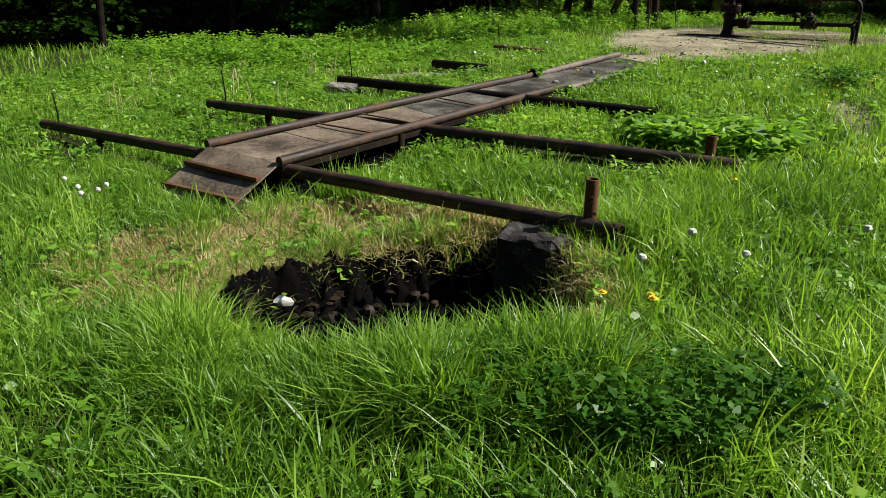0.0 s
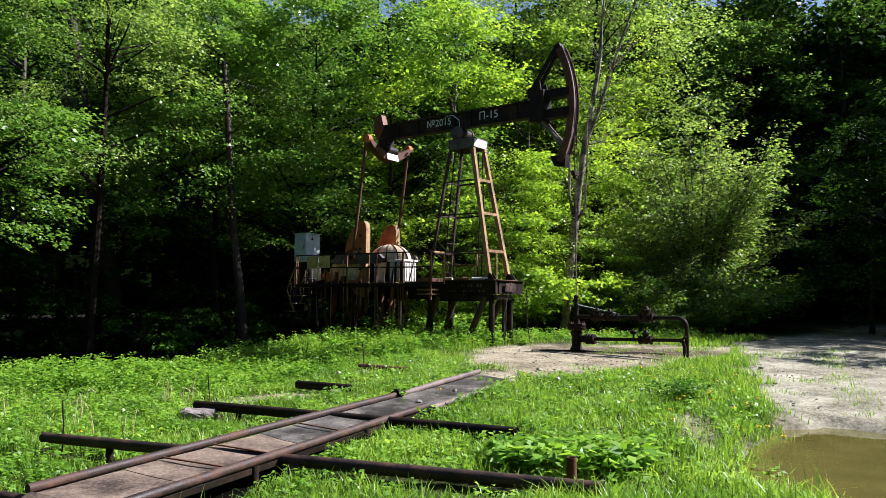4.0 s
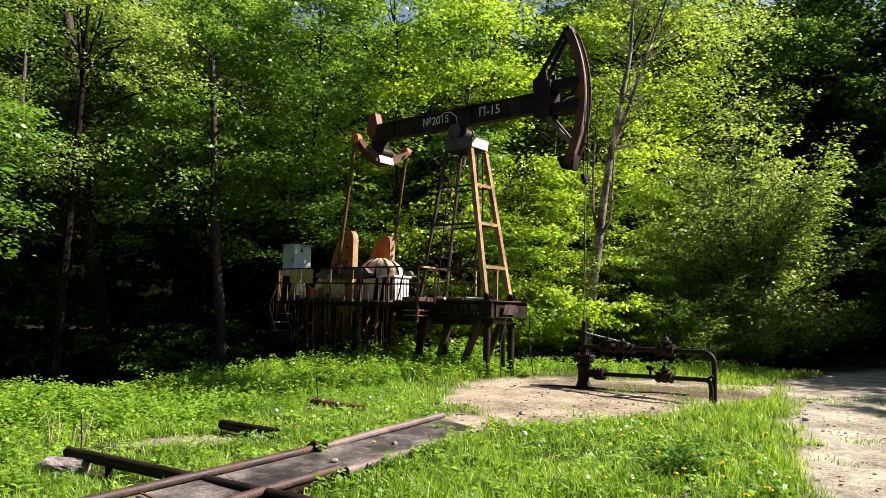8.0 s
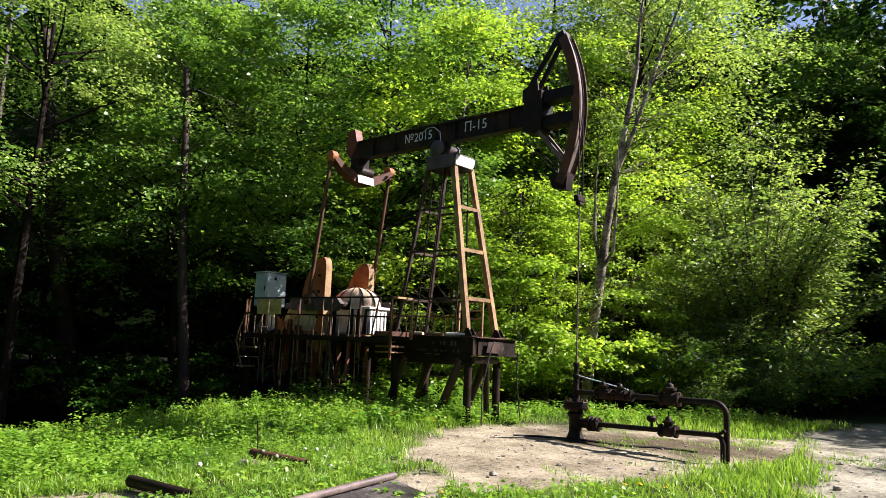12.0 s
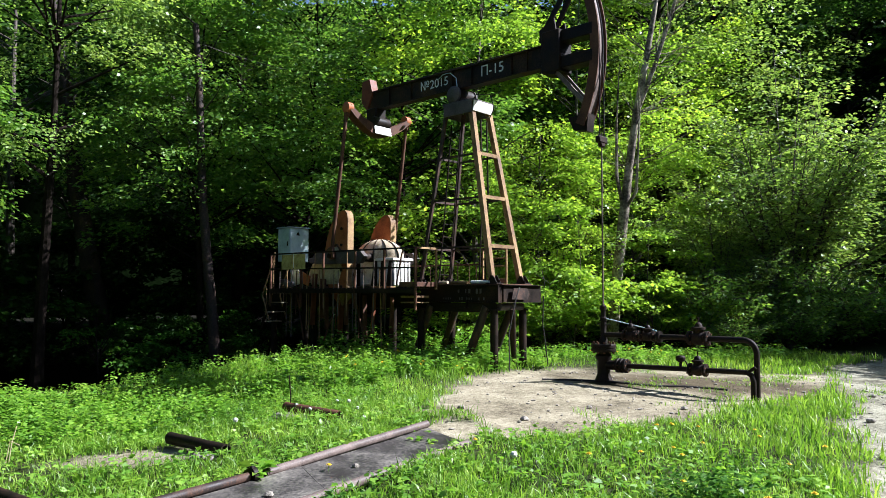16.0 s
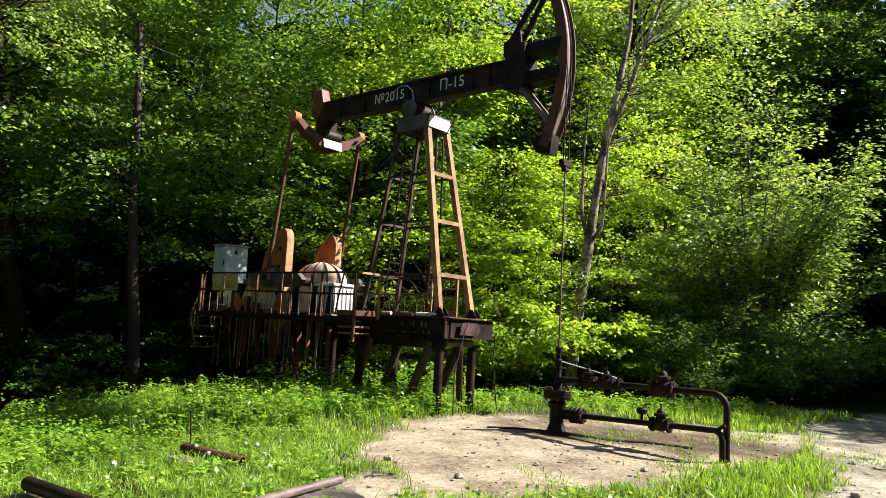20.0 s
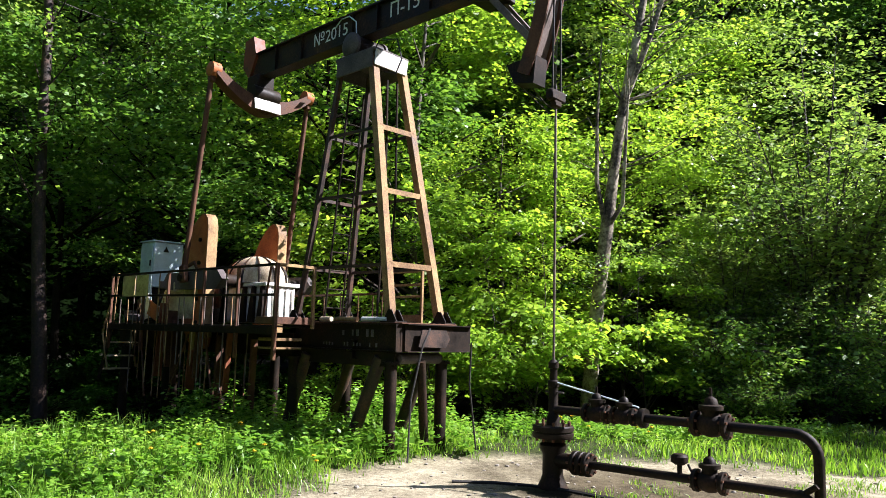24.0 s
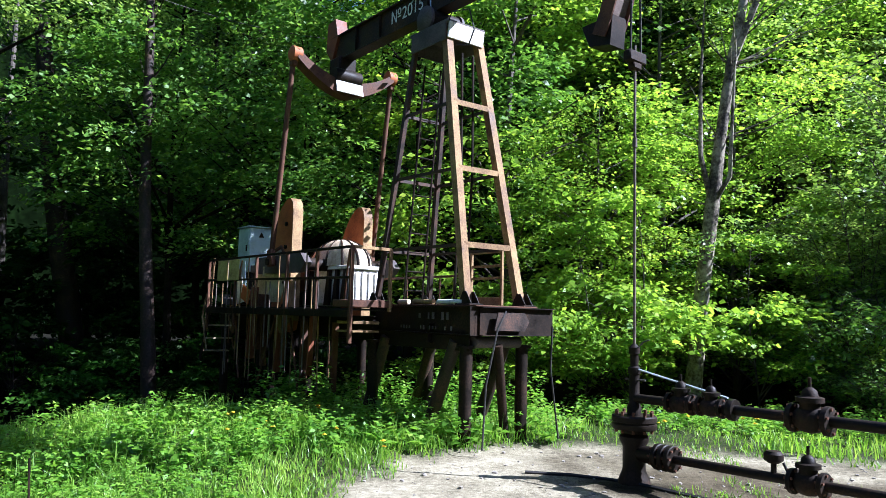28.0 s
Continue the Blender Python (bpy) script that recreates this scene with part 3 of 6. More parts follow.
def build_frame():
    for s in (1, -1):
        y = 0.58 * s
        pump_part("side_girder", Geo().channel((2.40, y - 0.12, 1.80), (5.0, y - 0.12, 1.80), 0.42, 0.16).box((2.42, y - 0.12, 1.8), (0.03, 0.2, 0.42)), OILY, "oil-blackened steel girder")
        pump_part("rear_girder", Geo().channel((4.9, y, 1.62), (11.6, y, 1.62), 0.40, 0.16), OILY, "oil-blackened steel girder")
    pump_part("front_beam", Geo().channel((2.38, -1.10, 1.80), (2.38, 0.40, 1.80), 0.42, 0.14), OILY)
    plate = [(-0.34, -0.13), (-0.27, 0.13), (0.27, 0.13), (0.36, 0.0), (0.27, -0.14)]
    pump_part("front_plate", Geo().prism([(a, 1.80 + b) for a, b in plate], 2.28, 2.30, lambda u, y, z: (y, -u - 0.14, z)), RUSTPIPE, "dull pinkish grey steel plate")
    pump_part("cross_pipe", Geo().cyl((2.52, 0.40, 1.49), (2.52, -0.50, 1.49), 0.085, n=16), GREYSTEEL, "dull grey steel pipe")
    for u in (3.4, 4.9, 6.4, 8.2, 10.0, 11.5):
        pump_part("cross_beam", Geo().channel((u, -0.55, 1.60), (u, 0.55, 1.60), 0.3, 0.12), OILY)
    # sagging blackened sheet below the girder
    pump_part("skirt_plate", Geo().box((3.75, 0.48, 1.47), (2.5, 0.02, 0.22), None, 0.004), OILY)
    for u, y in ((2.62, 0.44), (2.62, -0.68), (4.85, 0.58), (4.85, -0.58), (7.1, 0.6), (7.1, -0.6), (9.2, 0.6), (9.2, -0.6), (11.2, 0.6), (11.2, -0.6)):
        pump_part("leg", Geo().cyl((u, y, -0.25), (u, y, 1.45 if u < 3 else 1.42), 0.095, n=14).cyl((u, y, 1.40), (u, y, 1.44), 0.14, n=14), OILY)
    for y in (0.5, -0.5):
        pump_part("raking_leg", Geo().cyl((2.85, y - 0.06, 1.5), (3.65, y - 0.06, -0.2), 0.10, n=12), RUSTPIPE, "leaning rusted pipe strut")
        pump_part("raking_leg", Geo().cyl((4.6, y, 1.5), (5.3, y, -0.2), 0.095, n=12), RUSTPIPE)
    pump_part("strut", Geo().cyl((2.42, 0.0, 1.45), (2.75, -0.5, -0.2), 0.07, n=12), OILY)
    pump_part("tie_pipe", Geo().tube([(2.1, 0.15, 1.95), (2.05, 0.35, 1.7), (2.2, 0.42, 0.9), (2.05, 0.6, 0.05)], 0.014, 6), CABLE, "thin dark wire")
    pump_part("tie_pipe", Geo().tube([(2.05, -0.75, 1.75), (2.1, -0.78, 1.1), (2.0, -0.85, 0.1)], 0.014, 6), CABLE, "thin dark wire")
    # deck plates and pipes on top
    pump_part("deck_plate", Geo().box((3.75, -0.12, 2.02), (2.8, 1.24, 0.02), None, 0.004), RUST)
    for a, b, mat_ in ((2.75, 3.35, WHITE), (3.45, 4.0, OCHRE), (4.1, 4.4, CREAM)):
        pump_part("loose_pipe", Geo().cyl((a, 0.42, 2.075), (b, 0.40, 2.075), 0.04, n=10), mat_)
    # stencilled lines, worn beyond reading
    worn = Geo()
    random.seed(5)
    for z, h, a, b, step_ in ((1.86, 0.12, 2.85, 3.75, 0.115), (1.68, 0.07, 2.75, 4.05, 0.075)):
        u = a
        while u < b:
            if random.random() > 0.25:
                worn.box((u + 0.1, 0.542, z), (step_ * random.uniform(0.3, 0.55), 0.004, h * random.uniform(0.6, 1)))
            u += step_
    tagged(pump_part("stencil", worn, GREYSTEEL, "worn pale stencilled marks"), kind="stuff")


build_frame()


def build_tower():
    feet = {("f", 1): (2.68, 0.36), ("f", -1): (2.60, -0.66), ("r", 1): (5.02, 0.44), ("r", -1): (4.95, -0.62)}
    tops = {("f", 1): (3.40, 0.30), ("f", -1): (3.40, -0.34), ("r", 1): (4.22, 0.32), ("r", -1): (4.22, -0.32)}
    z0, z1 = 2.03, 6.52

    def at(k, z):
        t = (z - z0) / (z1 - z0)
        a, b = feet[k], tops[k]
        return Vector((a[0] + (b[0] - a[0]) * t, a[1] + (b[1] - a[1]) * t, z))

    tower = pump_part("tower", Geo().box((3.82, 0, 6.56), (1.02, 0.80, 0.06), None, 0.01).box((3.82, 0.39, 6.40), (0.92, 0.03, 0.30), None, 0.005).box((3.82, -0.39, 6.40), (0.92, 0.03, 0.30), None, 0.005).box((4.3, 0, 6.4), (0.03, 0.72, 0.28), None, 0.005), GREYSTEEL, "four-legged steel support tower")
    pump_part("cap_plate", Geo().box((3.32, 0, 6.42), (0.03, 0.74, 0.26), Matrix.Rotation(radians(-8), 3, "Y"), 0.005), WHITE, "pale painted cap plate", tower)
    for k in feet:
        rear = k[0] == "r"
        g = Geo()
        a, b = at(k, z0), at(k, 6.45)
        if rear:
            g.beam(a, b, 0.085, 0.085, 0.008, (1, 0, 0))
        else:
            # channel: broad face to the well, side flanges behind it
            g.beam(a, b, 0.13, 0.016, 0.002, (1, 0, 0))
            g.beam(a + Vector((0.06, 0.057, 0)), b + Vector((0.06, 0.057, 0)), 0.014, 0.12, 0, (1, 0, 0))
            g.beam(a + Vector((0.06, -0.057, 0)), b + Vector((0.06, -0.057, 0)), 0.014, 0.12, 0, (1, 0, 0))
        pump_part("tower_leg", g, RUSTPIPE if rear else OCHRE, "", tower)
        p = at(k, z0)
        foot = Geo().box((p.x, p.y, z0 + 0.012), (0.34, 0.26, 0.024), None, 0.003)
        for s in (-1, 1):
            foot.prism([(p.x - 0.15, z0 + 0.02), (p.x + 0.15, z0 + 0.02), (p.x + 0.05, z0 + 0.2), (p.x - 0.03, z0 + 0.2)], p.y + s * 0.075 - 0.005, p.y + s * 0.075 + 0.005)
        pump_part("foot_plate", foot, OILY, "", tower)
    for z in (2.94, 4.14, 5.22):
        pump_part("rung", Geo().beam(at(("f", 1), z), at(("f", -1), z), 0.012, 0.085, 0, (0, 0, 1)).beam(at(("f", 1), z + 0.04) + Vector((0.04, 0, 0)), at(("f", -1), z + 0.04) + Vector((0.04, 0, 0)), 0.08, 0.01), OCHRE, "", tower)
        pump_part("rear_rung", Geo().beam(at(("r", 1), z), at(("r", -1), z), 0.035, 0.055), RUSTPIPE, "", tower)
        for s in (1, -1):
            pump_part("side_brace", Geo().beam(at(("f", s), z) + Vector((0.08, 0, 0)), at(("r", s), z), 0.03, 0.05), RUSTPIPE, "", tower)
    # narrow ladder up the inside
    la = pump_part("ladder", Geo().cyl((4.65, 0.14, 2.05), (4.25, 0.12, 6.1), 0.018, n=8).cyl((4.65, -0.24, 2.05), (4.25, -0.22, 6.1), 0.018, n=8), OILY, "narrow blackened ladder", tower)
    for i in range(12):
        t = (i + 0.7) / 12.5
        u = 4.65 - 0.4 * t
        pump_part("ladder_rung", Geo().cyl((u, 0.14, 2.05 + 4.05 * t), (u, -0.24, 2.05 + 4.05 * t), 0.011, n=6), OILY, "", la)
    for y in (0.05, -0.18):
        pump_part("hanging_pipe", Geo().tube([(3.35, y, 6.1), (3.3, y, 4.2), (3.38, y + 0.02, 2.1)], 0.02, 8), OILY, "", tower)
    # bearing on top
    be = pump_part("saddle_bearing", Geo().box((3.98, 0, 6.63), (0.62, 0.42, 0.10), None, 0.02).cyl((4.0, -0.34, 6.80), (4.0, 0.34, 6.80), 0.19, n=20).box((4.0, 0, 6.68), (0.34, 0.56, 0.16), None, 0.03), OILY, "greasy pivot bearing")
    for s in (-1, 1):
        pump_part("bearing_cap", Geo().lathe((4.0, 0.30 * s, 6.80), (0, s, 0), [(0.22, 0), (0.22, 0.05), (0.15, 0.09), (0.05, 0.10)], 18), GREYSTEEL, "", be)
    pump_part("grease_pipe", Geo().tube([(3.55, 0.3, 6.42), (3.2, 0.4, 6.65), (2.75, 0.42, 6.55), (2.65, 0.4, 6.2), (2.8, 0.38, 6.0), (3.1, 0.36, 6.1)], 0.012, 6), CABLE)


build_tower()


def build_beam():
    zc = 7.27
    beam = pump_part("walking_beam", Geo().box((4.45, 0, zc), (6.2, 0.14, 0.48), None, 0.004), BEAM, "dark rust-stained walking beam")
    for s in (1, -1):
        pump_part("beam_flange", Geo().box((4.45, 0, zc + 0.255 * s), (6.2, 0.26, 0.03), None, 0.004), BEAM, "", beam)
    for u in (1.9, 2.35, 3.6, 4.25, 5.75, 6.6):
        for s in (1, -1):
            pump_part("stiffener", Geo().box((u, 0.10 * s, zc), (0.016, 0.055, 0.478)), BEAM, "", beam)
    pump_part("top_rail", Geo().cyl((2.6, 0.05, zc + 0.32), (6.9, 0.05, zc + 0.30), 0.012, n=6), CABLE, "", beam)
    for u in (2.7, 3.5, 4.4, 5.5, 6.5):
        pump_part("rail_eye", Geo().cyl((u, 0.05, zc + 0.265), (u, 0.05, zc + 0.33), 0.014, n=6), OILY, "", beam)
    turn = Matrix.Rotation(math.pi, 4, "Z") @ Matrix.Rotation(math.pi / 2, 4, "X")
    text_mesh("\u21162015", 0.33, MARKING, Matrix.Translation((4.92, 0.074, zc + 0.03)) @ turn, "lettering", beam, "white stencilled number")
    text_mesh("\u041f-15", 0.36, MARKING, Matrix.Translation((2.97, 0.074, zc + 0.03)) @ turn, "lettering", beam, "white stencilled lettering")
    pump_part("grease_hose", Geo().tube([(4.75, 0.09, 7.40), (4.52, 0.15, 7.47), (4.25, 0.19, 7.44), (4.0, 0.24, 7.25), (3.9, 0.30, 6.9)], 0.011, 6), PALEBLUE, "pale looped hose", beam)
    # rear bracket and curved equalizer
    tail = pump_part("tail_bearing", Geo().box((7.25, 0, 6.86), (0.42, 0.40, 0.36), None, 0.03).cyl((7.1, -0.3, 6.62), (7.1, 0.3, 6.62), 0.16, n=16), OILY, "", beam)
    pump_part("tail_plate", Geo().prism([(7.28, 7.5), (7.40, 7.92), (7.70, 7.88), (7.74, 7.30), (7.5, 7.02)], -0.13, 0.13), DARKRED, "", beam)
    n = 14
    g = Geo()
    top, bot = [], []
    for i in range(n + 1):
        a = -1 + 2 * i / n
        y = 1.12 * a
        zt = 6.50 + 0.42 * a * a
        top.append((y, zt + 0.02))
        bot.append((y, zt - 0.30 + 0.14 * abs(a)))
    poly = top + bot[::-1]
    g.prism(poly, 7.02, 7.30, lambda u, y, z: (y, u, z))
    eq = pump_part("equalizer", g, RUST, "curved rusty cross yoke")
    sheet_ = Geo().box((6.98, -0.02, 6.38), (0.02, 0.62, 0.24), Matrix.Rotation(radians(12), 3, "Y"), 0.004)
    pump_part("cover_sheet", sheet_, WHITE, "torn pale sheet metal", eq)
    for s in (1, -1):
        pump_part("pitman_joint", Geo().lathe((7.16, 1.02 * s, 6.86), (0, s, 0), [(0.06, -0.03), (0.15, 0), (0.15, 0.18), (0.08, 0.22)], 16), ORANGE, "", eq)
        arm = pump_part("pitman_arm", Geo().cyl((7.18, 1.14 * s, 6.80), (7.74, 1.16 * s, 2.82), 0.052, n=14).box((7.73, 1.16 * s, 2.9), (0.2, 0.1, 0.34), Matrix.Rotation(radians(8), 3, "Y"), 0.02).box((7.18, 1.14 * s, 6.74), (0.14, 0.12, 0.26), None, 0.02), RUST, "rusty connecting rod")


build_beam()


def build_head():
    # horse head: box frame on the beam's nose, two arms, braces and the arc that carries the rope
    px, pz = 4.07, 7.25
    rad = 4.07
    head = pump_part("horse_head", Geo().box((1.15, 0, 7.30), (0.50, 0.52, 0.96), None, 0.02), OILY, "dark horse head with a curved front")
    for z in (7.62, 7.02):
        pump_part("head_arm", Geo().beam((1.3, 0, z), (0.10, 0, z), 0.36, 0.27, 0.012), OILY, "", head)
    top, bot = (0.55, 9.02), (0.40, 5.58)
    for s in (1, -1):
        pump_part("head_brace", Geo().beam((1.42, 0.18 * s, 7.72), (0.58, 0.1 * s, 9.0), 0.05, 0.12, 0.004), OILY, "", head)
        pump_part("head_brace", Geo().beam((1.15, 0.18 * s, 6.95), (0.30, 0.12 * s, 5.95), 0.05, 0.10, 0.004), PIPE, "", head)
    pump_part("gusset", Geo().prism([(1.45, 7.85), (1.05, 8.05), (1.0, 7.75), (1.45, 7.55)], -0.24, -0.2).prism([(1.45, 7.85), (1.05, 8.05), (1.0, 7.75), (1.45, 7.55)], 0.2, 0.24), OILY, "", head)
    pump_part("gusset", Geo().prism([(1.42, 7.05), (0.95, 7.0), (1.05, 6.75), (1.42, 6.85)], 0.2, 0.24).prism([(1.42, 7.05), (0.95, 7.0), (1.05, 6.75), (1.42, 6.85)], -0.24, -0.2), OILY, "", head)
    n = 22
    arc = [radians(-25.5 + 51 * i / n) for i in range(n + 1)]

    def ring(r0, r1):
        return [(px - r0 * math.cos(a), pz + r0 * math.sin(a)) for a in arc] + [(px - r1 * math.cos(a), pz + r1 * math.sin(a)) for a in reversed(arc)]

    for s in (1, -1):
        g = Geo()
        outer = ring(rad + 0.06, rad - 0.16)
        m = n + 1
        for i in range(n):
            q = [outer[i], outer[i + 1], outer[2 * m - 2 - i], outer[2 * m - 1 - i]]
            g.prism(q, 0.15 * s, 0.175 * s)
        pump_part("arc_flange", g, RUST, "rusty curved flange", head)
    g = Geo()
    face = ring(rad, rad - 0.03)
    for i in range(n):
        g.prism([face[i], face[i + 1], face[2 * n - i], face[2 * n + 1 - i]], -0.148, 0.148)
    pump_part("arc_face", g, PIPE, "worn rope track", head)
    pump_part("head_tip", Geo().prism([(0.62, 9.08), (0.44, 9.15), (0.36, 8.9), (0.62, 8.8)], -0.14, 0.14), OILY, "", head)
    pump_part("head_tip", Geo().prism([(0.75, 5.72), (0.62, 5.42), (0.28, 5.36), (0.24, 5.75)], -0.14, 0.14), OILY, "", head)
    # rope, hanger block and polished rod
    for s in (1, -1):
        pts = [(px - (rad + 0.012) * math.cos(a), 0.07 * s, pz + (rad + 0.012) * math.sin(a)) for a in arc[n // 2:]][::-1]
        pump_part("wire_rope", Geo().tube(pts + [(-0.012, 0.08 * s, 6.5), (-0.01, 0.10 * s, 5.22)], 0.014, 6), CABLE)
    pump_part("hanger_bar", Geo().box((0, 0, 5.14), (0.12, 0.34, 0.15), None, 0.02).box((0, 0, 5.03), (0.10, 0.16, 0.09), None, 0.015), OILY, "steel rope hanger block")
    pump_part("polished_rod", Geo().cyl((0, 0, 5.3), (0, 0, 1.2), 0.017, n=10).cyl((0, 0, 4.0), (0, 0, 4.12), 0.03, n=10), PIPE, "thin steel polished rod")


build_head()


def build_drive():
    # reducer gearbox with a domed, banded cover
    gb = pump_part("gearbox", Geo().box((7.15, 0, 2.35), (2.0, 0.66, 0.7), None, 0.05).box((7.15, 0, 2.72), (2.1, 0.78, 0.07), None, 0.01), WHITE, "white gear reducer with a domed cover")
    ru, ry, rz, zb = 0.92, 0.46, 0.55, 2.76

    def shell(a, t, k=1.0):
        """A point of the domed cover: a round the upright axis, t up from the rim."""
        return (7.07 + k * ru * math.cos(t) * math.cos(a), k * ry * math.cos(t) * math.sin(a), zb + k * rz * math.sin(t))

    n, m = 28, 8
    v = [shell(math.tau * k / n, math.pi / 2 * i / m) for i in range(m) for k in range(n)] + [shell(0, math.pi / 2)]
    f = [(i * n + k, i * n + (k + 1) % n, (i + 1) * n + (k + 1) % n, (i + 1) * n + k) for i in range(m - 1) for k in range(n)]
    f += [((m - 1) * n + k, (m - 1) * n + (k + 1) % n, m * n) for k in range(n)] + [tuple(reversed(range(n)))]
    pump_part("dome", Geo().add(v, f), CREAM, "dirty cream domed cover", gb)
    for k in range(12):
        a = math.tau * (k + 0.5) / 12
        pump_part("dome_band", Geo().tube([shell(a, math.pi / 2 * t / 7, 1.005) for t in range(7)], [0.026, 0.026, 0.024, 0.022, 0.018, 0.014, 0.01], 6), BEAM, "", gb)
    for u in (6.2, 6.5, 6.8, 7.5, 7.95):
        pump_part("rib", Geo().prism([(u - 0.03, 2.0), (u + 0.16, 2.0), (u + 0.05, 2.68), (u - 0.03, 2.68)], 0.34, 0.40), OILY, "", gb)
    for y in (-0.26, -0.12, 0.02, 0.16, 0.28):
        pump_part("front_rib", Geo().prism([(-0.025, 2.02), (0.025, 2.02), (0.035, 2.62), (-0.02, 2.66)], 6.12, 6.16, lambda u, yy, z, y=y: (yy, u + y, z)), WHITE, "", gb)
    pump_part("slow_shaft", Geo().cyl((6.95, -1.02, 2.78), (6.95, 1.02, 2.78), 0.12, n=16), OILY, "", gb)
    # cranks point away from the well, each with a segment-shaped counterweight
    for s in (1, -1):
        y = 0.82 * s
        arm = [(6.70, 2.60), (8.60, 2.62), (8.72, 2.78), (8.60, 2.94), (6.70, 2.96), (6.5, 2.78)]
        cr = pump_part("crank_arm", Geo().prism(arm, y + 0.10 * s, y + 0.24 * s), GREYSTEEL, "grey painted crank arm")
        m, half, sag, base = 24, 1.36, 0.98, 7.36
        seg = [(base + sag * math.cos(math.pi * (i / m - 0.5)), 2.78 + half * math.sin(math.pi * (i / m - 0.5))) for i in range(2, m - 1)]
        seg = [(base, 2.78 - half * 0.82), (base + 0.05, 2.78 - half * 0.93)] + seg + [(base + 0.13, 2.78 + half * 0.935), (base + 0.05, 2.78 + half * 0.88), (base, 2.78 + half * 0.76)]
        pump_part("counterweight", Geo().prism(seg, y - 0.11 * s, y + 0.09 * s), ORANGE, "weathered orange counterweight with a rounded end", cr)
        zt = 2.78 + half * 0.93
        # thin plate added to paint the weight's well-side edge as sunlit
        rim = [(base - 0.012, 2.78 - half * 0.80), (base + 0.01, 2.78 - half * 0.80), (base + 0.01, zt - 0.22), (base + 0.05, zt - 0.07), (base + 0.13, zt + 0.01), (base + 0.24, zt + 0.03), (base + 0.24, zt + 0.055), (base + 0.12, zt + 0.04), (base + 0.03, zt - 0.05), (base - 0.012, zt - 0.21)]
        pump_part("sunlit_edge", Geo().prism(rim, y - 0.115 * s, y + 0.095 * s), OCHRE, "ochre plate coloured as the weight's sunlit edge", cr)
        for dz in (-0.8, -0.35, 0.35, 0.8):
            pump_part("bolt", Geo().cyl((7.6, y + 0.085 * s, 2.78 + dz), (7.6, y + 0.13 * s, 2.78 + dz), 0.04, n=6), OILY, "", cr)
        pump_part("crank_pin", Geo().cyl((7.76, y + 0.2 * s, 2.82), (7.76, y + 0.42 * s, 2.82), 0.07, n=14), OILY, "", cr)
    # motor, belt guard and brake gear behind the reducer
    mo = pump_part("motor", Geo().lathe((9.0, 0.15, 2.35), (0, -1, 0), [(0.18, -0.45), (0.27, -0.40), (0.27, 0.40), (0.2, 0.48)], 18).box((9.0, 0, 2.02), (0.5, 0.7, 0.1), None, 0.01), OILY, "blackened electric motor")
    for k in range(10):
        a = math.tau * k / 10
        pump_part("cooling_fin", Geo().box((9.0 + 0.275 * math.cos(a), 0.15, 2.35 + 0.275 * math.sin(a)), (0.04, 0.7, 0.012), Matrix.Rotation(-a, 3, "Y")), OILY, "", mo)
    pump_part("belt_guard", Geo().box((8.3, 0.52, 2.5), (1.7, 0.10, 0.62), Matrix.Rotation(radians(6), 3, "Y"), 0.03), RUST, "rusty sheet belt guard")
    cowl = [(7.75, 2.05), (8.95, 2.05), (9.05, 2.35), (8.9, 2.62), (8.5, 2.80), (8.1, 3.02), (7.8, 3.10), (7.62, 2.95), (7.6, 2.4)]
    pump_part("belt_cowl", Geo().prism(cowl, 0.66, 0.92), CREAM, "dirty cream sheet cowling over the belts")
    pump_part("cowl_rim", Geo().prism([(7.58, 2.9), (7.8, 3.12), (8.1, 3.04), (8.5, 2.82), (8.52, 2.86), (8.12, 3.09), (7.79, 3.17), (7.54, 2.93)], 0.64, 0.94), RUST)
    for i, (u, v, z, a, w, h) in enumerate(((9.55, 1.0, 2.28, 14, 0.34, 0.5), (8.95, 1.12, 2.2, -20, 0.42, 0.3), (10.1, 0.7, 2.5, 8, 0.3, 0.9), (7.2, 1.1, 1.72, 30, 0.5, 0.34))):
        pump_part("leaning_sheet", Geo().box((u, v, z), (w, 0.02, h), Matrix.Rotation(radians(a), 3, "Y"), 0.004), (WHITE, ORANGE, PALEBLUE, OCHRE)[i], ("pale sheet metal scrap", "orange painted sheet metal", "grey-blue painted panel", "ochre painted plate")[i])
    pump_part("motor_mount", Geo().box((9.1, 0, 1.93), (1.5, 1.0, 0.14), None, 0.02), OILY)
    pump_part("brake_lever", Geo().tube([(5.6, 0.75, 2.0), (5.35, 0.85, 2.6), (5.2, 0.9, 2.95)], 0.02, 8), RUST)
    cab = pump_part("control_cabinet", Geo().box((11.25, -0.12, 3.32), (0.66, 0.72, 1.06), None, 0.02).box((11.25, -0.12, 3.87), (0.74, 0.80, 0.03), None, 0.005), PALEBLUE, "pale blue-grey electrical cabinet")
    pump_part("cabinet_door", Geo().box((11.25, 0.249, 3.32), (0.58, 0.02, 0.94), None, 0.006), PALEBLUE, "", cab)
    pump_part("door_handle", Geo().box((11.02, 0.27, 3.35), (0.03, 0.03, 0.14), None, 0.005), OILY, "", cab)
    pump_part("warning_sign", Geo().prism([(-0.07, 3.62), (0.07, 3.62), (0.0, 3.75)], 10.905, 10.915, lambda u, y, z: (y, u - 0.05, z)), OILY, "small dark warning triangle", cab)
    pump_part("cabinet_stand", Geo().box((11.25, -0.12, 2.4), (0.5, 0.5, 0.8), None, 0.02), OILY, "", cab)


build_drive()


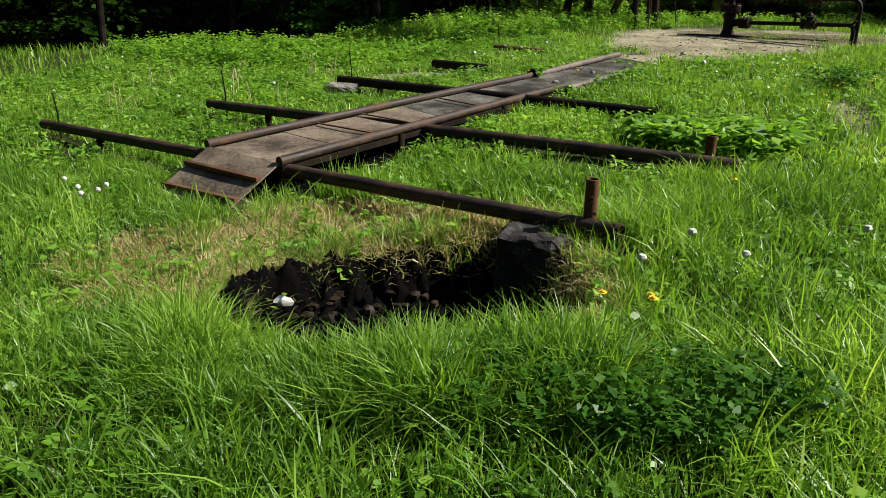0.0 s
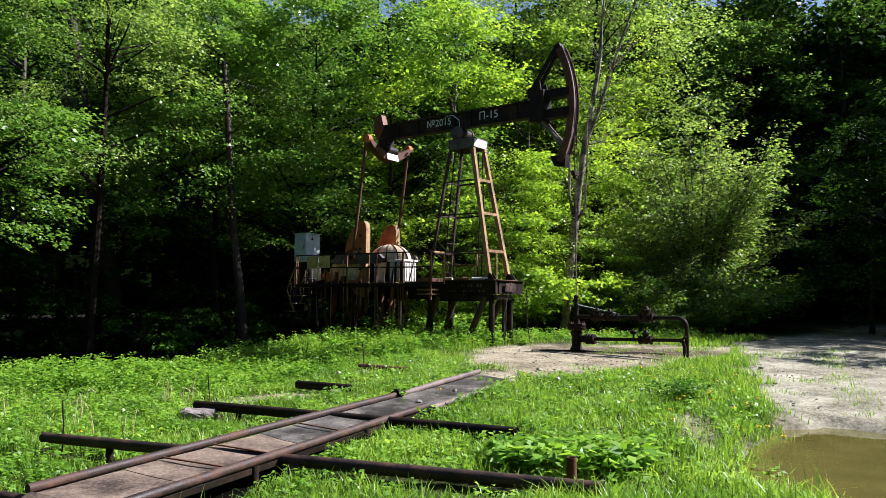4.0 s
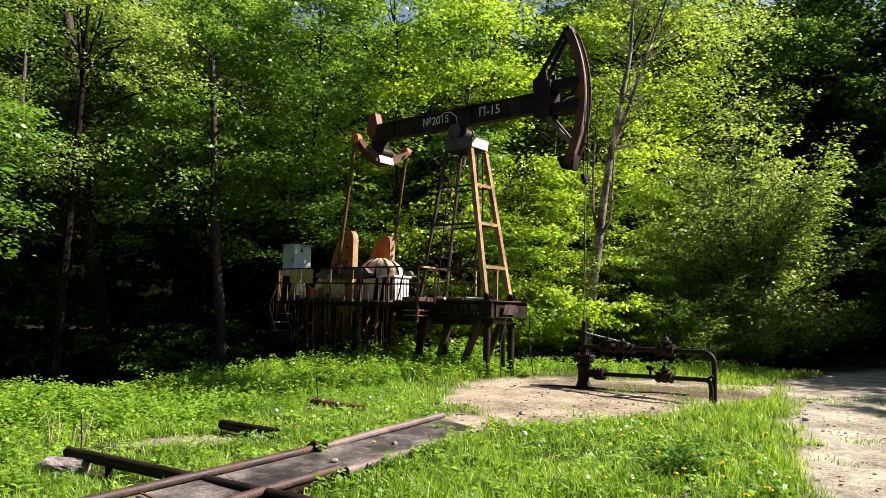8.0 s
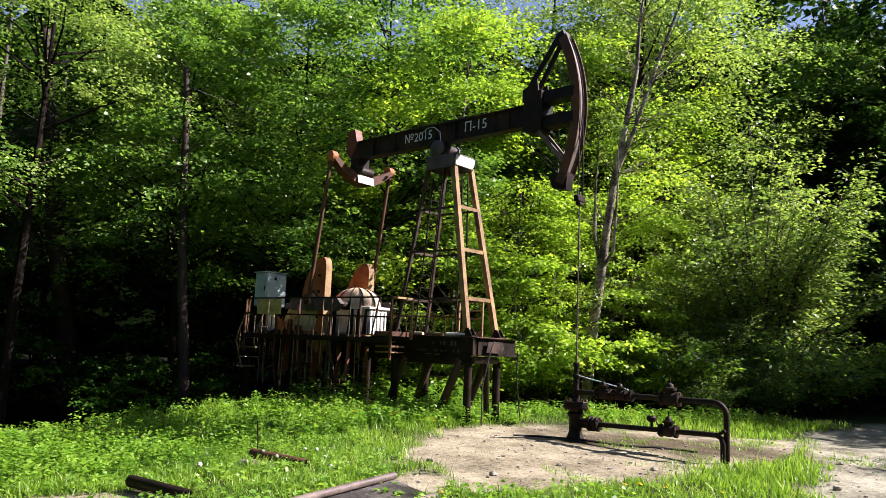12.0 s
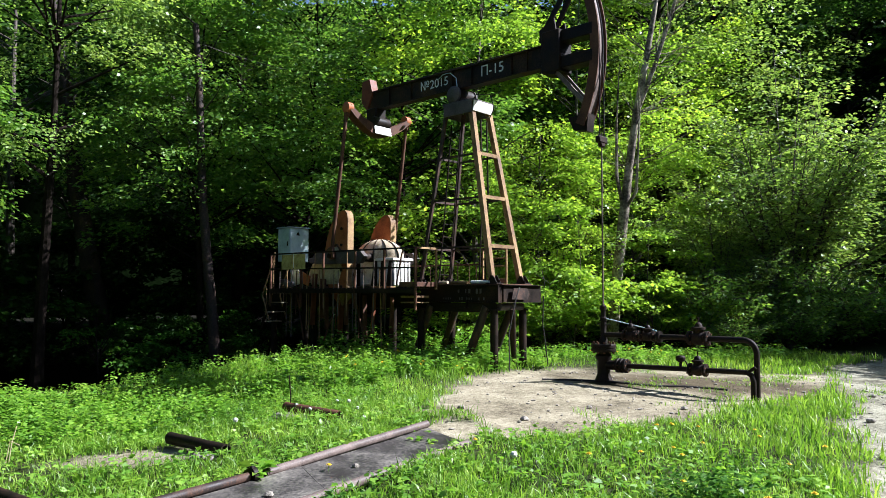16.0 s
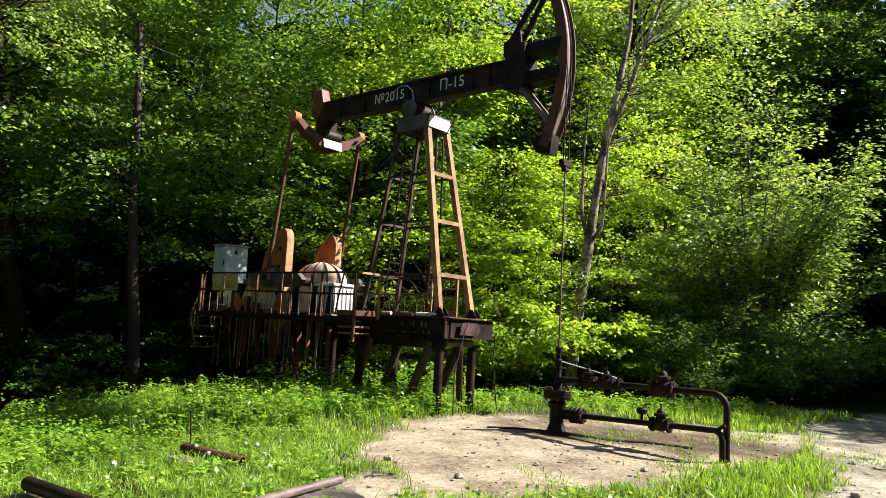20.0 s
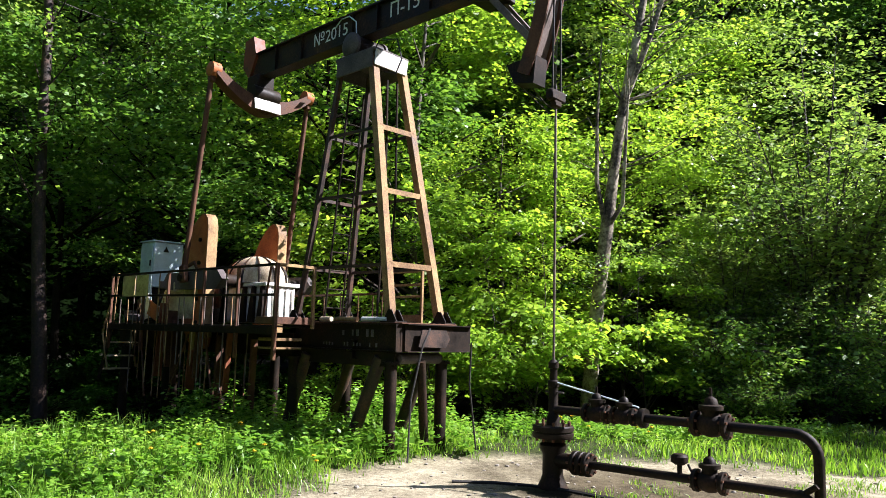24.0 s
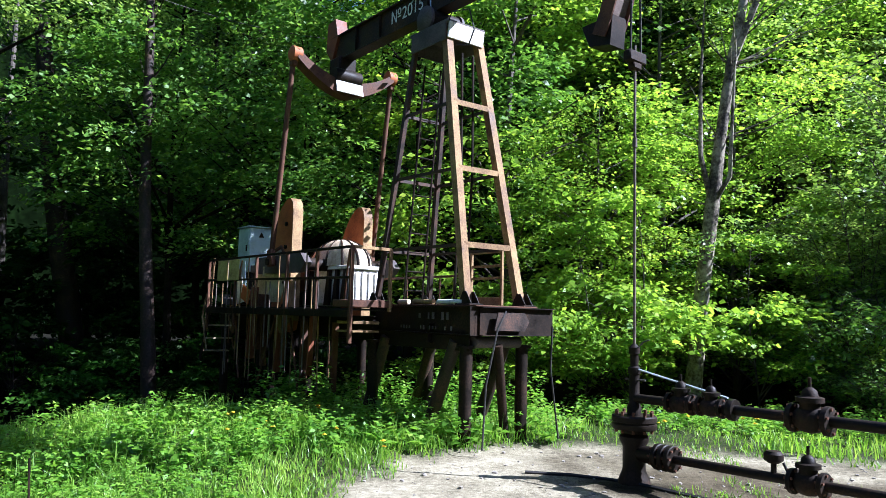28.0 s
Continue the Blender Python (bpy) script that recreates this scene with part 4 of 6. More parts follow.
def build_platform():
    """Service platform with rails along the road side, and the steps at its far end."""
    y = 1.46
    pl = pump_part("platform", Geo().box((7.22, 1.05, 1.93), (5.96, 0.80, 0.03), None, 0.004).beam((4.22, y, 1.86), (10.2, y, 1.86), 0.05, 0.12, 0.004), OILY, "dark service platform")
    for u in (4.2, 5.3, 6.4, 7.7, 8.7, 10.15):
        pump_part("rail_post", Geo().beam((u, y, 1.4), (u, y, 2.92), 0.06 if u < 5 else 0.05, 0.06 if u < 5 else 0.05, 0.006), RUST, "", pl)
    for z in (2.90, 2.42):
        pump_part("rail", Geo().beam((4.2, y, z), (10.15, y, z + (0.03 if z > 2.7 else 0.08)), 0.05, 0.04, 0.004), OILY, "", pl)
    random.seed(11)
    for i in range(19):
        u = 5.25 + i * 0.26 + random.uniform(-0.09, 0.09)
        top = random.choice((2.42, 2.90, 2.42))
        low = random.choice((0.55, 0.8, 1.2, 1.8, 1.5))
        pump_part("baluster", Geo().cyl((u, y, low), (u + random.uniform(-0.03, 0.03), y, top), 0.012, n=6), random.choice((OCHRE, RUST, PIPE)), "", pl)
    for i in range(14):
        u = 5.6 + i * 0.34 + random.uniform(-0.1, 0.1)
        pump_part("hanging_bar", Geo().cyl((u, y - 0.3 - 0.3 * (i % 3), random.uniform(0.45, 0.8)), (u + random.uniform(-0.06, 0.06), y - 0.3 - 0.3 * (i % 3), 1.9), 0.013, n=6), random.choice((RUST, PIPE, OCHRE)), "", pl)
    for u, tilt in ((6.2, 0.5), (7.9, -0.6), (8.8, 0.4)):
        pump_part("loose_brace", Geo().cyl((u, y - 0.2, 0.5), (u + tilt, y - 0.25, 1.75), 0.022, n=6), RUST, "", pl)
    for i, (u, w) in enumerate(((9.30, 0.54), (8.72, 0.52))):
        pump_part("plate", Geo().box((u, y + 0.035, 2.68), (w, 0.012, 0.42), None, 0.004), YELLOW, "dirty yellow sheet plate", pl)
    # hanging rust-red guard sheets and strips below the rail
    for i, (u, y2, z0, z1, w) in enumerate(((8.55, 1.22, 0.9, 2.35, 0.16), (8.25, 1.15, 1.1, 2.2, 0.22), (7.95, 1.24, 0.8, 2.0, 0.12), (7.5, 1.1, 0.7, 1.85, 0.18), (7.15, 1.2, 0.95, 1.8, 0.12), (6.5, 1.12, 0.6, 1.75, 0.14), (6.05, 1.22, 0.75, 1.85, 0.10), (5.6, 1.0, 0.5, 1.7, 0.12))):
        pump_part("guard_strip", Geo().box((u, y2 - 0.1, (z0 + z1) / 2), (0.05, w, z1 - z0), Matrix.Rotation(radians(-4 + 3 * (i % 3)), 3, "Y"), 0.006), RUST if i % 3 else DARKRED, "rust-red hanging steel strip", pl)
    for i, (u, y2, z) in enumerate(((9.9, 1.15, 2.12), (9.2, 0.9, 2.2), (8.7, 1.0, 2.72), (8.2, 0.95, 2.66), (9.6, 1.2, 2.05))):
        pump_part("junction_box", Geo().box((u, y2, z), (0.26, 0.16, 0.16 + 0.05 * (i % 2)), Matrix.Rotation(radians(11 * i), 3, "Z"), 0.02), CREAM if i % 2 else GREYSTEEL, "small metal box", pl)
    # cross rail on the tower side and small guard frame
    fr = pump_part("guard_frame", Geo().beam((4.22, y, 2.90), (4.22, 0.72, 2.90), 0.04, 0.05, 0.004).beam((4.22, 0.72, 1.9), (4.22, 0.72, 2.92), 0.05, 0.05, 0.004), OCHRE, "", pl)
    pump_part("kick_plate", Geo().box((4.5, 1.05, 2.02), (0.6, 0.76, 0.12), None, 0.01), RUST, "", pl)
    pump_part("step_bar", Geo().box((4.62, 1.05, 1.72), (0.5, 0.5, 0.05), None, 0.006).box((4.62, 1.05, 1.58), (0.5, 0.5, 0.03), None, 0.004), OCHRE, "", pl)
    # far side frame seen between the tower legs
    for a in (3.17, 3.93):
        pump_part("far_frame_post", Geo().beam((a, -0.75, 2.05), (a, -0.75, 2.95), 0.045, 0.045, 0.003), OCHRE, "", pl)
    for z in (2.12, 2.50, 2.70, 2.93):
        pump_part("far_frame_bar", Geo().beam((3.17, -0.75, z), (3.93, -0.75, z), 0.02, 0.04 if z > 2.2 else 0.13, 0.002), OCHRE, "", pl)
    for u in (4.15, 4.4, 4.8, 5.3, 5.8):
        pump_part("far_baluster", Geo().cyl((u, -0.75, 2.05), (u, -0.75, 2.55), 0.011, n=6), RUST, "", pl)
    pump_part("far_rail", Geo().beam((3.95, -0.75, 2.56), (8.5, -0.75, 2.56), 0.035, 0.04, 0.003), RUST, "", pl)
    # steps down at the far end
    st = pump_part("steps", Geo().beam((10.2, 1.35, 1.95), (10.75, 1.35, 0.75), 0.03, 0.12, 0.003).beam((10.2, 0.75, 1.95), (10.75, 0.75, 0.75), 0.03, 0.12, 0.003), OILY, "steep steel steps")
    for i in range(4):
        t = (i + 0.5) / 4.2
        pump_part("tread", Geo().box((10.2 + 0.55 * t, 1.05, 1.95 - 1.2 * t), (0.2, 0.6, 0.03), None, 0.004), CREAM, "", st)
    for yy in (1.36, 0.74):
        pump_part("handrail", Geo().tube([(10.1, yy, 2.98), (10.3, yy, 2.55), (10.65, yy, 1.9), (10.7, yy, 1.7), (10.35, yy, 1.0)], 0.022, 8), OCHRE, "", st)
        for i in range(3):
            pump_part("handrail_post", Geo().cyl((10.2 + i * 0.16, yy, 1.75 - i * 0.3), (10.15 + i * 0.18, yy, 2.8 - i * 0.4), 0.012, n=6), OCHRE, "", st)


build_platform()


# ---- wellhead ----
def valve(parent, c, along, size, name="valve"):
    """A gate valve: body, two bolted flanges, bonnet and stem."""
    c, d = Vector(c), Vector(along).normalized()
    v = part(name, Geo().lathe(c - d * size * 0.42, d, [(size * 0.26, 0), (size * 0.38, size * 0.2), (size * 0.42, size * 0.42), (size * 0.38, size * 0.64), (size * 0.26, size * 0.84)], 14).cyl(c, c + Vector((0, 0, size * 0.55)), size * 0.30, size * 0.28, 14), OILY, parent, "oily black gate valve")
    for s in (-1, 1):
        f = c + d * size * 0.52 * s
        part("valve_flange", Geo().lathe(f - d * size * 0.09, d, [(size * 0.40, 0), (size * 0.43, 0.01), (size * 0.43, size * 0.17), (size * 0.40, size * 0.18)], 16), OILY, v)
        side = d.orthogonal().normalized()
        other = d.cross(side)
        bolts = Geo()
        for k in range(6):
            q = f + (side * math.cos(k * math.tau / 6) + other * math.sin(k * math.tau / 6)) * size * 0.35
            bolts.cyl(q - d * size * 0.15, q + d * size * 0.15, size * 0.05, n=6)
        tagged(part("bolt_circle", bolts, RUST, v), kind="stuff")
    part("bonnet", Geo().lathe(c + Vector((0, 0, size * 0.5)), (0, 0, 1), [(size * 0.40, 0), (size * 0.40, size * 0.14), (size * 0.24, size * 0.18), (size * 0.2, size * 0.34), (size * 0.10, size * 0.42), (size * 0.05, size * 0.44), (size * 0.05, size * 0.72)], 14), OILY, v)
    return v


def build_well():
    w = thing("wellhead", pose(0, 0, 0), "oily black wellhead with two piped outlets on bare ground", "wellhead")
    x, y = WELL[0], WELL[1]
    part("casing", Geo().lathe((x, y, -0.25), (0, 0, 1), [(0.20, 0), (0.20, 0.20), (0.17, 0.27), (0.135, 0.36), (0.135, 0.62), (0.175, 0.70), (0.175, 0.74), (0.14, 0.78), (0.14, 0.84)], 20), OILY, w)
    fl = part("casing_flange", Geo().lathe((x, y, 0.58), (0, 0, 1), [(0.255, 0), (0.265, 0.015), (0.265, 0.065), (0.25, 0.07), (0.25, 0.085), (0.265, 0.09), (0.265, 0.145), (0.25, 0.16)], 24), OILY, w, "heavy bolted flange")
    for k in range(10):
        a = math.tau * (k + 0.5) / 10
        part("stud", Geo().cyl((x + 0.215 * math.cos(a), y + 0.215 * math.sin(a), 0.54), (x + 0.215 * math.cos(a), y + 0.215 * math.sin(a), 0.79), 0.02, n=6), RUST, fl)
    part("stem_pipe", Geo().lathe((x, y, 0.72), (0, 0, 1), [(0.085, 0), (0.085, 0.12), (0.062, 0.16), (0.062, 0.50), (0.075, 0.51), (0.075, 0.58), (0.05, 0.60), (0.05, 0.74), (0.068, 0.75), (0.068, 0.82), (0.03, 0.86)], 14), OILY, w, "upright stuffing box pipe")
    part("packing_lever", Geo().cyl((x - 0.02, y, 1.30), (x + 1.0, y - 0.66, 1.06), 0.012, n=6), PALEBLUE, w, "thin bright rod")
    part("packing_lever", Geo().cyl((x - 0.1, y + 0.05, 1.16), (x + 0.13, y - 0.09, 1.16), 0.012, n=6), GREYSTEEL, w)
    part("sample_hook", Geo().tube([(x + 0.02, y, 1.50), (x + 0.06, y - 0.03, 1.56), (x + 0.12, y - 0.08, 1.62), (x + 0.18, y - 0.12, 1.64)], 0.008, 6), GREYSTEEL, w)
    a, b = Vector((x, y, 0.94)), Vector((8.36, 18.65, 0.96))
    d = (b - a).normalized()
    foot = Vector((8.36 + d.x * 0.10, 18.65 + d.y * 0.10, 0.0))
    bend = [b - d * 0.20]
    for i in range(1, 7):
        t = radians(90 * i / 6)
        bend.append(b - d * 0.20 + d * 0.24 * math.sin(t) + Vector((0, 0, -0.24 * (1 - math.cos(t)))))
    part("upper_pipe", Geo().tube([a, a + d * 1.5] + bend + [bend[-1] + Vector((0, 0, -0.55)), bend[-1] + Vector((0, 0, -0.95))], 0.054, 14), OILY, w, "black flow pipe bent down into the ground")
    full = (b - a).length
    valve(w, a + d * full * 0.205, d, 0.27)
    valve(w, a + d * full * 0.325, d, 0.25)
    part("blank_flange", Geo().lathe(a + d * full * 0.395, d, [(0.11, 0), (0.115, 0.01), (0.115, 0.06), (0.11, 0.07)], 16), OILY, w)
    valve(w, a + d * full * 0.665, d, 0.33)
    c, e = Vector((x, y, 0.30)), Vector((8.22, 18.66, 0.37))
    d2 = (e - c).normalized()
    part("lower_pipe", Geo().tube([c, c + d2 * 1.4, e - d2 * 0.12, e, e + d2 * 0.09 + Vector((0, 0, -0.05)), e + d2 * 0.12 + Vector((0, 0, -0.16)), e + d2 * 0.12 + Vector((0, 0, -0.5))], 0.05, 14), OILY, w, "black lower outlet pipe")
    part("elbow_stub", Geo().cyl(e + d2 * 0.02, e + d2 * 0.16 + Vector((0, 0, 0.10)), 0.03, n=8), OILY, w)
    full2 = (e - c).length
    part("side_neck", Geo().cyl(c, c + d2 * 0.30, 0.10, n=16), OILY, w)
    for s in (0.33, 0.42, 0.51):
        fl2 = part("outlet_flange", Geo().lathe(c + d2 * s, d2, [(0.14, 0), (0.15, 0.01), (0.15, 0.055), (0.14, 0.065)], 18), OILY, w)
    bolts = Geo()
    sd = d2.orthogonal().normalized()
    od = d2.cross(sd)
    for k in range(8):
        q = c + (sd * math.cos(k * math.tau / 8) + od * math.sin(k * math.tau / 8)) * 0.122
        bolts.cyl(q + d2 * 0.29, q + d2 * 0.60, 0.016, n=6)
    tagged(part("bolt_circle", bolts, RUST, w), kind="stuff")
    s = c + d2 * full2 * 0.575
    nip = part("gauge_cock", Geo().cyl(s, s + Vector((0, 0, 0.16)), 0.028, n=8).lathe(s + Vector((0, 0, 0.14)), (0, 0, 1), [(0.05, 0), (0.095, 0.03), (0.095, 0.09), (0.07, 0.12)], 12), OILY, w)
    part("cock_lever", Geo().cyl(s + Vector((0.08, -0.06, 0.16)), s + Vector((0.14, -0.10, 0.02)), 0.014, n=6), OILY, nip)
    valve(w, c + d2 * full2 * 0.69, d2, 0.29)
    # hose lying on the ground along the pipes
    pts = []
    for i in range(15):
        t = i / 14
        px, py = x - 1.3 + 3.6 * t, y - 0.05 - 1.35 * max(0, t - 0.3) ** 1.1 + 0.10 * math.sin(t * 9)
        pts.append((px, py, gz(px, py) + 0.015))
    hose = part("cable", Geo().tube(pts, 0.024, 6), CABLE)
    tagged(hose, "thin dark cable lying across the bare pad", "cable")


build_well()


# ---- pipe walkway and its cross pipes ----
def build_walkway():
    wk = thing("walkway", pose(0, 0, 0), "rusty plate walkway edged with pipes, sloping down to a ramp", "walkway")
    l0, l1, l2 = Vector((-2.38, 6.97, -0.57)), Vector((1.09, 12.74, -0.33)), Vector((2.76, 15.51, -0.16))
    r0, r1, r2 = Vector((-1.18, 6.28, -0.56)), Vector((1.72, 11.68, -0.36)), Vector((3.46, 14.74, -0.22))
    part("edge_pipe", Geo().tube([l0, l0.lerp(l1, 0.5) + Vector((0, 0, 0.01)), l1], 0.056, 14), RUSTPIPE, wk, "dark rusted edge pipe")
    g = Vector((0.12, 0.22, -0.005))
    part("edge_pipe", Geo().tube([l1 + g, l1.lerp(l2, 0.5), l2], 0.056, 14), PIPE, wk, "dark rusted edge pipe")
    part("edge_pipe", Geo().tube([r0, r0.lerp(r1, 0.5), r1], 0.056, 14), RUSTPIPE, wk, "dark rusted edge pipe")
    part("edge_pipe", Geo().tube([r1 + g * 0.5 + Vector((0.03, 0, -0.05)), r1.lerp(r2, 0.5) + Vector((0, 0, -0.05)), r2 + Vector((0, 0, -0.05))], 0.056, 14), PIPE, wk, "dark rusted edge pipe")
    cuts = (0.0, 0.11, 0.2, 0.33, 0.52, 0.75, 1.0)

    def edge(a, b, c, t):
        return a.lerp(b, t / 0.67) if t < 0.67 else b.lerp(c, (t - 0.67) / 0.33)

    random.seed(3)
    for a, b in zip(cuts, cuts[1:]):
        n = 6
        v, f = [], []
        dz = -0.035 + random.uniform(-0.008, 0.008)
        for i in range(n + 1):
            t = a + (b - a) * i / n * 0.994
            p, q = edge(l0, l1, l2, t), edge(r0, r1, r2, t)
            for k in range(5):
                w = 0.05 + 0.9 * k / 4
                m = p.lerp(q, w) + Vector((0, 0, dz - 0.012 * math.sin(w * math.pi) + 0.006 * noise.noise(Vector((t * 40, w * 3, 0)))))
                v.append(m)
        for i in range(n):
            for k in range(4):
                f.append((i * 5 + k, i * 5 + k + 1, i * 5 + k + 6, i * 5 + k + 5))
        m = len(v)
        v += [p - Vector((0, 0, 0.012)) for p in v]
        f += [tuple(reversed([i + m for i in q])) for q in f]
        rim = [k for k in range(5)] + [i * 5 + 4 for i in range(1, n + 1)] + [n * 5 + k for k in range(3, -1, -1)] + [i * 5 for i in range(n - 1, 0, -1)]
        f += [(rim[i], rim[(i + 1) % len(rim)], rim[(i + 1) % len(rim)] + m, rim[i] + m) for i in range(len(rim))]
        part("deck_plate", Geo().add(v, f), DECK if a < 0.3 else DECKDARK, wk, "rust-brown steel plate" if a < 0.3 else "tar-blackened steel plate")
    for s, (p0, p1, p2) in enumerate(((l0, l1, l2), (r0, r1, r2))):
        sg = Geo()
        for a, b in ((0.0, 0.3), (0.3, 0.67)):
            o = Vector((0, 0, -0.10))
            sg.beam(edge(p0, p1, p2, a) + o, edge(p0, p1, p2, b) + o, 0.04, 0.08, 0.004)
        part("stringer", sg, OILY, wk)
    # ramp at the near end
    b0, b1 = Vector((-2.66, 6.22, -0.97)), Vector((-1.50, 5.68, -0.93))
    ax = [l0 + Vector((0.02, 0, -0.02)), r0 + Vector((0, 0, -0.02)), b1, b0]
    part("ramp_plate", Geo().add(ax + [p - Vector((0, 0, 0.015)) for p in ax], [(0, 1, 2, 3), (7, 6, 5, 4), (0, 4, 5, 1), (1, 5, 6, 2), (2, 6, 7, 3), (3, 7, 4, 0)]), DECK, wk, "bent-down ramp plate")
    for t in (0.42, 0.86):
        p, q = l0.lerp(b0, t), r0.lerp(b1, t)
        part("cleat", Geo().beam(p + Vector((0, 0, 0.012)), q + Vector((0, 0, 0.012)), 0.07, 0.05, 0.004), RUST, wk)
    for t in (0.16, 0.24, 0.4):
        p, q = edge(l0, l1, l2, t), edge(r0, r1, r2, t)
        part("weld_strip", Geo().beam(p.lerp(q, 0.1), p.lerp(q, 0.85) + Vector((0.12, 0.1, 0)), 0.03, 0.016), RUST, wk)
    part("clamp", Geo().lathe(l1 + Vector((0.0, 0.02, 0)), (0.515, 0.857, 0), [(0.09, 0), (0.115, 0.01), (0.115, 0.07), (0.09, 0.08)], 14).box(l1 + Vector((0.03, 0.04, 0.06)), (0.05, 0.05, 0.12), None, 0.01), OILY, wk)
    for p, h in ((l0 + Vector((0.15, 0.05, 0)), 0.75), (r0 + Vector((0.02, 0.05, 0)), 0.75), (l0.lerp(l1, 0.3), 0.65), (r0.lerp(r1, 0.32), 0.65), (r0.lerp(r1, 0.7), 0.5)):
        part("support_post", Geo().cyl(p + Vector((0, 0, -0.05)), p + Vector((0, 0, -h)), 0.06, n=10), OILY, wk)


build_walkway()


def open_pipe(geo, a, b, r, n=16):
    """A hollow pipe with a visible bore at both ends."""
    a, b = Vector(a), Vector(b)
    x = (b - a).normalized()
    y = x.orthogonal().normalized()
    z = x.cross(y)
    rings = [(a, r), (b, r), (b, r * 0.82), (b - x * 0.15, r * 0.80), (a + x * 0.15, r * 0.80), (a, r * 0.82)]
    vs = [p + (y * math.cos(k * math.tau / n) + z * math.sin(k * math.tau / n)) * q for p, q in rings for k in range(n)]
    m = len(rings)
    return geo.add(vs, [(i * n + k, i * n + (k + 1) % n, ((i + 1) % m) * n + (k + 1) % n, ((i + 1) % m) * n + k) for i in range(m) if i != 3 for k in range(n)])


CROSS = [((-6.02, 8.80, -0.82), (2.37, 4.62, -0.56), 0.072, RUSTPIPE), ((-4.14, 10.46, -0.70), (3.63, 6.62, -0.44), 0.078, RUSTPIPE),
         ((-2.61, 12.83, -0.54), (3.03, 9.42, -0.40), 0.085, OILY), ((-1.24, 15.34, -0.45), (0.02, 14.55, -0.44), 0.092, OILY), ((-0.13, 17.46, -0.27), (1.06, 16.72, -0.28), 0.092, RUST)]
for i, (a, b, r, mat_) in enumerate(CROSS):
    t = thing("cross_pipe", pose(0, 0, 0), "dark rusted pipe laid across below the walkway" if i < 3 else "short black pipe lying in the grass", "pipe", "pipes across the walkway")
    part("pipe", open_pipe(Geo(), a, b, r), mat_, t)
    if i < 3:
        part("support", Geo().cyl(Vector(a).lerp(Vector(b), 0.17), Vector(a).lerp(Vector(b), 0.17) - Vector((0, 0, 0.6)), 0.055, n=10), OILY, t)
    if i != 3:
        q = Vector(a).lerp(Vector(b), 0.05 if i != 4 else 0.08)
        part("stake", Geo().tube([q + Vector((0, 0, -0.3)), q + Vector((0.01, 0, 0.2)), q + Vector((-0.03, 0.01, 0.58 if i else 0.5))], 0.011, 6), OILY, t, "thin upright rod")
for (x, y, z, h, r) in ((2.12, 4.80, -0.60, 0.42, 0.055), (3.40, 7.12, -0.55, 0.32, 0.055)):
    st = thing("pipe_stub", pose(0, 0, 0), "short rusty upright pipe stub beside a cross pipe", "pipe stub", "upright stubs")
    part("pipe", open_pipe(Geo(), (x, y, z - 0.5), (x, y, z + h), r, 14), RUST, st)


def concrete_block(c, s, seed, turn, label):
    g = Geo()
    g.box(c, s, Matrix.Rotation(radians(turn), 3, "Z"), 0.05)
    me = bpy.data.meshes.new("concrete_block")
    me.from_pydata(g.v, [], g.f)
    bm = bmesh.new()
    bm.from_mesh(me)
    bmesh.ops.triangulate(bm, faces=bm.faces)
    bmesh.ops.subdivide_edges(bm, edges=bm.edges, cuts=5, use_grid_fill=True)
    for v in bm.verts:
        n = noise.noise_vector(v.co * 7 + Vector((seed, 0, 0))) * 0.042 + noise.noise_vector(v.co * 22) * 0.016
        v.co += n
    bmesh.ops.recalc_face_normals(bm, faces=bm.faces)
    bm.to_mesh(me)
    bm.free()
    me.materials.append(OILSTONE if seed == 1 else CONCRETE)
    tagged(new("concrete_block", me), label, "concrete block", "concrete blocks")


concrete_block((1.70, 4.72, -0.93), (0.56, 0.46, 0.62), 1, -24, "crumbling concrete block stained black with oil under a pipe")
concrete_block((-2.42, 12.45, -0.72), (0.62, 0.42, 0.34), 2, 20, "crumbling pale concrete lump under a pipe end")
concrete_block((-0.25, 14.4, -0.58), (0.36, 0.28, 0.24), 3, 5, "small concrete lump under a short pipe")
concrete_block((0.12, 16.95, -0.42), (0.6, 0.36, 0.22), 4, -20, "low concrete lump half sunk in the grass")


# ---- trees ----
rng = np.random.default_rng(7)


def leaf_mesh(name, pos, way, size, material, droop=0.5, flat=0.75):
    """Folded four-cornered leaves at pos, each pointing along way, lying near level."""
    n = len(pos)
    size = np.asarray(size).reshape(-1, 1) * np.ones((n, 1))
    d = way + rng.normal(0, 0.45, (n, 3)) * [1, 1, 0.4]
    d[:, 2] -= droop * rng.random(n)
    d /= np.linalg.norm(d, axis=1, keepdims=True) + 1e-9
    up = rng.normal(0, flat, (n, 3)) + [0, 0, 1]
    side = np.cross(d, up)
    side /= np.linalg.norm(side, axis=1, keepdims=True) + 1e-9
    nor = np.cross(side, d)
    w = rng.uniform(0.24, 0.38, (n, 1))
    a = pos
    tip = pos + d * size
    m = pos + d * size * 0.45
    l = m + side * size * w + nor * size * 0.10
    r = m - side * size * w + nor * size * 0.10
    v = np.stack([a, r, tip, l], 1).reshape(-1, 3)
    f = np.arange(4 * n).reshape(-1, 4)
    return array_mesh(name, v, f, material)


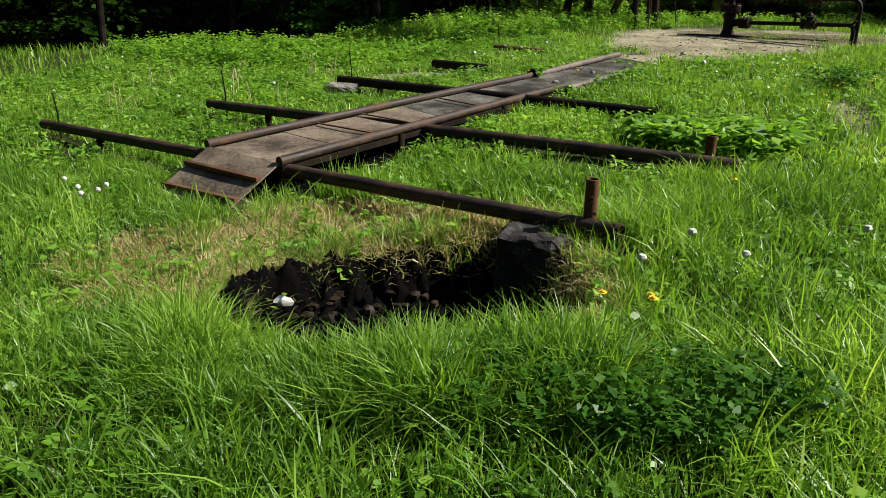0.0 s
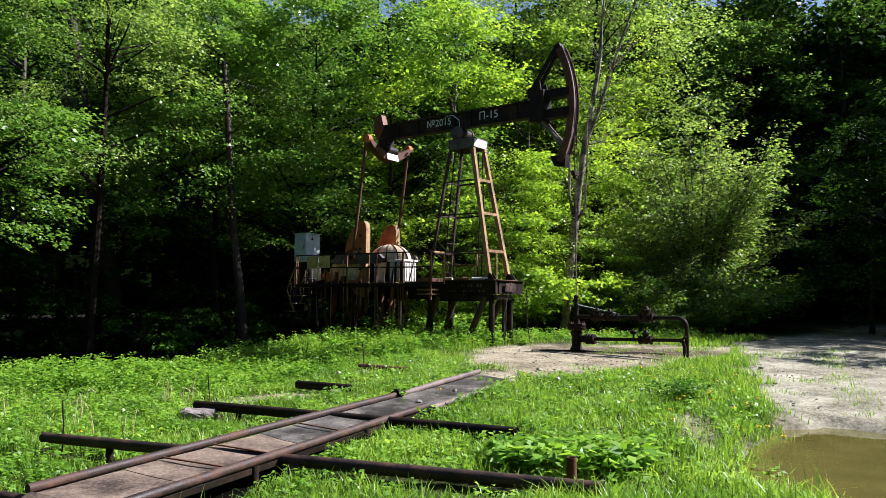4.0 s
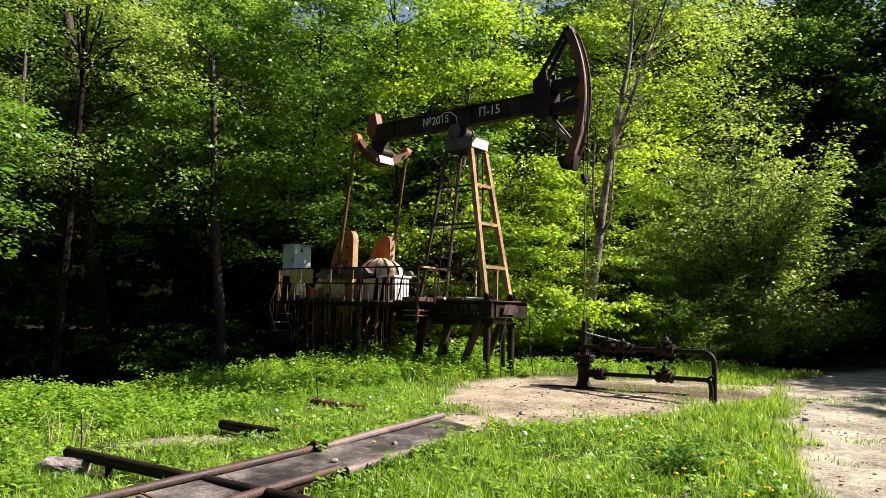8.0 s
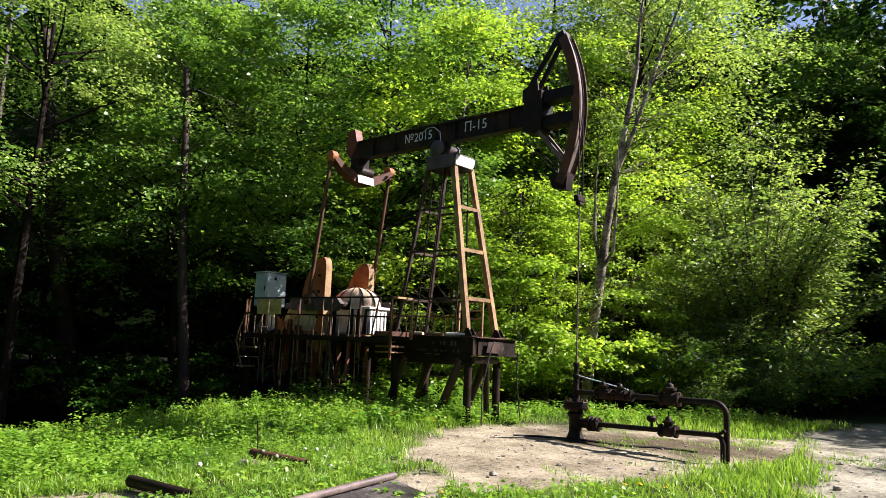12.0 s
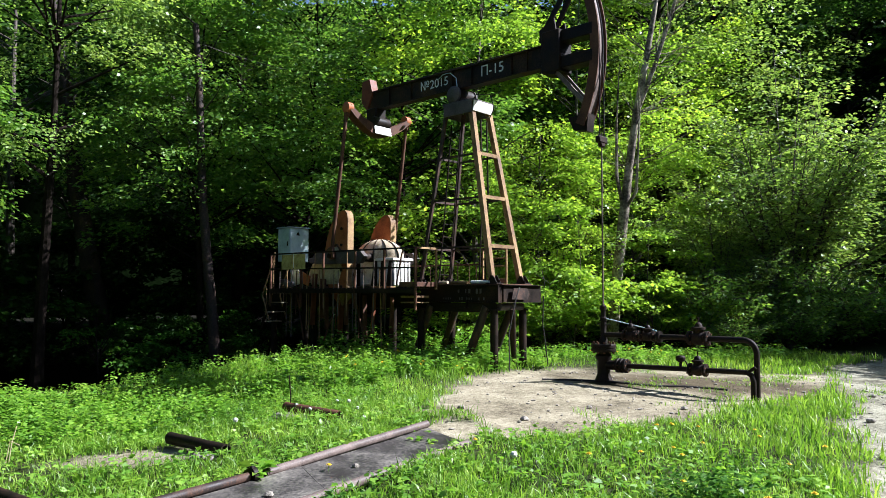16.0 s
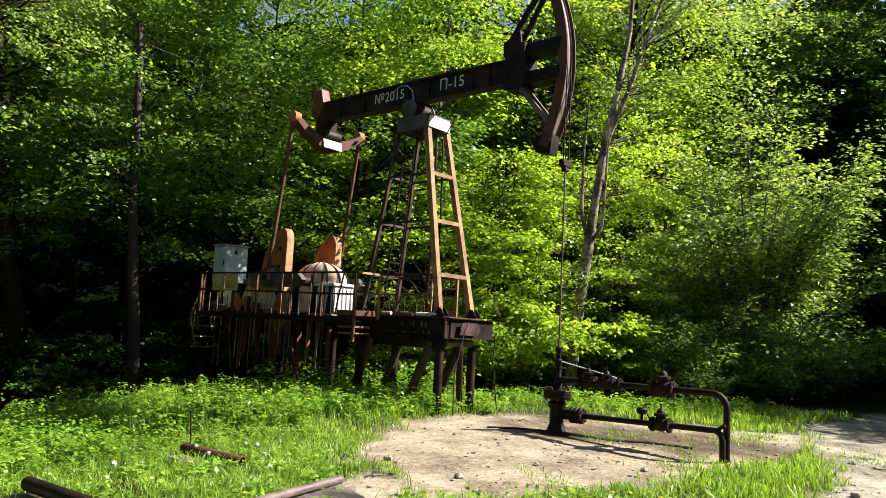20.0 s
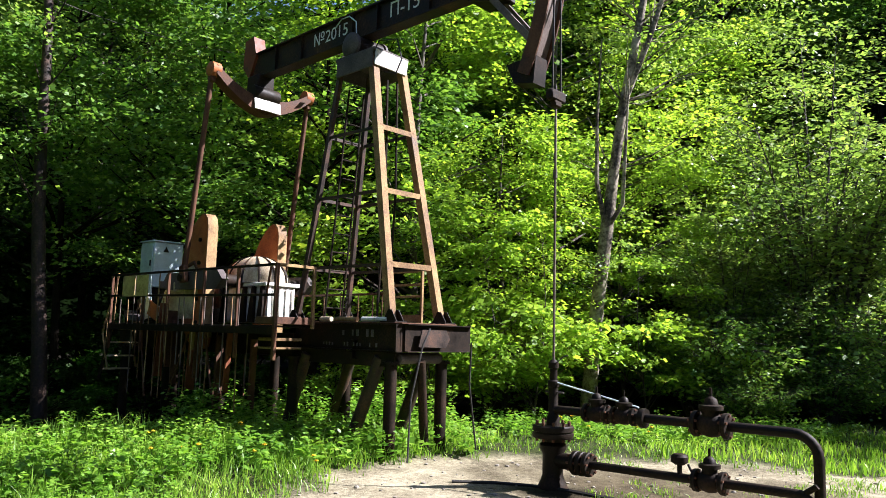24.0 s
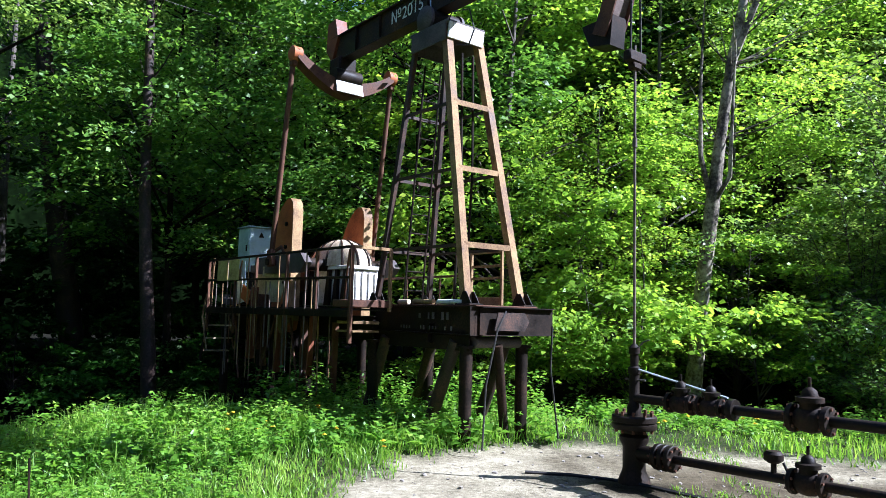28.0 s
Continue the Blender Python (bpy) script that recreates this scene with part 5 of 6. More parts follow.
def spray_points(centres, ways, lengths, per):
    """Leaf places over flat sprays that fan out from each centre."""
    n = len(centres)
    k = np.repeat(np.arange(n), per)
    a = rng.uniform(-0.15, 1, len(k)) ** 1.0
    b = rng.normal(0, 0.30, len(k)) * (1.1 - 0.5 * np.abs(a))
    way = ways[k]
    flat = way * [1, 1, 0]
    flat /= np.linalg.norm(flat, axis=1, keepdims=True) + 1e-9
    side = np.stack([-flat[:, 1], flat[:, 0], np.zeros(len(k))], 1)
    ln = lengths[k][:, None]
    p = centres[k] + way * a[:, None] * ln + side * b[:, None] * ln
    p[:, 2] += -0.16 * a * a * ln[:, 0] + rng.normal(0, 0.062, len(k)) * ln[:, 0]
    w = flat + side * np.sign(b)[:, None] * 0.6
    return p, w


def build_tree(name, height, radius, low, seed, leaf, bark, sprays, per, size, label, trunk_r=0.13, lean=(0, 0), limbs=26, spread=1.45, group="trees at the clearing's edge"):
    """A tapered, bent trunk, limbs, and a crown of leaf sprays in loose tiers."""
    global rng
    rng = np.random.default_rng(seed)
    t = thing(name, pose(0, 0, 0), label, "tree", group)
    pts, rs = [], []
    for i in range(9):
        s = i / 8
        pts.append(Vector((lean[0] * s * s * height + 0.16 * math.sin(seed + 4 * s), lean[1] * s * s * height + 0.16 * math.cos(2 * seed + 5 * s) - 0.16 * math.cos(2 * seed), s * height * 0.95 - 0.4 * (1 - s))))
        rs.append(trunk_r * (1 - 0.86 * s) * (1.25 if i == 0 else 1))
    part("trunk", Geo().tube(pts, rs, 9), bark, t)

    def trunk_at(z):
        s = np.clip(z / (height * 0.95), 0, 1) * 8
        i = int(min(s, 7))
        return pts[i].lerp(pts[i + 1], s - i)

    # sprays fill the outer part of the crown; some hang from drawn limbs
    boughs = sprays // 7
    pick = np.arange(sprays) % boughs
    f = np.clip((rng.random(boughs) ** 0.85)[pick] + rng.normal(0, 0.018, sprays), 0, 1)
    az = rng.uniform(0, math.tau, boughs)[pick] + rng.normal(0, 0.22, sprays)
    prof = radius * np.sin(math.pi * (0.16 + 0.80 * f)) ** 0.65 * (1 + 0.22 * np.sin(az * 3 + seed) * np.sin(f * 9 + seed))
    q = (rng.uniform(0.45, 1.0, boughs) ** 0.6)[pick] * rng.uniform(0.75, 1.1, sprays)
    z = low + (height - low) * f
    axis = np.array([tuple(trunk_at(v)) for v in z])
    cs = axis * [1, 1, 0] + np.stack([np.cos(az) * prof * q, np.sin(az) * prof * q, z], 1)
    ws = np.stack([np.cos(az + rng.normal(0, 0.7, sprays)), np.sin(az + rng.normal(0, 0.7, sprays)), rng.uniform(-0.42, 0.28, sprays)], 1)
    g = Geo()
    for i in range(limbs):
        k = i * (sprays // limbs)
        e = Vector(cs[k])
        p = trunk_at(max(low * 0.8, e.z - 0.35 * (e - trunk_at(e.z)).length - 0.2))
        m = p.lerp(e, 0.55) + Vector((rng.normal(0, 0.12), rng.normal(0, 0.12), 0.08))
        rr = trunk_r * 0.30 * (1 - 0.6 * f[k]) + 0.008
        g.tube([p, m, e], [rr, rr * 0.6, rr * 0.2], 5, False)
    tagged(part("branching", g, bark, t), kind="stuff")
    ln = rng.uniform(0.55, 1.15, sprays) * spread
    p, w = spray_points(cs, ws, ln, per)
    crown = new("crown", leaf_mesh("crown", p, w, size * rng.uniform(0.65, 1.25, len(p)), leaf))
    crown.parent = t
    return t


def plant(src, spots):
    """Puts the tree at the first spot, copies at the rest: x, y, turn, scale."""
    first = True
    for x, y, turn, s in spots:
        m = pose(x, y, gz(x, y) - 0.05, 0, 0, turn) @ Matrix.Diagonal((s, s, s * (0.94 + 0.12 * ((x * 7.3 + y) % 1)), 1))
        if first:
            src.matrix_world = m
            first = False
        else:
            c = copy_thing(src, Matrix.Identity(4))
            c.matrix_basis = m


maple = build_tree("maple_tree", 13.5, 3.9, 0.9, 21, LEAF, BARK, 430, 46, 0.165, "tall maple in bright yellow-green spring leaf", 0.13, limbs=40)
plant(maple, [(2.4, 30.2, 80, 1.05), (6.2, 35.0, 0, 1.15), (9.6, 40.0, 140, 1.2), (12.2, 45.5, 250, 1.4)])
beech = build_tree("beech_tree", 11.0, 4.1, 0.5, 33, LEAF, BARK, 430, 46, 0.155, "leafy beech with level sprays of fresh green leaves", 0.12, limbs=40)
plant(beech, [(4.6, 30.6, 0, 0.75), (8.2, 33.6, 120, 0.8), (11.2, 40.0, 300, 0.95), (13.6, 46.0, 250, 1.3)])


def build_shrub(name, height, reach, seed, leaf, bark, stems, per, size, label, group, lean=(0.0, 0.0)):
    """Many thin stems fanning up and out from one stool, each feathered with leafy side shoots."""
    global rng
    rng = np.random.default_rng(seed)
    t = thing(name, pose(0, 0, 0), label, "shrub", group)
    g, cs, ws, ls = Geo(), [], [], []
    for i in range(stems):
        az, out, tall = rng.uniform(0, math.tau), reach * rng.uniform(0.15, 1.0), height * rng.uniform(0.55, 1.0)
        tall = tall * (1 - 0.35 * (out / reach) ** 2)
        tip = Vector((math.cos(az) * out + lean[0] * tall, math.sin(az) * out + lean[1] * tall, tall))
        b = Vector((math.cos(az) * 0.3 * rng.random(), math.sin(az) * 0.3 * rng.random(), -0.2))
        mid = b.lerp(tip, 0.5) + Vector((-math.cos(az) * out * 0.16, -math.sin(az) * out * 0.16, tall * 0.08))
        r0 = 0.035 + 0.03 * rng.random()
        g.tube([b, b.lerp(mid, 0.5), mid, mid.lerp(tip, 0.5), tip], [r0, r0 * 0.8, r0 * 0.6, r0 * 0.35, 0.006], 5, False)
        for k in range(per):
            f = 0.34 + 0.66 * (k + rng.random()) / per
            p = (b.lerp(mid, f * 2) if f < 0.5 else mid.lerp(tip, f * 2 - 1))
            a2 = az + rng.normal(0, 1.1)
            w = Vector((math.cos(a2), math.sin(a2), rng.uniform(0.05, 0.75)))
            ln = rng.uniform(0.5, 1.25) * (1.25 - 0.75 * f) + 0.25
            g.tube([p, p + w * ln], [0.012, 0.004], 4, False)
            cs.append(tuple(p)), ws.append(tuple(w)), ls.append(ln)
    tagged(part("branching", g, bark, t), kind="stuff")
    p, w = spray_points(np.array(cs), np.array(ws), np.array(ls), 19)
    crown = new("crown", leaf_mesh("crown", p, w, size * rng.uniform(0.65, 1.3, len(p)), leaf, 0.4, 0.6))
    crown.parent = t
    return t


hazel = build_shrub("hazel_shrub", 9.6, 4.3, 45, LEAFPALE, BARK, 46, 22, 0.155, "broad many-stemmed shrub with fresh pale green leaves", "shrubs beside the track", (0.06, 0.0))
plant(hazel, [(13.3, 32.4, 0, 1.16), (10.8, 31.4, 215, 0.64), (15.8, 37.0, 130, 1.15)])
bramble = build_shrub("hazel_shrub", 2.7, 1.9, 47, LEAFDEEP, BARK, 26, 9, 0.14, "low spreading shrub in green leaf at the wood's edge", "low shrubs at the wood's edge")
plant(bramble, [(9.6, 29.8, 0, 1.0), (11.2, 30.2, 80, 1.15), (12.6, 30.4, 200, 1.05), (14.0, 31.2, 300, 1.2), (15.4, 32.6, 150, 1.1), (16.8, 34.4, 40, 1.2), (10.4, 28.4, 250, 0.6), (12.2, 28.9, 20, 0.65)])
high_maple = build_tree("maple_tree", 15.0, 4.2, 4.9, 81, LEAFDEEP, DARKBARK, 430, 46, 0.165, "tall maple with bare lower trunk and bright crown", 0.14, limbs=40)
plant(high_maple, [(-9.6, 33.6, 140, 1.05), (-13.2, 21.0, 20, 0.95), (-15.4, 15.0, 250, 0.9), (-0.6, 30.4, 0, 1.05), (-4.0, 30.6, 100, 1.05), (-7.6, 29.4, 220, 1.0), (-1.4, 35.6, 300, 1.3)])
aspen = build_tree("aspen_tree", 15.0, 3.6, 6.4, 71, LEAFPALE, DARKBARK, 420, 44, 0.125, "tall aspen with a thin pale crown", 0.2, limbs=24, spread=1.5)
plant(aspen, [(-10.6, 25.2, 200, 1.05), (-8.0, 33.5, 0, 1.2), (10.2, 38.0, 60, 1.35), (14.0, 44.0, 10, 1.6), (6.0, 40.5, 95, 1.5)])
# background rows; their leaf colour is darkened to stand for shade
dark_tree = build_tree("forest_tree", 17.0, 4.6, 1.0, 57, LEAFDARK, BARK, 340, 17, 0.36, "tall forest tree with leaves darkened for the wood's shade", 0.2, limbs=40, spread=1.7, group="forest trees behind")
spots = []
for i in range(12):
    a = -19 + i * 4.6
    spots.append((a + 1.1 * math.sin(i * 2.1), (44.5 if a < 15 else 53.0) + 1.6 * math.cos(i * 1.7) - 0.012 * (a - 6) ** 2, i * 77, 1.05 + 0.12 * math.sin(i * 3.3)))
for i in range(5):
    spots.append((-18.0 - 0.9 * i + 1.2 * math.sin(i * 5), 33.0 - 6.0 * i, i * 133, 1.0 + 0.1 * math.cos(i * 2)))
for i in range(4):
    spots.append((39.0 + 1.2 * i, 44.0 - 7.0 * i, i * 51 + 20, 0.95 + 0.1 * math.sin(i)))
# the last six are added out of view, to shade the far track
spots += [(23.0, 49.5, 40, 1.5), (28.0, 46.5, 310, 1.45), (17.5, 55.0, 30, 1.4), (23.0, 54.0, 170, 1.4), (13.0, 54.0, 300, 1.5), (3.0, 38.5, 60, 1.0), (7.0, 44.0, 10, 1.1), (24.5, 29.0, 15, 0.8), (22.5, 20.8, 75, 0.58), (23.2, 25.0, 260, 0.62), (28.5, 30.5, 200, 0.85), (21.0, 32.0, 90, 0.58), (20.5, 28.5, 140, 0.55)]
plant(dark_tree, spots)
far_maple = build_tree("maple_tree", 17.0, 4.6, 2.0, 59, LEAFDIM, DARKBARK, 330, 34, 0.24, "tall maple beyond the track, leaves dimmed in colour for shade", 0.2, limbs=40, spread=1.6, group="shaded trees beyond the track")
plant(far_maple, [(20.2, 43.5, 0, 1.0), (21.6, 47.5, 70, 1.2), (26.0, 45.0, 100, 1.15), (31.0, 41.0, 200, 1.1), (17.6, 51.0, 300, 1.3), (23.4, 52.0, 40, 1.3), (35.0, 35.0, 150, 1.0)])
sapling = build_tree("sapling", 4.2, 1.5, 0.1, 63, LEAF, BARK, 120, 26, 0.16, "thin sapling with low green leaves at the wood's edge", 0.03, limbs=20, spread=0.8, group="saplings at the wood's edge")
plant(sapling, [(4.4, 27.4, 30, 0.95), (5.5, 27.6, 120, 1.05), (3.4, 27.2, 260, 0.85), (8.2, 29.4, 300, 0.95), (9.4, 29.6, 75, 0.8), (5.0, 28.6, 170, 1.2), (5.4, 29.4, 200, 0.75), (9.4, 34.6, 260, 0.9), (0.6, 29.0, 310, 0.5), (13.0, 36.0, 20, 0.9), (2.2, 28.8, 110, 0.6), (3.4, 28.4, 45, 0.6), (11.6, 36.4, 180, 0.8), (15.8, 37.0, 140, 0.9), (7.9, 31.6, 330, 0.9), (14.6, 37.0, 15, 0.9), (18.5, 38.5, 100, 1.1)])
thin = build_tree("understory_shrub", 3.6, 1.7, 0.3, 67, DOCK, DARKBARK, 60, 22, 0.14, "thin shrub under the trees, scattered leaves coloured dark for shade", 0.03, limbs=24, spread=0.7, group="shrubs under the trees")
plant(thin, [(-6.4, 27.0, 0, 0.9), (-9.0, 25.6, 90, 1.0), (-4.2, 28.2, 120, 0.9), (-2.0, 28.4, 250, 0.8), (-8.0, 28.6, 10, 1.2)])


# shrubs added to close lit gaps, with shade painted into their leaves
thicket = build_tree("thicket", 4.6, 3.4, 0.0, 91, LEAFDARK, DARKBARK, 210, 20, 0.30, "dense shrub added in the wood, leaves darkened for its shade", 0.06, limbs=24, spread=1.2, group="dark shrubs in the wood")
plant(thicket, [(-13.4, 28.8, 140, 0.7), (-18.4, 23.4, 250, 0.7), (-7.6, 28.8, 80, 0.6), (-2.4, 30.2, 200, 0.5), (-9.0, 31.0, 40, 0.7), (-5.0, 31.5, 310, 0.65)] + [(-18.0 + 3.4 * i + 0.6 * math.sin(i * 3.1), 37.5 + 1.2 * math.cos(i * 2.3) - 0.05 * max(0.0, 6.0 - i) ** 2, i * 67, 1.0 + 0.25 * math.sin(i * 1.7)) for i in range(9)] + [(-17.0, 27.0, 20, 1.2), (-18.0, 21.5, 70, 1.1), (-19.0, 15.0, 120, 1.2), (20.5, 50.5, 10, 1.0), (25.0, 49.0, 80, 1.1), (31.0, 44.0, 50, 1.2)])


def bare_trunk(name, base, top, r, bark, label, bends=0.1, twigs=0):
    t = thing(name, pose(0, 0, 0), label, "tree")
    b, e = Vector(base), Vector(top)
    pts = [b.lerp(e, i / 8) + Vector((bends * math.sin(i * 1.1), bends * math.cos(i * 0.8) - bends, 0)) for i in range(9)]
    part("trunk", Geo().tube(pts, [r * (1 - 0.5 * i / 8) for i in range(9)], 10), bark, t)
    g = Geo()
    random.seed(int(r * 1000))
    for i in range(twigs):
        p = pts[4 + i % 5]
        d = Vector((random.uniform(-1, 1), random.uniform(-0.6, 0.6), random.uniform(0.2, 0.9)))
        g.tube([p, p + d * 0.6, p + d * 1.3 + Vector((0, 0, 0.2))], [0.03, 0.018, 0.006], 5, False)
    if twigs:
        tagged(part("branching", g, bark, t), kind="stuff")
    return t


bare_trunk("dead_tree", (-5.3, 25.9, -1.6), (-6.6, 26.5, 10.5), 0.19, BROWNBARK, "broken bare trunk with a few dead stubs", 0.04, 9)
def birch():
    """A pale bent trunk that forks, with thin bare twigs."""
    t = thing("birch_tree", pose(0, 0, 0), "slender pale birch with a bent forked trunk and thin twigs", "tree")
    stem = [Vector(q) for q in ((6.70, 28.7, -0.3), (6.85, 28.7, 1.2), (6.98, 28.7, 2.67), (7.20, 28.7, 4.5), (7.38, 28.7, 6.0), (7.62, 28.7, 7.7), (8.0, 28.7, 9.7), (8.3, 28.75, 11.4), (8.4, 28.8, 13.1), (8.7, 28.9, 15.4))]
    part("trunk", Geo().tube(stem, [0.20, 0.18, 0.17, 0.165, 0.13, 0.12, 0.10, 0.075, 0.05, 0.02], 12), TRUNKBARK, t)
    part("limb", Geo().tube([stem[5], Vector((8.2, 28.6, 9.2)), Vector((8.9, 28.5, 11.4)), Vector((9.6, 28.5, 13.4)), Vector((10.2, 28.5, 15.2))], [0.085, 0.07, 0.055, 0.04, 0.015], 8), TRUNKBARK, t)
    part("limb", Geo().tube([stem[3], Vector((6.95, 28.5, 5.6)), Vector((6.95, 28.4, 7.2)), Vector((7.05, 28.3, 9.2))], [0.075, 0.055, 0.04, 0.014], 8), TRUNKBARK, t)
    part("limb", Geo().tube([stem[3], Vector((7.55, 28.4, 5.1)), Vector((7.62, 28.3, 6.6)), Vector((7.7, 28.2, 8.2))], [0.06, 0.05, 0.035, 0.012], 8), TRUNKBARK, t)
    g = Geo()
    random.seed(14)
    for i in range(90):
        p = stem[3].lerp(stem[9], random.random()) if i % 2 else Vector((7.62, 28.7, 7.7)).lerp(Vector((9.8, 28.5, 14.0)), random.random())
        k = min(range(len(stem)), key=lambda j: (stem[j] - p).length) if i % 2 else None
        p = stem[k] if k is not None else p
        d = Vector((random.uniform(-1, 1.3), random.uniform(-0.7, 0.5), random.uniform(-0.05, 0.8))) * random.uniform(0.6, 1.5)
        g.tube([p, p + d * 0.6, p + d * 1.2 + Vector((0, 0, 0.25)), p + d * 1.9 + Vector((0.1, 0, 0.2))], [0.022, 0.015, 0.009, 0.004], 5, False)
    tagged(part("branching", g, TRUNKBARK, t), kind="stuff")
    global rng
    rng = np.random.default_rng(19)
    n = 60
    f, az = rng.uniform(0, 1, n), rng.uniform(0, math.tau, n)
    out = rng.uniform(0.3, 1.5, n)
    cs = np.stack([7.1 + 1.5 * f + np.cos(az) * out, 28.7 + np.sin(az) * out, 3.0 + 11.5 * f], 1)
    ws = np.stack([np.cos(az), np.sin(az), rng.uniform(-0.4, 0.3, n)], 1)
    p, w = spray_points(cs, ws, rng.uniform(0.5, 0.9, n), 34)
    crown = new("crown", leaf_mesh("crown", p, w, 0.10 * rng.uniform(0.65, 1.25, len(p)), LEAFPALE))
    crown.parent = t


birch()
bare_trunk("old_tree", (-12.0, 31.0, -1.9), (-14.6, 30.4, 13.6), 0.42, BROWNBARK, "stout dark trunk in the shade", 0.05, 12)


# ---- grass and weeds ----
def blades(name, n, x0, x1, y0, y1, h0, h1, width, material, seed, keep, label="", lean=0.45, joints=2):
    """Grass blades that taper and arch over, set over a rectangle where keep() allows."""
    r = np.random.default_rng(seed)
    x, y = r.uniform(x0, x1, n), r.uniform(y0, y1, n)
    ok = r.random(n) < keep(x, y)
    x, y = x[ok], y[ok]
    n = len(x)
    h = r.uniform(h0, h1, n) * (0.75 + 0.35 * waves(x, y, 2.2, 5.0))
    z = ground_z(x, y) - 0.01
    az, bend = r.uniform(0, math.tau, n), r.uniform(0.1, 1.0, n) * lean
    face = r.uniform(0, math.tau, n)
    width = width * r.uniform(0.6, 1.25, n)
    sx, sy = np.cos(face) * width * 0.5, np.sin(face) * width * 0.5
    dx, dy = np.cos(az), np.sin(az)
    rows = []
    for k in range(joints + 1):
        t = k / joints
        q = t ** 1.8
        cx, cy, cz = x + dx * h * bend * 1.15 * q, y + dy * h * bend * 1.15 * q, z + h * (t - 0.45 * bend * q)
        if k == joints:
            rows.append(np.stack([cx, cy, cz], 1))
        else:
            w = 1 - 0.55 * t * t
            rows += [np.stack([cx - sx * w, cy - sy * w, cz], 1), np.stack([cx + sx * w, cy + sy * w, cz], 1)]
    m = len(rows)
    v = np.stack(rows, 1).reshape(-1, 3)
    i = np.arange(n)[:, None] * m
    f = []
    for k in range(joints - 1):
        f += [i + [2 * k, 2 * k + 1, 2 * k + 3], i + [2 * k, 2 * k + 3, 2 * k + 2]]
    f.append(i + [m - 3, m - 2, m - 1])
    ob = new(name, array_mesh(name, v, np.concatenate(f, 0), material))
    return tagged(ob, label, "grass", kind="stuff")


def lawn(x, y):
    growth = (1 - bare(x, y)) * step(0.75, 1.25, pit_in(x, y))
    across, along = (x + 2.38) * 0.857 - (y - 6.97) * 0.516, (x + 2.38) * 0.516 + (y - 6.97) * 0.857
    plate = (across > -0.08) & (across < np.interp(along, (0, 5.9, 9.8), (1.66, 1.28, 1.06))) & (along > -0.75) & (along < 9.3)
    growth = growth * (1 - 0.97 * forest(x, y))
    for (ax, ay, _), (bx, by, _), r, _ in CROSS:
        ex, ey = bx - ax, by - ay
        t = np.clip(((x - ax) * ex + (y - ay) * ey) / (ex * ex + ey * ey), 0, 1)
        side = (x - ax - t * ex) * ey - (y - ay - t * ey) * ex
        growth = growth * np.where(side > 0, step(0.10, 0.42, np.hypot(x - ax - t * ex, y - ay - t * ey)), step(0.02, 0.12, np.hypot(x - ax - t * ex, y - ay - t * ey)))
    growth = growth * step(0.35, 0.55, np.hypot(x - 1.75, y - 4.5))
    return np.where(plate, 0.0, growth * np.clip(0.75 + 0.5 * waves(x, y, 1.3, 9.0), 0.15, 1))


def pale_patch(x, y):
    """Dry ground near the oil hollow and where pipes were dragged."""
    a = step(2.6, 1.2, pit_in(x, y))
    b = step(1.0, 0.3, np.hypot((x + 1.4) / 1.9, (y - 14.4) / 1.2))
    c = step(1.1, 0.5, np.hypot((x - 0.3) / 2.2, (y - 5.2) / 0.85) + 0.3 * waves(x, y, 4.0, 2.0))
    d = step(1.1, 0.5, np.hypot((x + 1.2) / 1.5, (y - 4.3) / 1.1) + 0.3 * waves(x, y, 4.0, 2.0))
    return np.maximum(np.maximum(a, b), np.maximum(c, d))


def mound(x, y):
    return lawn(x, y) * step(1.1, 0.7, np.hypot((x - 0.2) / 4.6, (y - 21.0 - 0.45 * (x - 0.2)) / 1.6))


def track_tufts(x, y):
    """Short grass along the crown of the track and in scattered tufts."""
    crown = step(0.55, 0.1, np.abs(x - 10.2 - 0.42 * (y - 14.0)) + 0.3 * waves(x, y, 2.6, 3.0)) * (y > 8) * (y < 20)
    return (bare(x, y) > 0.4) * np.maximum(step(0.45, 0.75, waves(x, y, 1.15, 20.0) + 0.25 * waves(x, y, 6.0, 2.0)), crown) * (puddle_in(x, y) > 1.3)


TEXT_GRASS = "fresh green meadow grass in sunlight"
blades("grass", 130000, -5.0, 6.2, 0.3, 6.6, 0.12, 0.40, 0.011, GRASS, 1, lambda x, y: lawn(x, y) * (1 - 0.8 * pale_patch(x, y)), TEXT_GRASS, 0.8, 3)
blades("grass", 26000, -5.0, 6.2, 0.5, 6.6, 0.32, 0.60, 0.014, GRASS, 11, lambda x, y: lawn(x, y) * (1 - pale_patch(x, y)) * np.clip(0.5 + 0.12 * x, 0.2, 1), TEXT_GRASS, 1.1, 4)
blades("grass", 110000, -9.0, 8.0, 6.2, 12.4, 0.09, 0.34, 0.016, GRASS, 2, lambda x, y: lawn(x, y), TEXT_GRASS, 0.8)
blades("grass", 112000, -10.0, 9.8, 12.0, 18.6, 0.08, 0.29, 0.015, GRASS, 3, lambda x, y: lawn(x, y) * (1 - 0.8 * pale_patch(x, y)), TEXT_GRASS, 0.95)
blades("grass", 50000, -10.0, 13.0, 18.2, 29.0, 0.07, 0.24, 0.016, GRASS, 4, lambda x, y: lawn(x, y), TEXT_GRASS, 0.7)
blades("grass", 11000, -18.0, -8.8, 2.0, 18.5, 0.18, 0.5, 0.028, GRASS, 5, lambda x, y: lawn(x, y), TEXT_GRASS, 0.5)
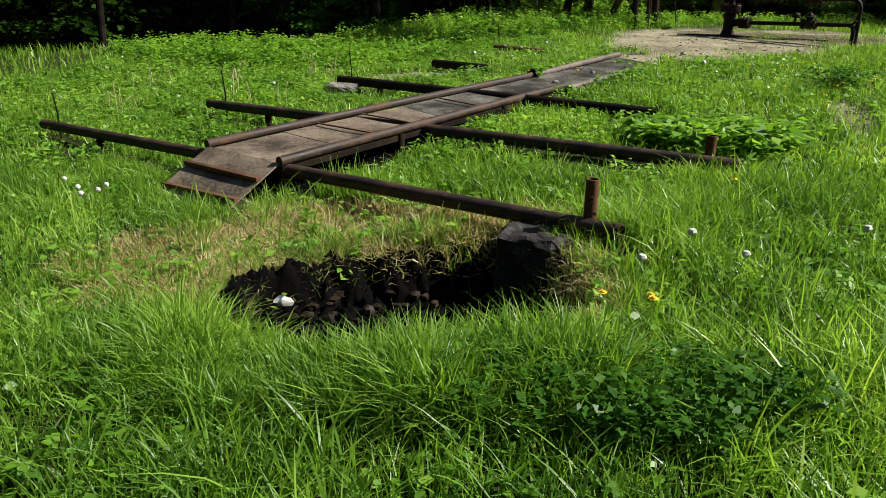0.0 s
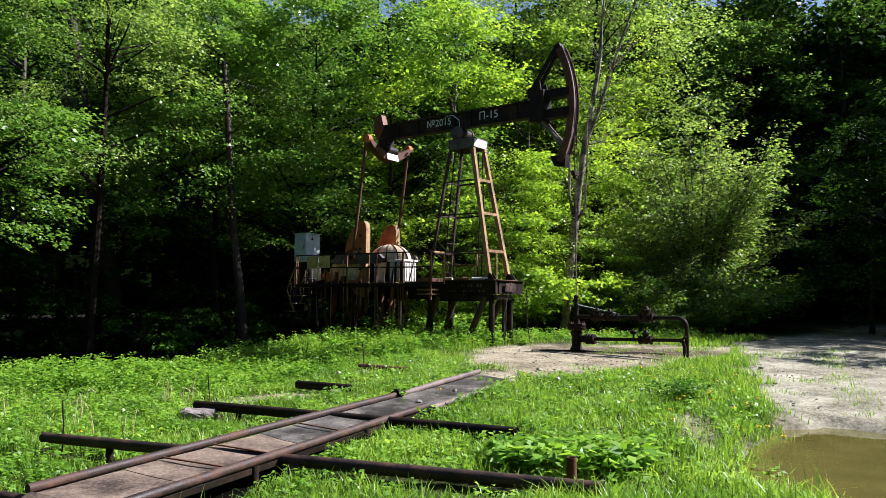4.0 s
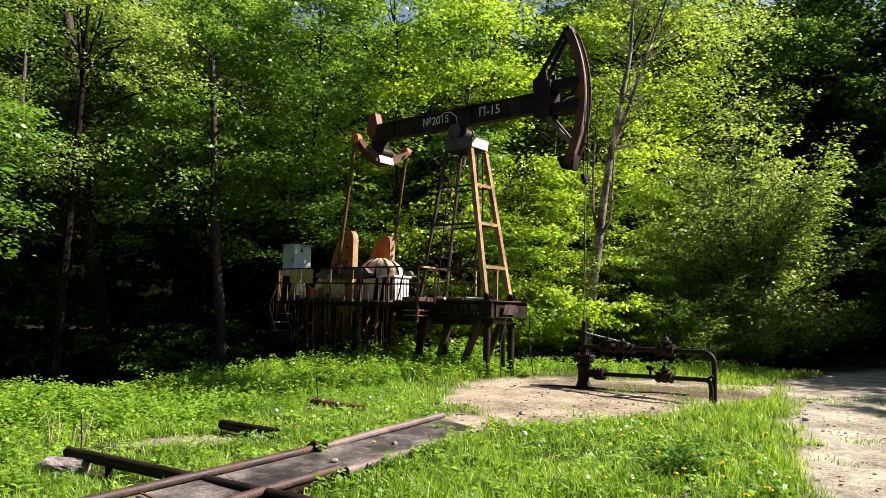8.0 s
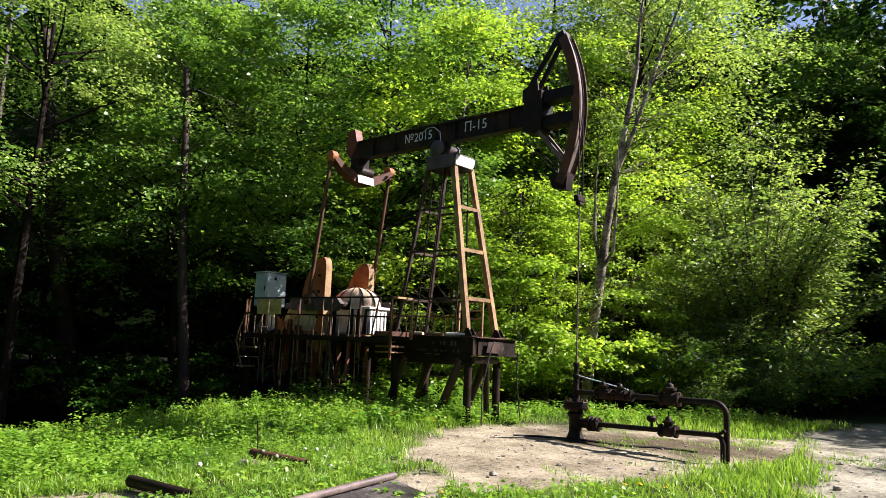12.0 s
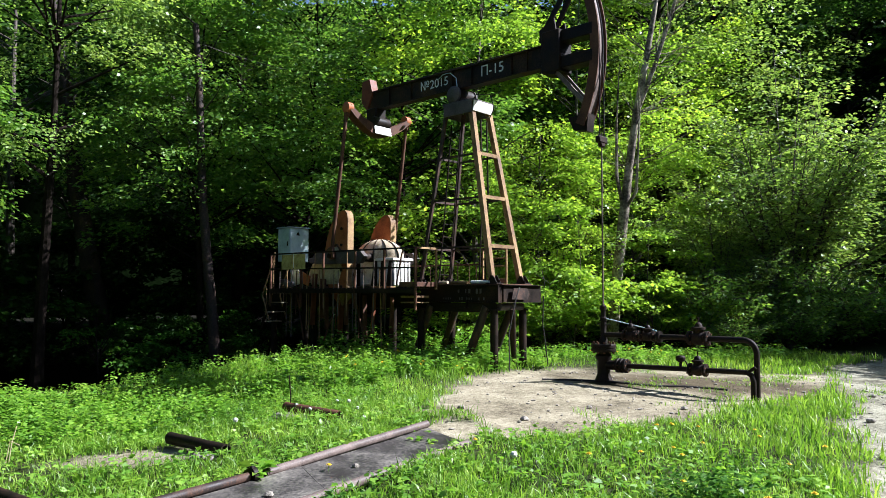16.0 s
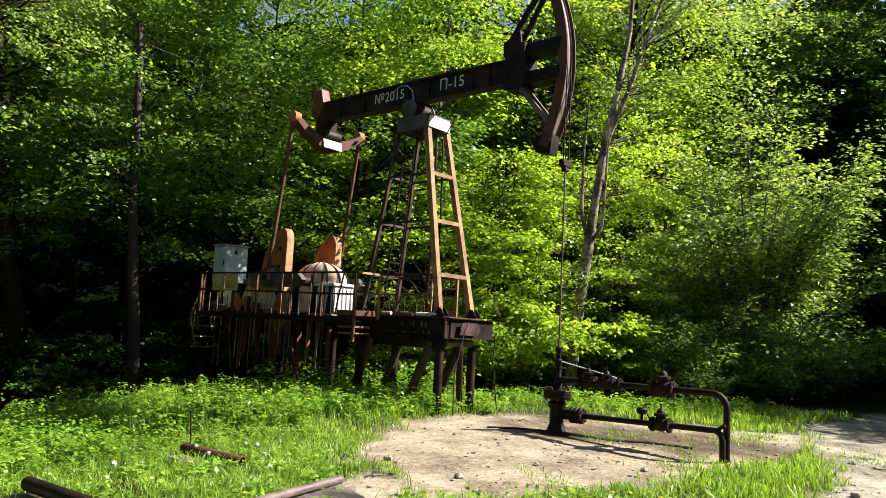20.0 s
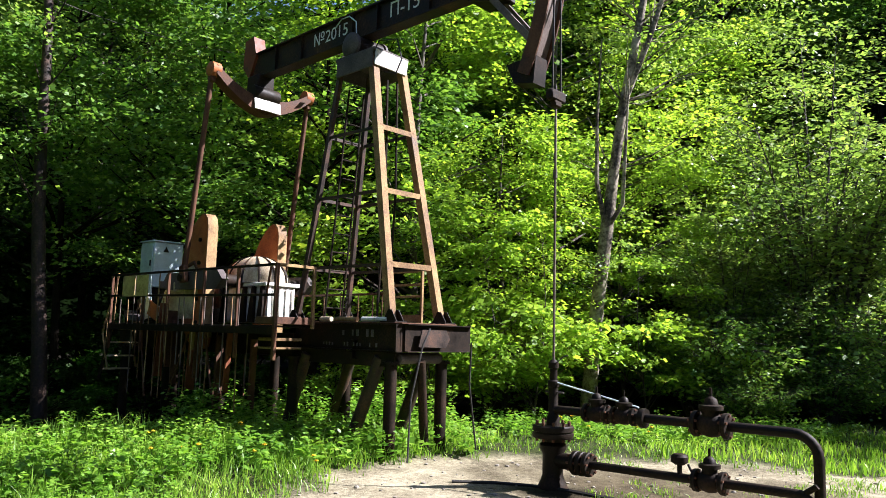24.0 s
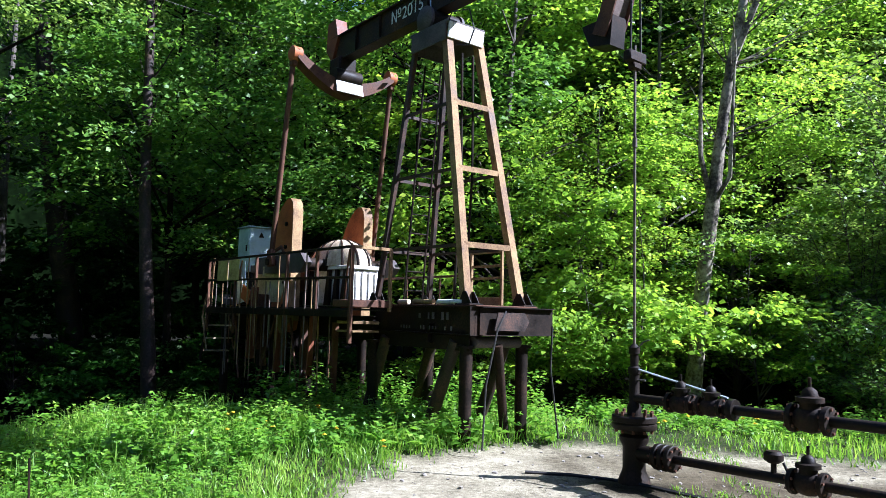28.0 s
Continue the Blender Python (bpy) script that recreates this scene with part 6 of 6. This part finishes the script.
blades("grass", 60000, -15.0, -4.8, -5.0, 6.4, 0.14, 0.40, 0.022, GRASS, 7, lambda x, y: lawn(x, y), TEXT_GRASS, 0.5)
blades("grass", 110000, 7.5, 26.0, -6.0, 27.0, 0.12, 0.36, 0.026, GRASS, 8, lambda x, y: lawn(x, y), TEXT_GRASS, 0.5)
blades("grass", 50000, -5.0, 8.6, -6.0, 0.5, 0.12, 0.36, 0.018, GRASS, 9, lambda x, y: lawn(x, y) * (np.hypot(x - 2.0, y + 1.0) > 0.7), TEXT_GRASS, 0.5)
blades("grass", 26000, -3.0, 5.0, 15.0, 22.4, 0.12, 0.36, 0.015, GRASS, 71, lambda x, y: lawn(x, y), TEXT_GRASS, 0.8)
blades("grass", 30000, -4.8, 5.4, 18.0, 25.0, 0.2, 0.58, 0.018, GRASS, 81, mound, "tall grass standing among the weeds by the pump", 0.6)
blades("grass", 24000, 5.0, 16.0, 4.0, 21.0, 0.06, 0.18, 0.014, GRASS, 82, track_tufts, "short grass tufts growing on the track", 0.7)
blades("grass", 9000, 6.2, 11.5, 18.6, 23.0, 0.04, 0.15, 0.013, GRASS, 83, lambda x, y: step(0.1, 0.6, waves(x, y, 2.1, 14.0) + 0.3 * waves(x, y, 7.0, 2.0)) * step(0.0, 1.6, x - 6.0 + 0.7 * (y - 19.0)), "short grass tufts on the bare pad", 0.8)
blades("dry_grass", 70000, -2.6, 2.8, 2.2, 6.3, 0.06, 0.28, 0.011, DRYGRASS, 6, lambda x, y: pale_patch(x, y) * step(0.9, 1.2, pit_in(x, y)), "dry straw-coloured grass round the oil hollow", 1.5)


def weeds(name, spots, per, size, height, material, seed, label):
    """Low leafy plants: leaves in whorls up short stems."""
    global rng
    rng = np.random.default_rng(seed)
    k = np.repeat(np.arange(len(spots)), per)
    spots = np.asarray(spots)
    hh = height * rng.uniform(0.55, 1.2, len(spots))
    f = rng.random(len(k)) ** 0.7
    az = rng.uniform(0, math.tau, len(k))
    out = 0.02 + 0.10 * (1 - f) * rng.random(len(k))
    p = np.stack([spots[k, 0] + np.cos(az) * out, spots[k, 1] + np.sin(az) * out, ground_z(spots[k, 0], spots[k, 1]) + 0.03 + f * hh[k]], 1)
    w = np.stack([np.cos(az), np.sin(az), 0.35 - 0.3 * f], 1)
    ob = new(name, leaf_mesh(name, p, w, size * rng.uniform(0.6, 1.3, len(k)) * (1.15 - 0.45 * f), material, 0.3, 0.35))
    return tagged(ob, label, "weeds", kind="stuff")


def scatter(n, cx, cy, rx, ry, seed, turn=0):
    r = np.random.default_rng(seed)
    a, q = r.uniform(0, math.tau, n), np.sqrt(r.random(n))
    x, y = q * np.cos(a) * rx, q * np.sin(a) * ry
    c, s = math.cos(radians(turn)), math.sin(radians(turn))
    p = np.stack([cx + x * c - y * s, cy + x * s + y * c], 1)
    return p[lawn(p[:, 0], p[:, 1]) > 0.3]


weeds("weeds", scatter(130, 3.5, 7.95, 0.95, 0.62, 1), 10, 0.22, 0.32, WEED, 1, "clump of broad green dock leaves in the meadow")
weeds("weeds", scatter(330, -0.9, 20.4, 4.4, 1.5, 2, 24), 20, 0.105, 0.42, WEED, 2, "tall leafy nettles round the pump's piles")
weeds("weeds", scatter(110, 2.5, 22.3, 2.8, 1.2, 12, 28), 20, 0.10, 0.38, WEED, 12, "tall leafy nettles round the pump's piles")
weeds("weeds", scatter(95, 0.4, 20.7, 3.6, 1.3, 41, 26), 10, 0.17, 0.36, WEED, 41, "broad-leaved dock and burdock by the pump")
weeds("weeds", scatter(34, 3.4, 22.0, 1.5, 0.7, 42, 20), 10, 0.19, 0.36, WEED, 42, "broad-leaved dock and burdock by the pump")
weeds("weeds", scatter(190, 1.4, 24.1, 2.9, 0.95, 43, 27), 26, 0.125, 0.80, WEED, 43, "tall sunlit nettles behind the pump's front piles")
# this clump's dark leaf colour also stands for the shadow over it
weeds("weeds", scatter(120, 2.3, 2.4, 1.0, 0.5, 13), 16, 0.085, 0.32, DOCK, 13, "dark green leafy weed clump in the meadow")
weeds("weeds", scatter(45, 6.15, 12.3, 0.55, 0.5, 14), 16, 0.09, 0.36, DOCK, 14, "dark green leafy weed clump in the meadow")
weeds("weeds", scatter(480, -4.2, 17.2, 3.0, 1.9, 3), 16, 0.12, 0.34, WEED, 3, "dense leafy weeds in the meadow")
weeds("weeds", scatter(260, 6.5, 26.2, 5.5, 1.6, 4), 16, 0.13, 0.32, WEED, 4, "leafy weeds at the edge of the wood")
weeds("weeds", scatter(420, -7.6, 17.2, 2.6, 1.8, 5), 14, 0.13, 0.42, WEED, 5, "leafy weeds at the edge of the wood")
weeds("weeds", scatter(1700, 1.5, 5.2, 5.6, 5.0, 21), 5, 0.10, 0.14, WEED, 21, "low clover and plantain leaves among the grass")
weeds("weeds", scatter(1900, 0.5, 12.5, 7.0, 5.0, 22), 6, 0.11, 0.16, WEED, 22, "low leafy plants among the meadow grass")
weeds("weeds", scatter(900, -6.5, 11.0, 4.0, 5.0, 23), 8, 0.12, 0.24, WEED, 23, "low leafy plants among the meadow grass")
weeds("weeds", scatter(520, -2.2, 18.6, 4.0, 1.8, 31), 12, 0.08, 0.24, WEED, 31, "low leafy plants among the meadow grass")
weeds("weeds", scatter(260, 6.2, 25.2, 4.2, 1.1, 32), 12, 0.08, 0.22, WEED, 32, "leafy weeds behind the wellhead")
weeds("weeds", scatter(70, 1.9, 13.6, 0.5, 1.6, 6, -35), 8, 0.14, 0.2, WEED, 6, "low weeds beside the walkway")


# ---- small things ----
def flower(kind, x, y, h, seed, size):
    """A dandelion: bent stalk with a yellow bloom or a white seed head."""
    random.seed(seed)
    z = gz(x, y)
    white = kind == "seed"
    t = thing("dandelion", pose(x, y, z), "white dandelion seed head among the grass" if white else "yellow dandelion bloom among the grass", "flower", "dandelions")
    dx, dy = random.uniform(-0.05, 0.05), random.uniform(-0.05, 0.05)
    part("stalk", Geo().tube([(0, 0, -0.01), (dx * 0.4, dy * 0.4, h * 0.6), (dx, dy, h)], 0.0035, 5), WEED, t)
    if white:
        part("seed_head", Geo().lump((dx, dy, h + size * 0.4), (size * 0.55, size * 0.55, size * 0.5), seed, 8, 0.15), FLUFF, t)
    else:
        g = Geo()
        for ring, (r, up, n) in enumerate(((1.0, 0.1, 11), (0.62, 0.35, 8), (0.3, 0.5, 5))):
            for k in range(n):
                a = math.tau * (k + 0.5 * ring) / n
                c, s_ = math.cos(a), math.sin(a)
                w = size * 0.13
                b = (dx - s_ * w, dy + c * w, h), (dx + s_ * w, dy - c * w, h)
                e = (dx + c * size * 0.5 * r + s_ * w, dy + s_ * size * 0.5 * r - c * w, h + size * up * 0.6), (dx + c * size * 0.5 * r - s_ * w, dy + s_ * size * 0.5 * r + c * w, h + size * up * 0.6)
                g.add([b[0], b[1], e[0], e[1]], [(0, 1, 2, 3)])
        g.lump((dx, dy, h + size * 0.12), (size * 0.3, size * 0.3, size * 0.16), seed, 8, 0.2)
        part("bloom", g, PETAL, t)
    return t


random.seed(17)
spots = [(3.25, 5.2, 0.42, 0.055), (2.22, 3.1, 0.34, 0.055), (2.42, 2.95, 0.38, 0.06), (2.5, 3.2, 0.3, 0.05), (-3.6, 10.6, 0.28, 0.06), (1.9, 13.2, 0.2, 0.07), (3.6, 13.8, 0.26, 0.06), (6.6, 11.9, 0.22, 0.06)]
for i in range(40):
    spots.append((random.uniform(4.9, 7.9), random.uniform(8.0, 15.4), random.uniform(0.14, 0.26), random.uniform(0.05, 0.075)))
for i in range(16):
    spots.append((random.uniform(0.0, 3.6), random.uniform(19.6, 22.0), random.uniform(0.2, 0.4), random.uniform(0.06, 0.085)))
for i in range(12):
    spots.append((random.uniform(5.4, 8.2), random.uniform(23.6, 25.6), random.uniform(0.18, 0.35), random.uniform(0.06, 0.09)))
for i, (x, y, h, s_) in enumerate(spots):
    if bare(np.array(x), np.array(y)) < 0.5:
        flower("bloom", x, y, h, i, s_)
spots = [(2.85, 4.1, 0.32, 0.06), (2.45, 3.8, 0.28, 0.06), (4.1, 4.4, 0.32, 0.06), (3.1, 3.9, 0.26, 0.055), (-3.35, 5.75, 0.26, 0.06), (-3.2, 5.65, 0.24, 0.06), (-3.05, 5.7, 0.24, 0.055), (-3.6, 6.0, 0.26, 0.055), (-2.95, 5.8, 0.26, 0.055), (-0.4, 15.9, 0.2, 0.08), (4.1, 13.1, 0.26, 0.08)]
for i in range(6):
    spots.append((random.uniform(0.0, 2.4), random.uniform(15.6, 17.8), random.uniform(0.08, 0.2), random.uniform(0.05, 0.07)))
for i, (x, y, h, s_) in enumerate(spots):
    if bare(np.array(x), np.array(y)) < 0.5:
        flower("seed", x, y, h, 100 + i, s_)


def dead_stalk(x, y, h, seed):
    random.seed(seed)
    z = gz(x, y)
    a = random.uniform(0, 6.28)
    pts = [(x, y, z - 0.02), (x + 0.04 * math.cos(a), y + 0.04 * math.sin(a), z + h * 0.6), (x + 0.16 * h * math.cos(a), y + 0.16 * h * math.sin(a), z + h)]
    if seed % 2:
        pts.append((x + (0.16 * h + 0.14) * math.cos(a), y + (0.16 * h + 0.14) * math.sin(a), z + h * 0.75))
    ob = part("dead_stalk", Geo().tube(pts, 0.007, 5), STRAW)
    tagged(ob, "pale dry stalk standing in the meadow", "dead stalk", "dry stalks")


random.seed(23)
for i in range(26):
    cx, cy = random.choice(((-5.6, 10.4), (-4.2, 12.0), (-3.4, 11.2), (-4.8, 13.4), (-6.2, 12.2), (-3.6, 14.2)))
    dead_stalk(cx + random.uniform(-0.4, 0.4), cy + random.uniform(-0.4, 0.4), random.uniform(0.3, 0.62), i)

# loose stones on the pad and the track
r = np.random.default_rng(31)
g = Geo()
for i in range(1900):
    x, y = (r.uniform(2.6, 11), r.uniform(15.2, 23.2)) if i < 800 else (r.uniform(4.5, 14), r.uniform(3, 20))
    if bare(np.array(x), np.array(y)) < 0.6 or puddle_in(np.array(x), np.array(y)) < 1.25:
        continue
    s_ = 0.008 + 0.026 * r.random() ** 3
    g.lump((x, y, gz(x, y) + s_ * 0.25), (s_ * r.uniform(0.8, 1.5), s_ * r.uniform(0.8, 1.4), s_ * 0.7), i, 6, 0.5)
tagged(part("gravel", g, STONE), "scattered small pale stones on bare ground", "gravel", kind="stuff")
for i, (x, y, s_) in enumerate(((3.1, 17.2, 0.07), (4.2, 16.4, 0.08), (6.9, 17.6, 0.06), (5.3, 17.5, 0.05), (9.6, 16.9, 0.08), (8.9, 14.6, 0.07), (1.55, 12.2, 0.06), (0.55, 10.9, 0.055), (2.2, 13.4, 0.05), (10.6, 19.2, 0.07))):
    on_deck = x < 2.5 and y < 14
    z = (-0.44 if y < 11 else -0.385 if y < 13 else -0.33) if on_deck else gz(x, y)
    tagged(part("stone", Geo().lump((x, y, z + s_ * 0.3), (s_, s_ * 0.8, s_ * 0.6), i + 3, 8, 0.45), STONE), "pale loose stone lying on the walkway" if on_deck else "pale loose stone on the bare pad", "stone", "loose stones")

# thick black sludge filling the hollow
sx, sy = np.meshgrid(np.arange(-0.9, 2.5, 0.022), np.arange(2.4, 5.1, 0.022))
rough_ = np.array([0.10 * noise.noise(Vector((p, q, 0.0)) * 5.0) + 0.09 * noise.noise(Vector((p, q, 3.0)) * 13.0) + 0.05 * noise.noise(Vector((p, q, 6.0)) * 30.0) for p, q in zip(sx.ravel(), sy.ravel())]).reshape(sx.shape)
sz = PIT[2] - 0.37 + rough_ + 0.31 * step(0.55, 1.3, pit_in(sx, sy)) - 0.16 * step(1.3, 1.8, pit_in(sx, sy))
hh, ww = sx.shape
i_ = (np.arange(hh - 1)[:, None] * ww + np.arange(ww - 1)[None, :]).ravel()
SLUDGE = surface("black_oil_sludge", [(0.35, (0.0015, 0.0013, 0.0012)), (0.66, (0.003, 0.0027, 0.0025)), (0.8, (0.02, 0.016, 0.013))], 6.0, 60, rough=(0.7, 1.0), bump=0.8, spec=0.03)
tagged(new("oil_sludge", array_mesh("oil_sludge", np.stack([sx, sy, sz], -1).reshape(-1, 3), np.stack([i_, i_ + 1, i_ + ww + 1, i_ + ww], -1), SLUDGE, True)), "lumpy black crude oil sludge in a hollow", "oil sludge", kind="stuff")

tagged(part("plastic_scrap", Geo().lump((-0.12, 3.72, PIT[2] - 0.10), (0.07, 0.045, 0.035), 5, 8, 0.8), FLUFF), "crumpled white plastic scrap in the oily hollow", "plastic scrap")

# black clods in the oil hollow
random.seed(41)
g = Geo()
for i in range(150):
    a, q = random.uniform(0, 6.28), random.random() ** 0.6
    x, y = PIT[0] + 1.2 * q * math.cos(a), PIT[1] + 0.85 * q * math.sin(a)
    s_ = random.uniform(0.012, 0.06)
    g.lump((x, y, PIT[2] - 0.32 + s_ * 0.2), (s_ * random.uniform(0.8, 1.6), s_, s_ * 0.7), i, 6, 0.6)
tagged(part("oily_clods", g, OILY), "black oil-soaked clods in the hollow", "clods", kind="stuff")
blades("grass", 12000, -0.9, 2.5, 2.4, 5.1, 0.14, 0.42, 0.011, GRASS, 51, lambda x, y: step(0.3, 1.0, pit_in(x, y)) * 0.8 * (waves(x, y, 5.0, 3.0) > 0.02), TEXT_GRASS, 0.9, 3)
blades("grass", 16000, -0.6, 2.3, 2.1, 3.3, 0.3, 0.62, 0.012, GRASS, 52, lambda x, y: step(0.75, 1.3, pit_in(x, y)) * step(3.2, 2.7, y), TEXT_GRASS, 1.0, 4)


def overhead_wire(a, b, sag, label):
    a, b = Vector(a), Vector(b)
    pts = [a.lerp(b, i / 12) - Vector((0, 0, sag * 4 * (i / 12) * (1 - i / 12))) for i in range(13)]
    tagged(part("overhead_wire", Geo().tube(pts, 0.012, 5), CABLE if "dark" in label else GREYSTEEL), label, "wire", "wires between the trunks")


overhead_wire((-13.8, 30.5, 9.2), (-6.3, 26.4, 9.6), 0.25, "pale wire strung between two trunks")
overhead_wire((-13.4, 30.6, 6.6), (-6.1, 26.4, 7.6), 0.2, "dark wire strung between two trunks")
overhead_wire((-6.3, 26.4, 9.8), (-1.0, 29.8, 9.4), 0.3, "pale wire strung between two trunks")
weeds("weeds", [(1.12, 12.86), (1.18, 12.96), (1.08, 13.0)], 11, 0.24, 0.3, WEED, 61, "dock plant growing through the walkway's gap")

# the plan brought to true size
for ob in scene.objects:
    if ob.parent is None and ob is not cam and ob is not sun:
        ob.matrix_basis = Matrix.Scale(SIZE, 4) @ ob.matrix_basis
